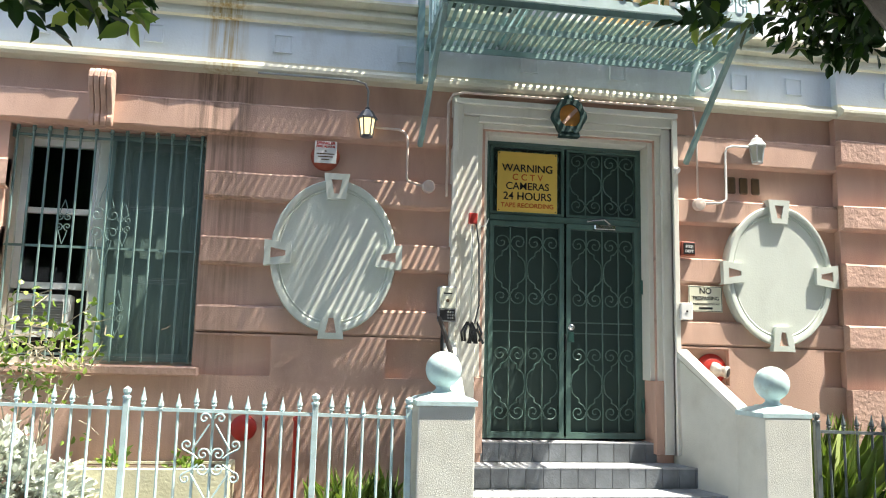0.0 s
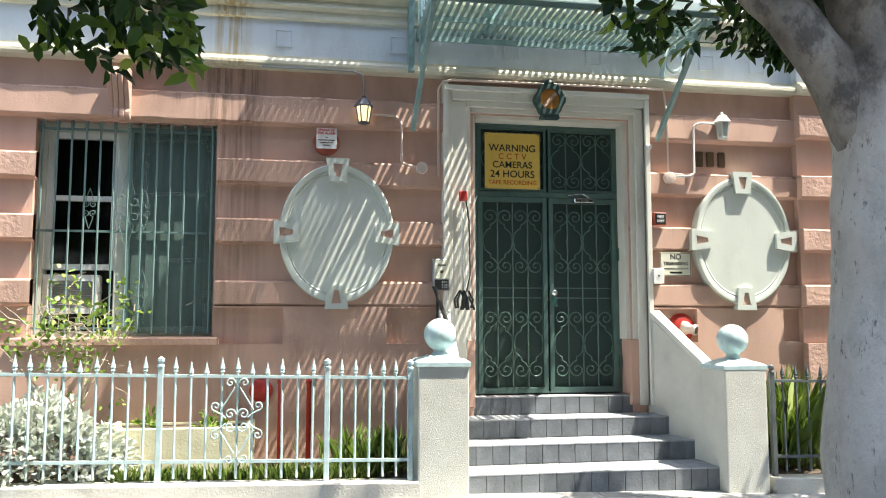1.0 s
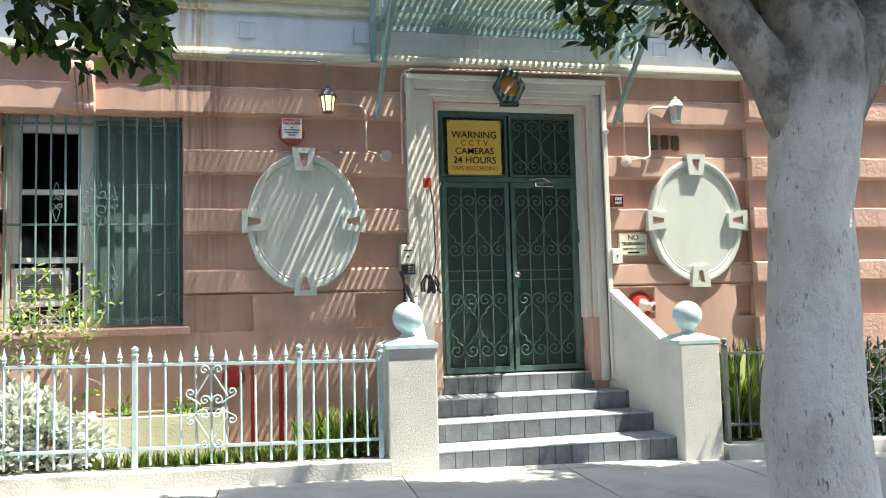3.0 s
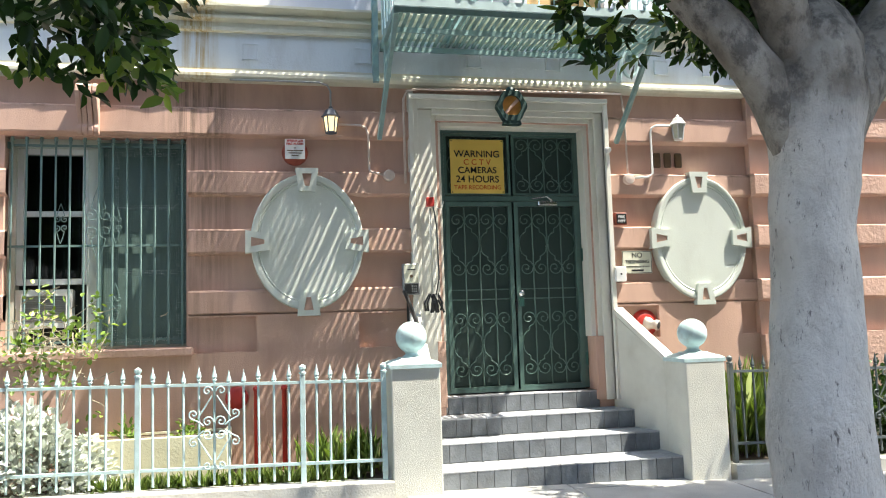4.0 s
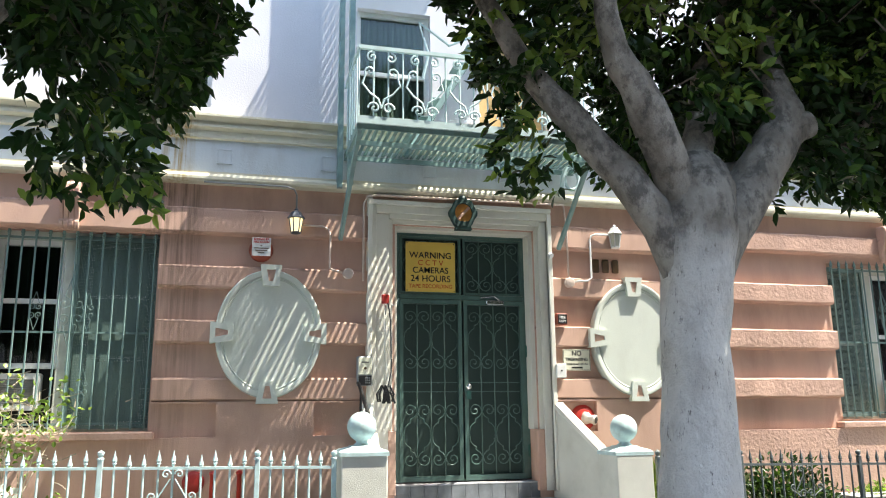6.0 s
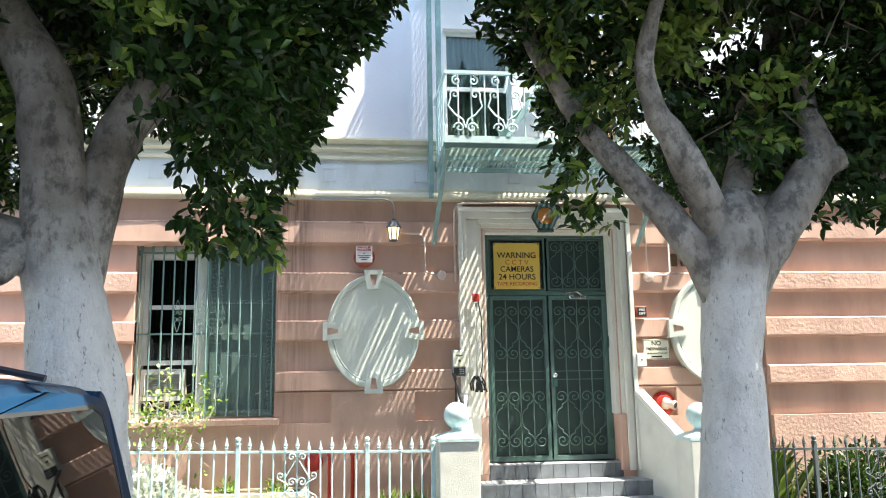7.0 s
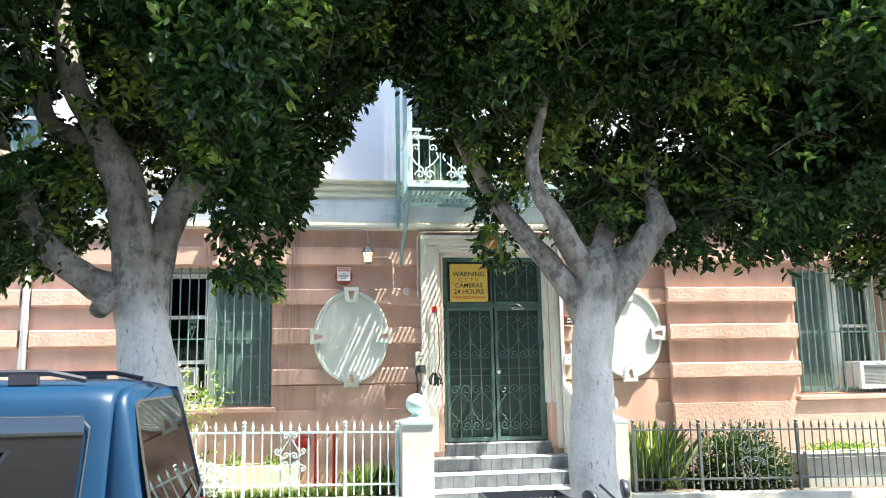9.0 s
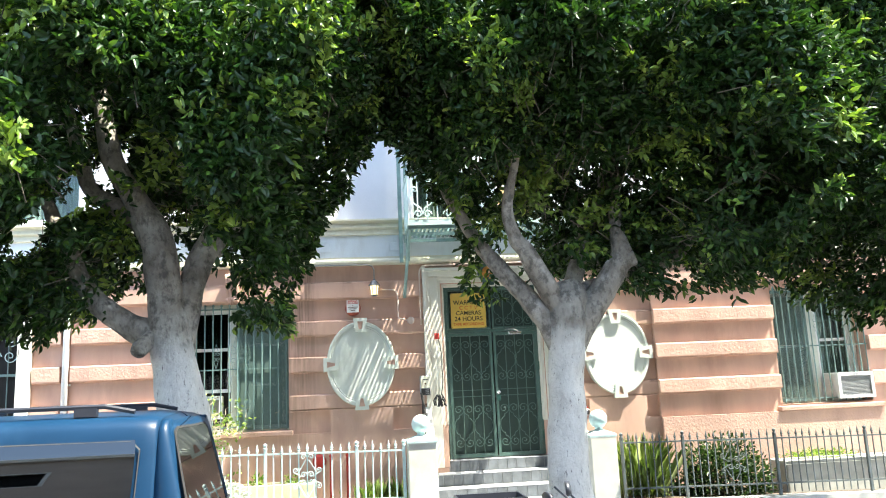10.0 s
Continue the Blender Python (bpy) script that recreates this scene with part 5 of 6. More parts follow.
for i in range(nb + 1):
    piece("rail_bar", rb, esc, pose(EX0 + 0.01 + (EX1 - EX0 - 0.02) * i / nb, EY - 0.01, 0))
for i in range(5):
    piece("rail_bar", rb, esc, pose(EX0 + 0.015, EY + 0.18 * (i + 1), 0))
    piece("rail_bar", rb, esc, pose(EX1 - 0.015, EY + 0.18 * (i + 1), 0))
st = (EX1 - EX0 - 0.02) / nb
for i in range(0, nb, 3):
    cx = EX0 + 0.01 + st * (i + 1.5)
    y = EY - 0.035
    for sx in (-1, 1):
        bm = bmesh.new()
        tube(bm, spiral(cx + sx * 0.075, 0.2, 0.065, 1.3, math.pi / 2 - sx * math.pi / 2, -sx, y)[::-1] + [], 0.012, 5)
        tube(bm, [(cx, y, 0.2), (cx + sx * 0.03, y, 0.3), (cx + sx * 0.12, y, 0.36), (cx + sx * 0.2, y, 0.46), (cx + sx * 0.17, y, 0.56)] + spiral(cx + sx * 0.12, 0.6, 0.055, 1.2, 0 if sx > 0 else math.pi, -sx, y)[::-1], 0.011, 5)
        tube(bm, spiral(cx + sx * 0.1, 0.77, 0.06, 1.3, math.pi / 2, sx, y), 0.011, 5)
        part("rail_scroll", bm, RAILING, esc, "pale aqua wrought scroll")
# stair up to the next balcony
for y in (-0.1, -0.42):
    part("stair_string", tube(bmesh.new(), [(-0.75, y, 0.05), (1.05, y, 3.0)], 0.045, 4), ESCAPE, esc)
part("stair_handrail", tube(bmesh.new(), [(-0.62, -0.44, 0.9), (-0.55, -0.44, 1.2), (-0.66, -0.44, 1.6), (-0.3, -0.44, 1.35), (0.2, -0.44, 1.6), (1.1, -0.44, 3.8)], 0.018, 6), RAILING, esc)
tr = mesh_of("stair_tread", B(-0.09, 0.09, -0.42, -0.1, 0, 0.012), ESCAPE)
for i in range(12):
    piece("stair_tread", tr, esc, pose(-0.7 + 0.145 * i, 0, 0.2 + 0.238 * i))
esc2 = thing("upper_fire_escape", "sea-green iron fire escape balcony of the storey above", "fire escape", (0, 0, 7.45))
# the stair comes up through an opening in the floor
for i in range(n + 1):
    x = EX0 + 0.03 + i * 0.07
    if not 0.02 < x < 1.3:
        piece("floor_slat", slat2, esc2, pose(x, 0, 0.0))
for y in (-0.12, -0.6, -1.27):
    part("floor_beam", B(EX0, EX1, y - 0.02, y + 0.02, -0.07, -0.002), ESCAPE, esc2)
part("top_rail", B(EX0, EX1, -1.29, -1.27, 0.87, 0.89), RAILING, esc2)
for i in range(nb + 1):
    piece("rail_bar", rb, esc2, pose(EX0 + 0.01 + (EX1 - EX0 - 0.02) * i / nb, -1.28, 0))


# ---- trees ----
def leaves_mesh(name, centres, dirs, length, width, mat, rng):
    """Folded pointed leaves, one island each, at centres along dirs."""
    n = len(centres)
    d = dirs / np.linalg.norm(dirs, axis=1, keepdims=True)
    ref = rng.normal(size=(n, 3)) + np.array([0, 0, 1.2])
    side = np.cross(d, ref)
    side /= np.linalg.norm(side, axis=1, keepdims=True) + 1e-9
    up = np.cross(side, d)
    L = (length * rng.uniform(0.7, 1.2, n))[:, None]
    W = (width * rng.uniform(0.75, 1.2, n))[:, None]
    base = centres
    tip = base + d * L - up * L * rng.uniform(0.0, 0.25, n)[:, None]
    edge = [base + d * L * q + side * W * 0.5 * w + up * W * 0.16 for q, w in ((0.28, 0.9), (0.64, 0.88), (0.64, -0.88), (0.28, -0.9))]
    verts = np.stack([base, edge[0], edge[1], tip, edge[2], edge[3]], axis=1).reshape(-1, 3)
    idx = np.arange(n)[:, None] * 6
    faces = np.concatenate([idx + np.array([[0, 3, 2, 1]]), idx + np.array([[0, 5, 4, 3]])])
    me = bpy.data.meshes.new(name)
    me.vertices.add(len(verts))
    me.vertices.foreach_set("co", verts.astype(np.float32).ravel())
    me.loops.add(faces.size)
    me.loops.foreach_set("vertex_index", faces.astype(np.int32).ravel())
    me.polygons.add(len(faces))
    me.polygons.foreach_set("loop_start", np.arange(0, faces.size, 4, dtype=np.int32))
    me.polygons.foreach_set("loop_total", np.full(len(faces), 4, dtype=np.int32))
    me.update(calc_edges=True)
    me.materials.append(mat)
    return me


def limb(bm, pts, radii, n=14, seed=0, steps=7):
    """A smooth tapered limb through points, with knots and slight bends."""
    rng = random.Random(seed)
    P = [Vector(p) for p in pts]
    out, rr = [], []
    for i in range(len(P) - 1):
        a, b, c, d = P[max(i - 1, 0)], P[i], P[i + 1], P[min(i + 2, len(P) - 1)]
        for k in range(steps):
            t = k / steps
            out.append(0.5 * ((2 * b) + (c - a) * t + (2 * a - 5 * b + 4 * c - d) * t * t + (3 * b - a - 3 * c + d) * t ** 3))
            rr.append(radii[i] + (radii[i + 1] - radii[i]) * t)
    out.append(P[-1])
    rr.append(radii[-1])
    first = len(bm.verts)
    tube(bm, out, rr, n)
    bm.verts.ensure_lookup_table()
    for v in bm.verts[first:]:
        q = noise.noise_vector(v.co * 3.0) * 0.03 + noise.noise_vector(v.co * 9.0) * 0.01
        v.co += q * min(1.0, rr[0] / 0.15)


def tree(at, trunk, limbs, low, span, top, seed, count, label, bright_share=0.04, gap=None):
    """A street tree: whitewashed lower trunk, forked grey limbs and a crown of small leaves.
    low(x, y) is the crown's underside in metres above the street; span its reach in x and y."""
    ob = thing("street_tree", label, "tree", (at[0], at[1], slope(at[0])), "street trees")
    base = Vector(ob.location)
    bm = bmesh.new()
    limb(bm, trunk[0], trunk[1], 20, seed, 8)
    part("trunk", bm, BARKTRUNK, ob, smooth=True)
    for i, (pts, radii) in enumerate(limbs):
        bm = bmesh.new()
        limb(bm, pts, radii, 12, seed + i)
        part("limb", bm, LIMBBARK, ob, smooth=True)
    rng = np.random.default_rng(seed)
    x0, x1, y0, y1 = span
    tw = []
    while len(tw) < count:
        p = np.array([rng.uniform(x0, x1), rng.uniform(y0, y1), 0.0])
        lo = low(p[0], p[1])
        if lo is None:
            continue
        hi = min(top, max(lo + 0.7, 5.45 + 0.85 * (p[1] + 7.0)))
        z = lo + (hi - lo) * rng.random() ** 1.35
        q = Vector((p[0] * 1.1, p[1] * 1.1, z * 1.2))
        if noise.noise(q + Vector((seed * 7.3, 0, 0))) + 0.5 * noise.noise(q * 2.1) < -0.14:
            continue
        tw.append((p[0], p[1], z))
    tw = np.array(tw)
    out = tw - np.array([at[0], at[1], 3.4])
    out /= np.linalg.norm(out, axis=1, keepdims=True)
    out += rng.normal(scale=0.55, size=out.shape) + np.array([0, 0, -0.25])
    out /= np.linalg.norm(out, axis=1, keepdims=True)
    C, D = [], []
    k = 17
    for i in range(k):
        t = i / (k - 1)
        c = tw + out * (0.38 * t) + np.array([0, 0, -0.08]) * t * t
        a = rng.normal(size=out.shape)
        C.append(c + rng.normal(scale=0.012, size=c.shape))
        D.append(out * (0.5 + 0.6 * t) + a * 0.75 + np.array([0, 0, -0.15]))
    C = np.stack(C, 1)
    D = np.stack(D, 1)
    keep = np.zeros(C.shape[:2], bool)
    for i in range(C.shape[0]):
        for j in range(k):
            x, y, z = C[i, j]
            lo = low(x, y)
            keep[i, j] = lo is not None and not (gap and gap(x, y, z)) and z > lo + 0.26 * noise.noise((x * 2.6, y * 2.6, z * 2.6)) + 0.06 * noise.noise((x * 9, y * 9, z * 9))
    # Brighter clusters, more towards the street: young leaves, and sunlight put into leaf colour.
    pick = np.array([noise.noise((a * 1.7 + seed, b * 1.7, c * 1.7)) - 0.06 * (b + 5.5) for a, b, c in tw]) + rng.normal(scale=0.1, size=len(tw)) > 0.52 - 1.5 * bright_share
    for nm, sel, mat, lab in (("crown", ~pick, LEAF, "dense dark glossy green leaves"), ("young_lit_foliage", pick, NEWLEAF, "yellow-green young and sunlit leaves, sunlight put into their colour")):
        me = leaves_mesh(nm, (C[sel][keep[sel]] - np.array(base)), D[sel][keep[sel]], 0.1, 0.046, mat, rng)
        o2 = new(nm, me)
        o2.parent = ob
        tagged(o2, lab, kind="stuff")
    # twigs carrying the leaves
    bm = bmesh.new()
    for i in range(0, len(tw), 6):
        if not keep[i].all():
            continue
        a = Vector(tw[i]) - base
        b = a + Vector(out[i]) * 0.38 + Vector((0, 0, -0.08))
        tube(bm, [a - Vector(out[i]) * 0.25, a, b], [0.006, 0.0045, 0.002], 3, False)
    tagged(part("twig_mass", bm, TREETWIG, ob), kind="stuff")
    return ob
def right_low(x, y):
    """Underside of the crown of the tree before the entrance."""
    if not -6.9 + 0.25 * math.sin(x * 3) < y < -2.7 + 0.2 * math.sin(x * 2) or not -2.3 < x < 2.9:
        return None
    lo = 2.85
    if x < -1.1:
        lo = 3.75 + (-1.1 - x) * 1.0
    elif x < -0.35:
        lo = 2.8 + 1.6 * max(0, abs(x + 0.72) - 0.22) if -5.3 < y < -4.2 else 3.35
    elif x < 0.6:
        lo = 3.35
    elif x > 2.0:
        lo += (x - 2.0) * 1.4
    if -1.1 < x < 1.1 and y < -5.0:
        lo = max(lo, 4.15 - 0.5 * max(0, abs(x) - 0.5))
    if -0.35 < x < 0.6 and -3.2 > y > -5.0:
        return 3.25
    if x < -0.6:
        lo += 0.6 * max(0, y + 4.4)
    return lo + 0.5 * max(0, y + 4.3) + 0.7 * max(0, y + 3.2) + 0.5 * max(0, -5.4 - y)


tree((-0.12, -4.85), ([(0, 0, -0.15), (0.0, 0, 0.3), (-0.02, 0, 1.1), (0.02, 0, 1.8), (0.04, 0, 2.2), (0.07, 0, 2.5), (0.1, 0.03, 2.75), (0.12, 0.05, 2.95)], [0.31, 0.24, 0.215, 0.193, 0.198, 0.235, 0.24, 0.12]),
     [([(-0.02, 0.0, 2.15), (-0.12, 0.0, 2.45), (-0.27, 0.0, 2.67), (-0.42, 0.05, 2.9), (-0.6, 0.1, 3.11), (-0.76, 0.15, 3.33), (-0.96, 0.2, 3.66), (-1.2, 0.25, 4.2), (-1.35, 0.2, 5.2)], [0.11, 0.12, 0.11, 0.103, 0.095, 0.082, 0.064, 0.05, 0.03]),
      ([(0.04, -0.02, 2.3), (0.0, -0.04, 2.6), (-0.07, -0.06, 2.76), (-0.22, -0.15, 2.98), (-0.37, -0.2, 3.24), (-0.5, -0.25, 3.42), (-0.56, -0.3, 3.75), (-0.45, -0.4, 4.4), (-0.4, -0.5, 5.6)], [0.14, 0.13, 0.122, 0.108, 0.094, 0.075, 0.058, 0.048, 0.03]),
      ([(0.1, 0.05, 2.5), (0.16, 0.12, 2.75), (0.23, 0.2, 2.99), (0.37, 0.3, 3.32), (0.51, 0.4, 3.68), (0.75, 0.5, 4.05), (1.0, 0.6, 5.2)], [0.12, 0.105, 0.098, 0.1, 0.098, 0.085, 0.05]),
      ([(0.12, 0.0, 2.25), (0.24, 0.0, 2.48), (0.4, 0.0, 2.7), (0.63, 0.0, 3.02), (0.74, 0.0, 3.24), (0.72, 0.05, 3.6), (0.75, 0.1, 3.95), (0.95, 0.2, 5.6)], [0.14, 0.155, 0.15, 0.139, 0.11, 0.08, 0.07, 0.035]),
      ([(0.66, 0.0, 3.05), (0.76, -0.02, 3.15), (0.87, -0.05, 3.19)], [0.11, 0.1, 0.082]),
      ([(0.2, 0.12, 2.82), (0.43, 0.25, 2.94), (0.83, 0.35, 3.03), (1.19, 0.4, 3.16), (1.63, 0.45, 3.33), (2.3, 0.5, 4.2)], [0.06, 0.063, 0.066, 0.07, 0.068, 0.04])],
     right_low, (-2.2, 2.9, -7.0, -2.4), 7.0, 3, 11000, "street tree with whitewashed trunk and dense glossy dark crown", 0.14)


def left_low(x, y):
    """Underside of the crown of the tree beside the van."""
    if not -7.1 + 0.25 * math.sin(x * 3) < y < -2.75 + 0.2 * math.sin(x * 2.3) or not -7.2 < x < -2.05:
        return None
    if x > -3.0:
        lo = 3.1 + (x + 3.0) * 1.65
    elif x > -3.6:
        lo = 2.55 if -5.3 < y < -4.2 else 3.0
    elif x > -4.7:
        lo = 3.35
    else:
        lo = 2.5 + 0.3 * abs(x + 5.6)
    if -4.7 < x < -3.75 and y < -5.3:
        lo = max(lo, 3.85)
    return lo + 0.5 * max(0, y + 4.4) + 0.7 * max(0, y + 3.2) + 0.45 * max(0, -5.6 - y)


def left_gap(x, y, z):
    """A ragged opening in the crown between the two western limbs."""
    x += 0.3 * (y + 5.15)
    z -= 0.27 * (y + 5.15)
    d = abs(z - 4.2 - (x + 4.75) * 0.85)
    return -5.9 < x < -4.5 and d < 0.26 + 0.3 * noise.noise((x * 4, y * 2, z * 4))


tree((-4.0, -5.15), ([(0.09, 0, -0.15), (0.07, 0, 0.5), (0.05, 0, 1.2), (-0.01, 0, 1.74), (-0.11, 0, 2.27), (-0.2, 0, 2.9), (-0.27, 0, 3.33), (-0.48, 0.0, 3.76), (-0.73, 0.0, 4.24), (-1.0, 0.1, 5.4)], [0.33, 0.28, 0.255, 0.235, 0.2, 0.172, 0.172, 0.13, 0.105, 0.06]),
     [([(-0.02, 0.02, 1.7), (-0.04, 0.05, 2.32), (0.0, 0.1, 2.71), (0.08, 0.15, 3.06), (0.22, 0.2, 3.43), (0.5, 0.25, 4.2), (0.8, 0.4, 5.2)], [0.13, 0.135, 0.14, 0.13, 0.115, 0.08, 0.05]),
      ([(-0.1, 0.0, 2.3), (-0.3, 0.0, 2.42), (-0.55, 0.0, 2.56), (-0.8, 0.0, 2.73), (-1.0, 0.05, 3.0), (-1.19, 0.1, 3.38), (-1.44, 0.2, 3.85)], [0.15, 0.15, 0.128, 0.112, 0.1, 0.085, 0.06]),
      ([(0.15, 0.2, 3.2), (0.39, 0.2, 3.5), (0.91, 0.0, 4.17), (1.29, -0.1, 4.61), (1.9, 0.0, 5.3)], [0.1, 0.1, 0.09, 0.085, 0.05]),
      ([(-0.28, 0.05, 3.3), (-0.48, 0.1, 3.57), (-0.79, 0.15, 3.8), (-1.03, 0.2, 4.03), (-1.3, 0.2, 5.0)], [0.12, 0.095, 0.09, 0.083, 0.05]),
      ([(-0.28, -0.08, 2.4), (-0.34, -0.2, 2.3), (-0.36, -0.26, 2.25)], [0.08, 0.085, 0.07])],
     left_low, (-7.0, -2.0, -7.3, -2.5), 7.0, 11, 11000, "street tree with whitewashed trunk, pruning scar and dense crown", 0.13, left_gap)


def east_low(x, y):
    """Underside of the crown of the eastern tree."""
    if not -6.7 < y < -2.4 + 0.2 * math.sin(3 * x) or not 2.5 < x < 8.6:
        return None
    lo = 2.45
    if x < 3.2:
        lo += (3.2 - x) * 1.3
    elif x > 3.9:
        lo = 3.2
    return lo + 0.45 * max(0, y + 4.3) + 0.7 * max(0, y + 3.2) + 0.4 * max(0, -5.6 - y)


tree((4.6, -4.85), ([(0, 0, -0.15), (0, 0, 0.6), (0.03, 0, 2.0), (0, 0, 2.9), (0.1, 0, 4.0), (0.2, 0, 5.4)], [0.34, 0.29, 0.25, 0.2, 0.14, 0.05]),
     [([(-0.05, 0, 2.6), (-0.6, 0.1, 3.3), (-1.2, 0.2, 4.4)], [0.14, 0.1, 0.05]), ([(0.05, 0, 2.6), (0.7, 0.0, 3.4), (1.2, 0, 4.8)], [0.14, 0.1, 0.05])],
     east_low, (2.6, 8.5, -6.9, -2.2), 6.6, 23, 10500, "street tree with whitewashed trunk and dense dark crown")


# ---- plants behind the fence ----
def plant(name, at, label, category, mat, count, spread, leaf, shape, seed, stem=None, stem_count=0):
    """A shrub of single leaves; shape(rng, n) gives places and directions."""
    ob = thing(name, label, category, at)
    rng = np.random.default_rng(seed)
    C, D = shape(rng, count)
    o2 = new("foliage", leaves_mesh("foliage", C, D, leaf[0], leaf[1], mat, rng))
    o2.parent = ob
    if stem_count:
        bm = bmesh.new()
        for i in range(stem_count):
            e = C[rng.integers(len(C))]
            m_ = e * np.array([0.4, 0.4, 0.55]) + rng.normal(scale=0.04, size=3)
            tube(bm, [(rng.normal() * 0.03, rng.normal() * 0.03, 0), m_, e], [0.012, 0.007, 0.003], 4, False)
        part("branchwork", bm, stem or TWIG, ob)
    return ob


def dome(rx, ry, rz, shell=0.55):
    def f(rng, n):
        v = rng.normal(size=(n, 3))
        v[:, 2] = np.abs(v[:, 2])
        v /= np.linalg.norm(v, axis=1, keepdims=True)
        r = rng.uniform(shell, 1.0, (n, 1)) * (1 + 0.12 * np.sin(7 * v[:, :1] + 5 * v[:, 1:2]))
        return v * r * np.array([rx, ry, rz]), v + rng.normal(scale=0.5, size=(n, 3))
    return f


def blades(rx, ry, h):
    def f(rng, n):
        c = rng.normal(size=(n, 3)) * np.array([rx, ry, 0])
        d = rng.normal(size=(n, 3)) * 0.28 + np.array([0, 0, 1])
        return c, d
    return f


plant("white_leaved_shrub", (-4.75, -0.85, 0.15), "low rounded shrub with white-edged leaves behind the fence", "shrub", VARIEGATED, 4200, 0, (0.08, 0.048), dome(0.8, 0.38, 0.7, 0.7), 1, TWIG, 24)
plant("evergreen_shrub", (3.45, -0.75, 0.05), "dense dark green shrub behind the grey fence", "shrub", SHRUB, 3600, 0, (0.075, 0.04), dome(0.85, 0.4, 0.88, 0.45), 2, TWIG, 30)
plant("evergreen_shrub", (2.5, -0.6, 0.05), "small dark green shrub beside the strap leaves", "shrub", SHRUB, 700, 0, (0.07, 0.035), dome(0.35, 0.25, 0.5, 0.4), 3, TWIG, 10)
plant("strap_leaf_clump", (2.05, -0.7, 0.08), "tall bright green strap-leaved clump behind the fence", "plant", GRASS, 340, 0, (0.85, 0.017), blades(0.19, 0.12, 1), 4)
plant("strap_leaf_clump", (-1.95, -0.75, 0.14), "low green strap-leaved clump by the steps", "plant", GRASS, 260, 0, (0.4, 0.013), blades(0.18, 0.1, 1), 5)
for i, x in enumerate((-2.2, -2.7, -3.1, -3.55, -4.0)):
    plant("border_grass", (x, -1.0, 0.1), "tuft of green border grass along the kerb", "plant", GRASS, 260, 0, (0.2, 0.012), blades(0.16, 0.05, 1), 30 + i)


def straggle(rng, n):
    k = 26
    ends = rng.normal(size=(k, 3)) * np.array([0.28, 0.16, 0.25]) + np.array([0, 0, 1.15])
    which = rng.integers(k, size=n)
    c = ends[which] + rng.normal(scale=0.08, size=(n, 3))
    return c, rng.normal(size=(n, 3)) + np.array([0, 0, 0.4])


plant("straggly_bush", (-4.55, -0.55, 0.2), "straggly half-bare bush with pale yellow-green leaves", "bush", NEWLEAF, 300, 0, (0.07, 0.042), straggle, 6, TWIG, 9)
tangle = bmesh.new()
rng = np.random.default_rng(77)
for i in range(110):
    a = rng.normal(size=3) * np.array([0.26, 0.14, 0.2]) + np.array([-4.53, -0.57, 1.38])
    b = a + rng.normal(size=3) * np.array([0.16, 0.08, 0.09])
    tube(tangle, [a, (a + b) / 2 + rng.normal(scale=0.02, size=3), b], [0.007, 0.005, 0.002], 4, False)
tagged(part("twig_tangle", tangle, TWIG), "tangle of pale bare twigs on the straggly bush", "bush", kind="stuff")

pl = thing("planter_box", "yellowish plaster planter box against the wall", "planter", (-3.62, -0.45, 0.1))
part("trough", ring(bmesh.new(), [(-0.62, 0), (0.62, 0), (0.62, 0.45), (-0.62, 0.45)], [(-0.6, 0.02), (0.6, 0.02), (0.6, 0.43), (-0.6, 0.43)], 0.33, 0.35), PLANTER, pl)
part("front", B(-0.62, 0.62, -0.25, -0.2, 0, 0.47, 0.008), PLANTER, pl)
for sx in (-1, 1):
    part("side", B(sx * 0.595 - 0.025, sx * 0.595 + 0.025, -0.199, 0.33, 0, 0.47, 0.008), PLANTER, pl)
part("earth", B(-0.57, 0.57, -0.2, 0.33, 0.05, 0.42), SOIL, pl)
for x in (-3.9, -3.35):
    plant("planter_weed", (x, -0.45, 0.52), "small green weed growing in the planter", "plant", NEWLEAF, 60, 0, (0.08, 0.03), dome(0.14, 0.1, 0.18, 0.2), 40 + int(x * 10) % 7)
pl2 = thing("stone_planter", "grey cast stone planter behind the grey fence", "planter", (5.4, -0.6, -0.05))
part("trough", B(-0.95, 0.95, -0.28, 0.28, 0, 0.55, 0.02, 2), STONE, pl2)
part("rim", ring(bmesh.new(), [(-1.0, 0.5), (1.0, 0.5), (1.0, 0.6), (-1.0, 0.6)], [(-0.99, 0.505), (0.99, 0.505), (0.99, 0.595), (-0.99, 0.595)], -0.33, -0.26), STONE, pl2)
plant("planter_weed", (5.2, -0.6, 0.5), "low yellow-green plants in the stone planter", "plant", NEWLEAF, 500, 0, (0.06, 0.03), dome(0.7, 0.2, 0.14, 0.3), 50)

# hose bell and red standpipes by the wall
rb_ = thing("fire_alarm_gong", "round red fire gong on the lower wall", "alarm", (-2.95, -0.074, 0.83))
part("gong", lathe(bmesh.new(), [(0.11, 0.0), (0.11, 0.03), (0.1, 0.05), (0.05, 0.065), (0.005, 0.07)], n=26), RED, rb_, smooth=True).matrix_basis = pose(0, 0, 0, 90)
for x, mat in ((-2.76, RED), (-2.5, RED)):
    sp = thing("standpipe", "red painted steel standpipe in front of the wall", "pipe", (x, -0.35, 0.08), "standpipes")
    part("pipe", lathe(bmesh.new(), [(0.022, 0), (0.022, 0.83), (0.03, 0.835), (0.03, 0.86), (0.02, 0.87), (0.005, 0.875)], n=12), mat, sp, smooth=True)


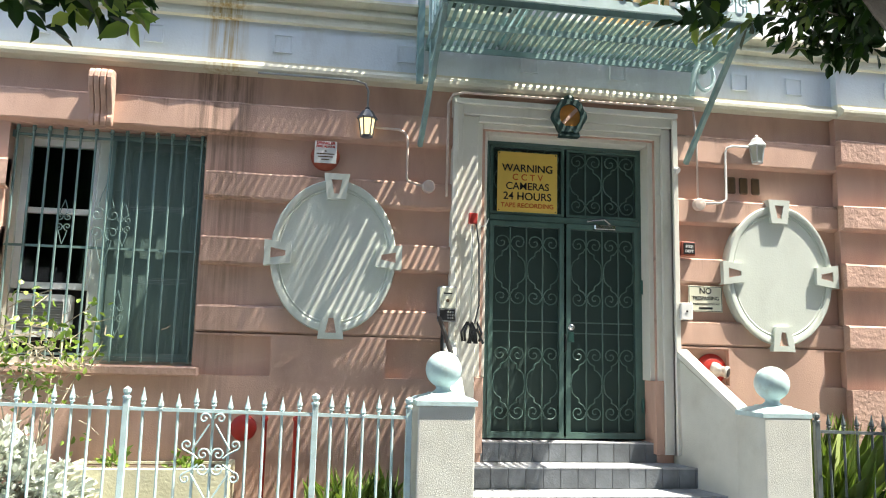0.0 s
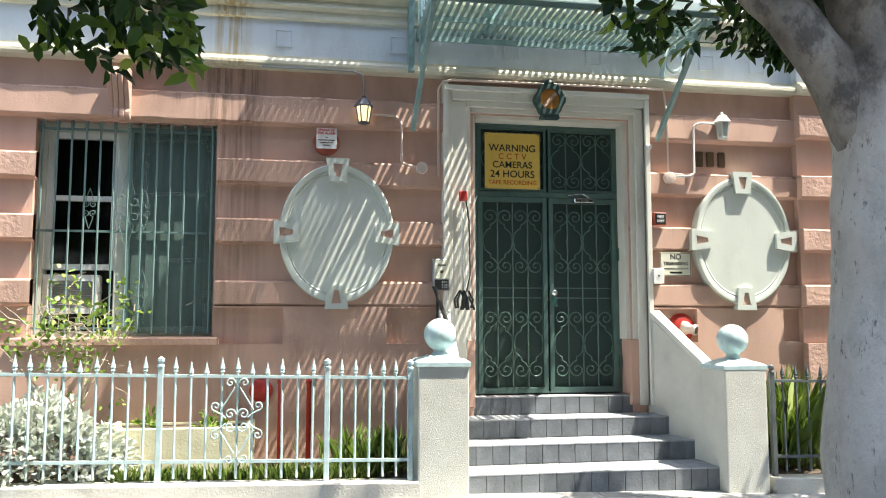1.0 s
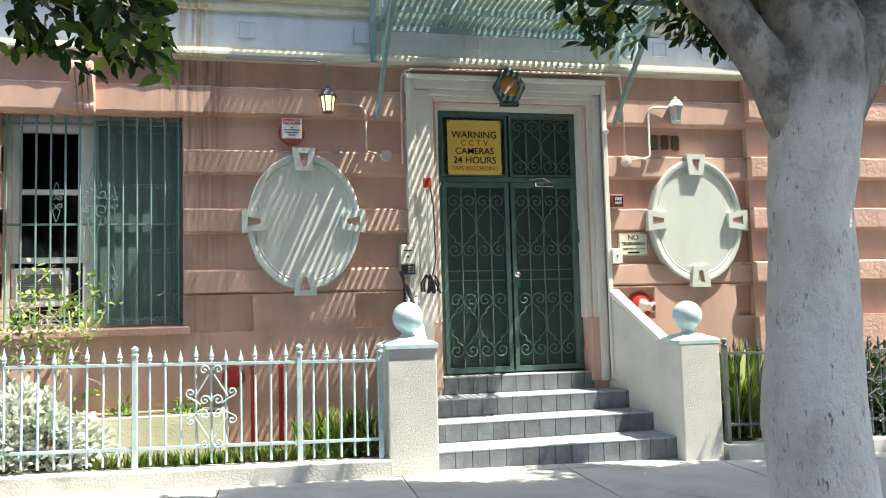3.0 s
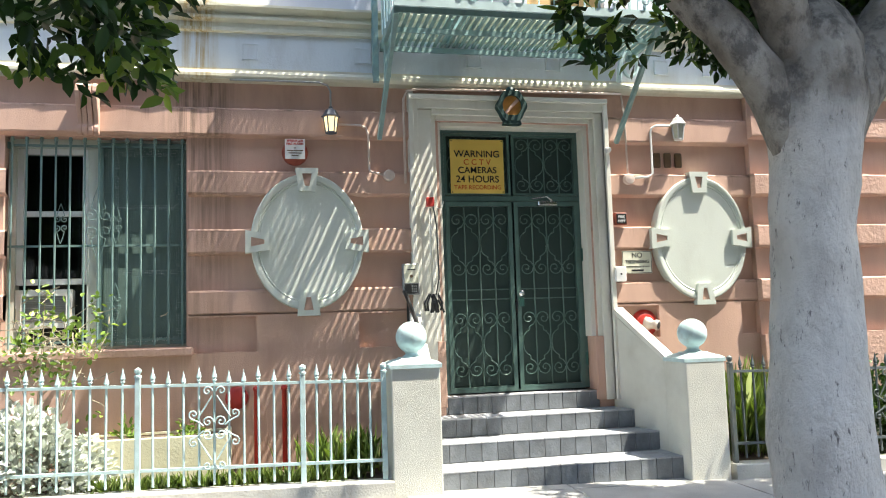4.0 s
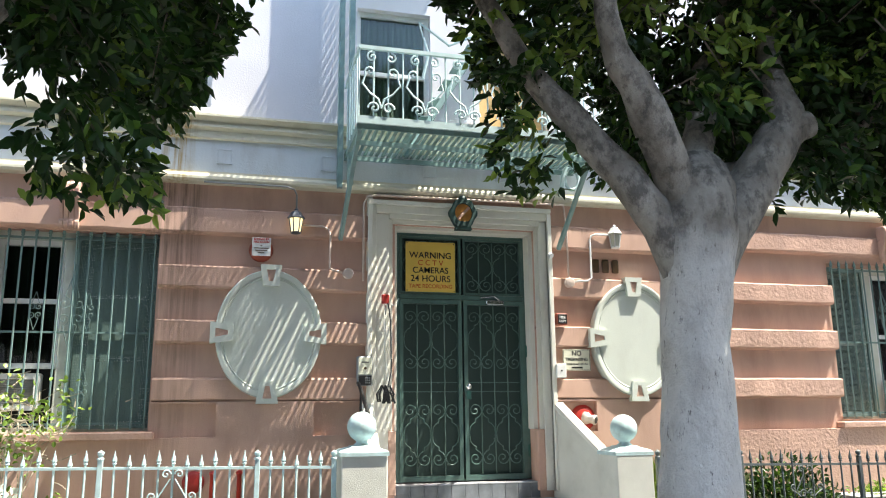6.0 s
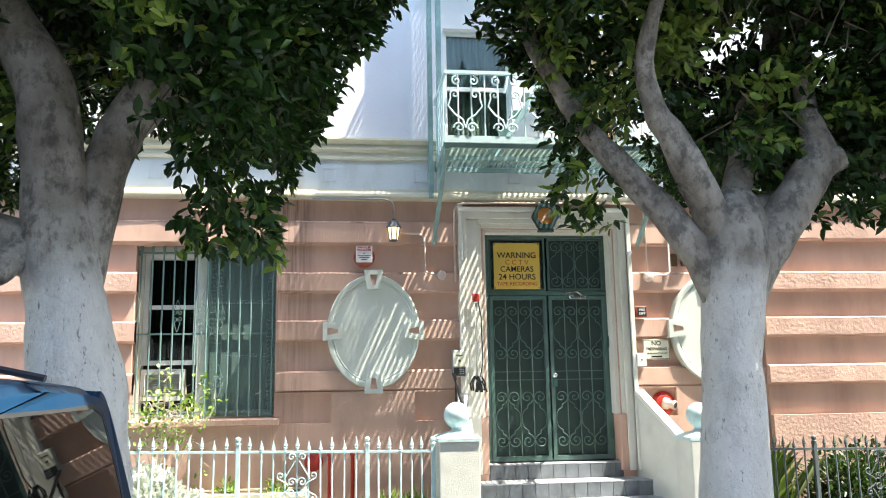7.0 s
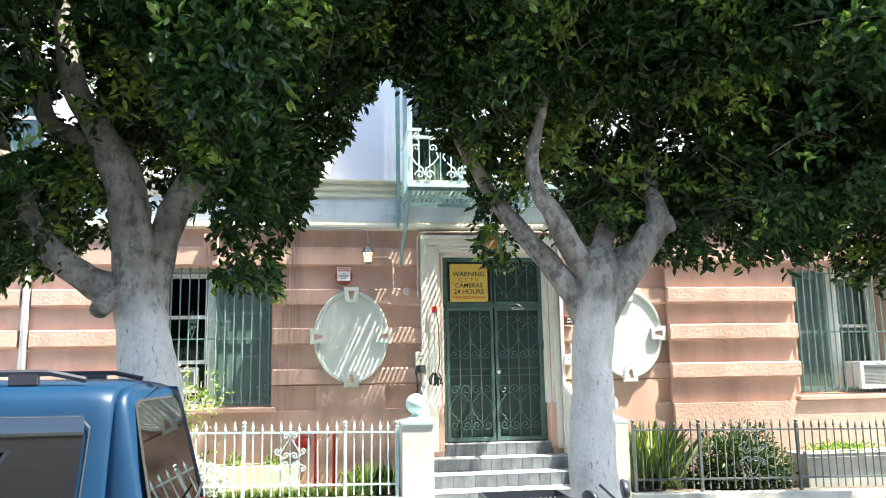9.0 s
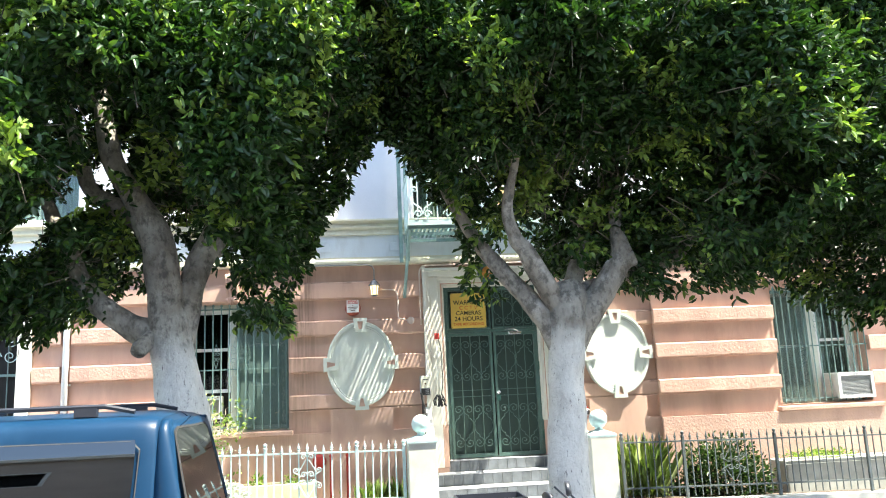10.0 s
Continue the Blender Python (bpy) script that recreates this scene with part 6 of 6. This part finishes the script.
# ---- the parked van ----
van = thing("van", "faded blue minivan parked at the kerb with roof rails", "car", (-3.45, -6.62, -0.09))
def shell(sections, mat, name, parent, closed=True):
    bm = bmesh.new()
    rows = [[bm.verts.new(p) for p in s] for s in sections]
    for a, b in zip(rows, rows[1:]):
        for k in range(len(a) - 1):
            bm.faces.new((a[k], a[k + 1], b[k + 1], b[k]))
    if closed:
        bm.faces.new(rows[0])
        bm.faces.new(rows[-1][::-1])
    bmesh.ops.recalc_face_normals(bm, faces=bm.faces[:])
    ob = part(name, bm, mat, parent, smooth=True)
    return ob


H = 1.87
def van_section(x, top, inset=0.0, low=0.35):
    """Half-width by height: tumblehome sides and a crowned roof."""
    q = [(0.9, low), (0.93, 0.6), (0.94, 0.95), (0.92, 1.08), (0.86, 1.45), (0.80, top - 0.12), (0.75, top - 0.05), (0.66, top - 0.015), (0.35, top), (0.0, top + 0.012)]
    for _ in range(3):
        q = [q[0]] + [(a[0] * f + b[0] * (1 - f), a[1] * f + b[1] * (1 - f)) for a, b in zip(q, q[1:]) for f in (0.75, 0.25)] + [q[-1]]
    left = [(x, -(w - inset), z) for w, z in q]
    right = [(x, (w - inset), z) for w, z in q[::-1][1:]]
    return left + right


secs = [van_section(-4.6, 0.95, 0.12, 0.4), van_section(-4.3, 1.02, 0.03), van_section(-3.5, 1.15, 0.0), van_section(-2.75, H - 0.06, 0.02), van_section(-2.2, H), van_section(-1.0, H), van_section(-0.4, H - 0.004), van_section(-0.32, H - 0.01, 0.004), van_section(-0.26, H - 0.02, 0.014), van_section(-0.235, H - 0.03, 0.028)]
body = shell(secs, VANBLUE, "body", van)
# tail: raked rear gate joined to the shell
def rake(z):
    return -0.17 + 0.17 * min(1, max(0, (H - 0.1 - z) / 0.75))
gate_rows = []
for f in (1.0, 0.97):
    gate_rows.append([(rake(z) - (0.03 if f == 1.0 else 0.0), y * f, z if z < H - 0.05 else z - 0.03) for _, y, z in van_section(0, H - 0.03, 0.03)])
shell([[(-0.235, y, z) for _, y, z in van_section(0, H - 0.03, 0.03)]] + gate_rows, VANBLUE, "tailgate", van)
rg = [(-0.72, 1.02), (0.72, 1.02), (0.66, 1.45), (0.6, 1.71), (0.5, 1.745), (-0.5, 1.745), (-0.6, 1.71), (-0.66, 1.45)]
bm = bmesh.new()
bm.faces.new([bm.verts.new((rake(z) + 0.006, y, z)) for y, z in rg])
part("rear_window", bm, VANGLASS, van, "dark tinted rear glass with hardened streaks")
bm = bmesh.new()
ro = [(y * 1.05, 1.385 + (z - 1.385) * 1.06) for y, z in rg]
v = [[bm.verts.new((rake(z) + d, y, z)) for y, z in o] for o, d in ((ro, 0.003), (rg, 0.009))]
for i in range(len(rg)):
    j = (i + 1) % len(rg)
    bm.faces.new((v[0][i], v[0][j], v[1][j], v[1][i]))
part("window_seal", bm, RUBBER, van)
def side_y(z):
    return 0.92 - (z - 1.08) * 0.165
for sy in (-1, 1):
    for x0, x1, nm in ((-1.75, -0.36, "side_window"), (-2.75, -1.85, "door_window")):
        pts = [(x0, 1.16), (x1 - 0.02, 1.14), (x1, 1.2), (x1 + 0.02, 1.62), (x1 - 0.04, 1.68), (x0, 1.69)]
        bm = bmesh.new()
        rows = []
        for i in range(13):
            s = i / 12
            z = 1.15 + 0.54 * s
            y = sy * (side_y(z) + 0.004 + 0.1 * s * (1 - s))
            rows.append([bm.verts.new((x, y, z)) for x in (x0, x1 - 0.02 + 0.03 * s - 0.02 * s ** 6)])
        for a, b in zip(rows, rows[1:]):
            bm.faces.new((a[0], a[1], b[1], b[0]) if sy < 0 else (a[0], b[0], b[1], a[1]))
        part(nm, bm, SIDEGLASS, van, "dark tinted side glass", smooth=True)
        bm = bmesh.new()
        cx, cz = (x0 + x1) / 2, 1.42
        out = [(cx + (x - cx) * 1.01, cz + (z - cz) * 1.03) for x, z in pts]
        v = [[bm.verts.new((x, sy * (side_y(z) + d), z)) for x, z in o] for o, d in ((out, 0.002), (pts, 0.007))]
        for i in range(len(pts)):
            j = (i + 1) % len(pts)
            bm.faces.new((v[0][i], v[0][j], v[1][j], v[1][i]))
        part("window_seal", bm, RUBBER, van)
    rail = part("roof_rail", tube(bmesh.new(), [(-2.5, sy * 0.66, H), (-2.35, sy * 0.66, H + 0.055), (-0.62, sy * 0.66, H + 0.05), (-0.42, sy * 0.66, H + 0.005)], 0.018, 6), PLASTIC, van, "black roof rail")
    for x in (-1.9, -0.75):
        part("foot", B(x - 0.08, x + 0.08, sy * 0.66 - 0.015, sy * 0.66 + 0.015, H - 0.02, H + 0.05, 0.005), PLASTIC, rail)
    for x in (-3.7, -0.95):
        wh = part("wheel", lathe(bmesh.new(), [(0.2, -0.1), (0.31, -0.1), (0.33, -0.07), (0.33, 0.07), (0.31, 0.1), (0.2, 0.1)], n=28), RUBBER, van)
        wh.matrix_basis = pose(x, sy * 0.83, 0.33, 90)
        part("rim", lathe(bmesh.new(), [(0.2, -0.105), (0.19, -0.11), (0.05, -0.09), (0.04, 0.09), (0.19, 0.11), (0.2, 0.105)], n=20), STEEL, wh)
    part("tail_lamp", B(-0.045, 0.02, sy * 0.82 - 0.07, sy * 0.82 + 0.07, 0.7, 1.0, 0.01), RED, van)
part("bumper", B(-0.12, 0.09, -0.88, 0.88, 0.38, 0.6, 0.03, 2), PLASTIC, van)
wip = part("wiper", tube(bmesh.new(), [(0.03, 0.1, 1.03), (0.045, 0.35, 1.09), (0.02, 0.66, 1.13)], 0.01, 5), PLASTIC, van, "rear wiper")
part("tail_handle", B(-0.01, 0.06, 0.55, 0.72, 0.93, 1.0, 0.01), PLASTIC, van)
part("seat", B(-1.2, -1.0, -0.65, 0.65, 0.5, 1.25, 0.05, 2), DARK, van, "dark bench seat inside")


# ---- the parked scooter ----
sc = thing("scooter", "dark scooter with mirrors and a milk crate on its rack", "scooter", (-1.08, -7.42, -0.13))
part("frame_body", tube(bmesh.new(), [(-0.5, 0, 0.6), (-0.2, 0, 0.66), (0.1, 0, 0.45), (0.3, 0, 0.4), (0.42, 0, 0.7)], [0.16, 0.15, 0.1, 0.1, 0.13], 10), PLASTIC, sc, smooth=True)
part("saddle", tube(bmesh.new(), [(-0.5, 0, 0.78), (-0.2, 0, 0.8), (0.02, 0, 0.76)], [0.1, 0.12, 0.06], 10), RUBBER, sc, smooth=True)
part("column", tube(bmesh.new(), [(0.55, 0, 0.3), (0.42, 0, 0.75), (0.33, 0, 1.06)], 0.035, 8), PLASTIC, sc)
part("handlebar", tube(bmesh.new(), [(0.18, -0.34, 1.08), (0.3, -0.15, 1.06), (0.33, 0, 1.04), (0.34, 0.15, 1.06), (0.26, 0.34, 1.08)], 0.017, 7), PLASTIC, sc)
for sy in (-1, 1):
    part("grip", tube(bmesh.new(), [(0.12, sy * 0.42, 1.09), (0.2, sy * 0.3, 1.08)], 0.022, 8), RUBBER, sc)
    mir = part("mirror", lathe(bmesh.new(), [(0.005, -0.025), (0.05, -0.02), (0.062, 0.0), (0.06, 0.012), (0.055, 0.015)], n=18), PLASTIC, sc, smooth=True)
    mir.matrix_basis = pose(0.16, sy * 0.3 - 0.02, 1.28 if sy < 0 else 1.14, 0, -95, 12 * sy) @ Matrix.Diagonal((0.85, 1.35, 1, 1))
    part("mirror_stalk", tube(bmesh.new(), [(0.2, sy * 0.22, 1.23), (0.28, sy * 0.18, 1.15), (0.29, sy * 0.16, 1.06)], 0.009, 5), PLASTIC, sc)
for x, r in ((-0.55, 0.21), (0.62, 0.21)):
    wh = part("wheel", lathe(bmesh.new(), [(0.12, -0.045), (0.19, -0.045), (r, -0.02), (r, 0.02), (0.19, 0.045), (0.12, 0.045)], n=24), RUBBER, sc)
    wh.matrix_basis = pose(x, 0, r, 90)
    part("hub", lathe(bmesh.new(), [(0.12, -0.03), (0.03, -0.04), (0.03, 0.04), (0.12, 0.03)], n=16), STEEL, wh)
crate = thing("milk_crate", "black plastic milk crate strapped on the scooter", "crate", (-1.4, -7.42, 0.82))
for x0, x1, y0, y1 in ((-0.24, 0.24, -0.17, -0.155), (-0.24, 0.24, 0.155, 0.17), (-0.24, -0.225, -0.154, 0.154), (0.225, 0.24, -0.154, 0.154)):
    along = x1 - x0 > 0.1
    bm = bmesh.new()
    for z0, z1 in ((0, 0.05), (0.13, 0.16), (0.23, 0.27)):
        box(bm, x0, x1, y0, y1, z0, z1)
    L = (x1 - x0) if along else (y1 - y0)
    nn = int(L / 0.03)
    for i in range(nn + 1):
        c = (x0 if along else y0) + L * i / nn
        if along:
            box(bm, max(x0, c - 0.005), min(x1, c + 0.005), y0 + 0.003, y1 - 0.003, 0.05, 0.23)
        else:
            box(bm, x0 + 0.003, x1 - 0.003, max(y0, c - 0.005), min(y1, c + 0.005), 0.05, 0.23)
    part("crate_side", bm, PLASTIC, crate)
part("crate_base", B(-0.22, 0.22, -0.15, 0.15, 0.005, 0.02), PLASTIC, crate)

# ---- the lot east of the building ----
lot = thing("chain_link_fence", "galvanised chain link fence closing the lot beside the building", "fence", (8.72, -0.1, slope(11)))
for i in range(5):
    part("post", lathe(bmesh.new(), [(0.03, -0.1), (0.03, 2.62), (0.035, 2.63), (0.02, 2.68)], (i * 2.2, 0, 0), 10), STEEL, lot)
for z in (2.6, 0.08):
    part("rail", tube(bmesh.new(), [(0, 0, z), (8.8, 0, z)], 0.02, 7), STEEL, lot)
bm = bmesh.new()
for i in range(-34, 112):
    for sx in (-1, 1):
        lo_t, hi_t = 0.1, 2.58
        xa, xb = i * 0.08, i * 0.08 + sx * 0.9 * (hi_t - lo_t)
        if min(xa, xb) < 0 or max(xa, xb) > 8.8:
            continue
        tube(bm, [(xa, 0.004 * sx, lo_t), (xb, 0.004 * sx, hi_t)], 0.003, 3, False)
tagged(part("wire_mesh", bm, STEEL, lot, "woven diamond wire"), kind="stuff")
far = thing("lot_building", "low building of reddish brown brick behind the parking lot", "building", (12, 13, -0.3))
part("wall", wall_mesh(-3, 12, 0, 3.4, 0, 0.3, [(1.0, 2.4, 1.1, 2.3), (5.0, 6.4, 1.1, 2.3)]), RUSTBRICK, far)
part("upper_wall", B(-3, 12, 0.02, 0.3, 3.404, 7.0), TAN, far, "tan plastered upper wall")
for x in (1.0, 5.0):
    part("window", B(x, x + 1.4, 0.1, 0.16, 1.1, 2.3), PANE, far)
car = thing("car", "light blue saloon car parked in the lot", "car", (13.4, 5.2, -0.38))
def car_section(y, top, half):
    q = [(half - 0.04, 0.3), (half, 0.55), (half - 0.02, 0.85), (half - 0.1, 0.95 if top > 1.0 else top - 0.03), (half - 0.28 if top > 1.0 else half - 0.2, top - 0.02), (0.0, top)]
    return [(-w, y, z) for w, z in q] + [(w, y, z) for w, z in q[::-1][1:]]
shell([car_section(-2.1, 0.75, 0.8), car_section(-1.9, 0.88, 0.86), car_section(-0.95, 0.98, 0.88), car_section(-0.3, 1.42, 0.88), car_section(0.9, 1.42, 0.88), car_section(1.5, 1.0, 0.87), car_section(2.1, 0.9, 0.82)], LOTBLUE, "body", car)
bm = bmesh.new()
bm.faces.new([bm.verts.new(p) for p in ((-0.68, -0.9, 1.035), (0.68, -0.9, 1.035), (0.54, -0.36, 1.41), (-0.54, -0.36, 1.41))])
part("windscreen", bm, SIDEGLASS, car)
part("bumper", B(-0.8, 0.8, -2.18, -2.05, 0.38, 0.58, 0.03, 2), PLAINWHITE, car, "pale bumper")
for sx in (-1, 1):
    part("headlight", B(sx * 0.6 - 0.14, sx * 0.6 + 0.14, -2.13, -2.04, 0.6, 0.72, 0.02), LAMPGLASS, car)
    for y in (-1.35, 1.3):
        part("wheel", lathe(bmesh.new(), [(0.05, -0.09), (0.26, -0.09), (0.3, -0.06), (0.3, 0.06), (0.26, 0.09), (0.05, 0.09)], n=22), RUBBER, car).matrix_basis = pose(sx * 0.78, y, 0.3, 0, 90)

# ---- houses across the street, behind the camera ----
opp = thing("apartment_building", "plain tan apartment building across the street", "building", (0, -19, -0.2))
hw = [(x, x + 1.2, z, z + 1.7) for x in (-22, -18, -14, -10, -6, -2, 2, 6, 10, 14, 18) for z in (1.2, 4.4)]
part("wall", wall_mesh(-26, 26, 0, 7.5, -0.3, 0.0, hw), OPPOSITE, opp)
# Near-black core paints unlit rooms behind the opposite windows.
part("core", B(-26, 26, -6, -0.5, 0, 7.3), DARK, opp)
part("cornice", B(-26.2, 26.2, -0.5, 0.35, 7.5, 7.9, 0.03), CREAM, opp)
wf = mesh_of("opposite_window", ring(bmesh.new(), [(-0.6, 0), (0.6, 0), (0.6, 1.7), (-0.6, 1.7)], [(-0.52, 0.08), (0.52, 0.08), (0.52, 1.62), (-0.52, 1.62)], -0.2, 0.04), PLAINWHITE)
for a, b, c, d in hw:
    piece("window", wf, opp, pose((a + b) / 2, 0, c))

# ---- repeated small pieces ----
stairs, riser, first, tile_n, tw = STEPS
for k, y in enumerate(FRONTS):
    nxt = FRONTS[k + 1] if k < 3 else 0.22
    for i in range(tile_n):
        x = SX0 + tw * (i + 0.5)
        if k == 3 and x > 1.0:
            continue
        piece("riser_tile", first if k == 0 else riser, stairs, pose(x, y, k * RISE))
    n2 = 2
    for r in range(n2):
        d = (nxt - y - 0.004) / n2
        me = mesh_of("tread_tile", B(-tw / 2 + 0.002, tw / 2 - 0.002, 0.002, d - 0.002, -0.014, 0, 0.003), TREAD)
        for i in range(tile_n):
            x = SX0 + tw * (i + 0.5)
            if k == 3 and x > 1.0:
                continue
            piece("tread_tile", me, stairs, pose(x, y - 0.004 + r * d, (k + 1) * RISE))
rng = random.Random(5)
for i in range(-12, 13):
    for a, b in ((-5.4, -4.1), (-4.1, -2.75), (-2.75, -1.32), (-1.32, -0.02)):
        if b > -0.1 and not -2 < i * 1.5 < 1:
            continue
        x0 = i * 1.5
        ob = part("paving_slab", B(0.004, 1.496, a + 0.004, b - 0.004, -0.06, 0.0, 0.006), CONCRETE, pavement)
        ob.matrix_basis = pose(x0, 0, slope(x0) + rng.uniform(-0.003, 0.003), rng.uniform(-0.05, 0.05), math.degrees(math.atan(0.02)), 0)


# cracks and joints in the pavement
rng = random.Random(21)
for x, y, L, a in ((-1.4, -1.9, 1.1, -0.9), (0.3, -2.1, 1.3, -0.6), (1.4, -2.0, 1.6, -0.5), (2.6, -2.6, 1.4, -0.35), (-3.4, -2.3, 0.9, -1.2), (3.6, -2.2, 2.0, -0.25)):
    bm = bmesh.new()
    k, p = 14, []
    for i in range(k + 1):
        p.append((x, y))
        a += rng.uniform(-0.45, 0.45) - 0.02
        x, y = x + math.cos(a) * L / k, y + math.sin(a) * L / k
    rows = []
    for i, (px, py) in enumerate(p):
        w = 0.004 * (1 - abs(2 * i / k - 1)) + 0.0015
        rows.append([bm.verts.new((px, py - w, slope(px) + 0.0045)), bm.verts.new((px, py + w, slope(px) + 0.0045))])
    for q, r in zip(rows, rows[1:]):
        bm.faces.new((q[0], r[0], r[1], q[1]))
    tagged(part("pavement_crack", bm, SOIL), "dark hairline crack in the concrete pavement", "crack", kind="structure")
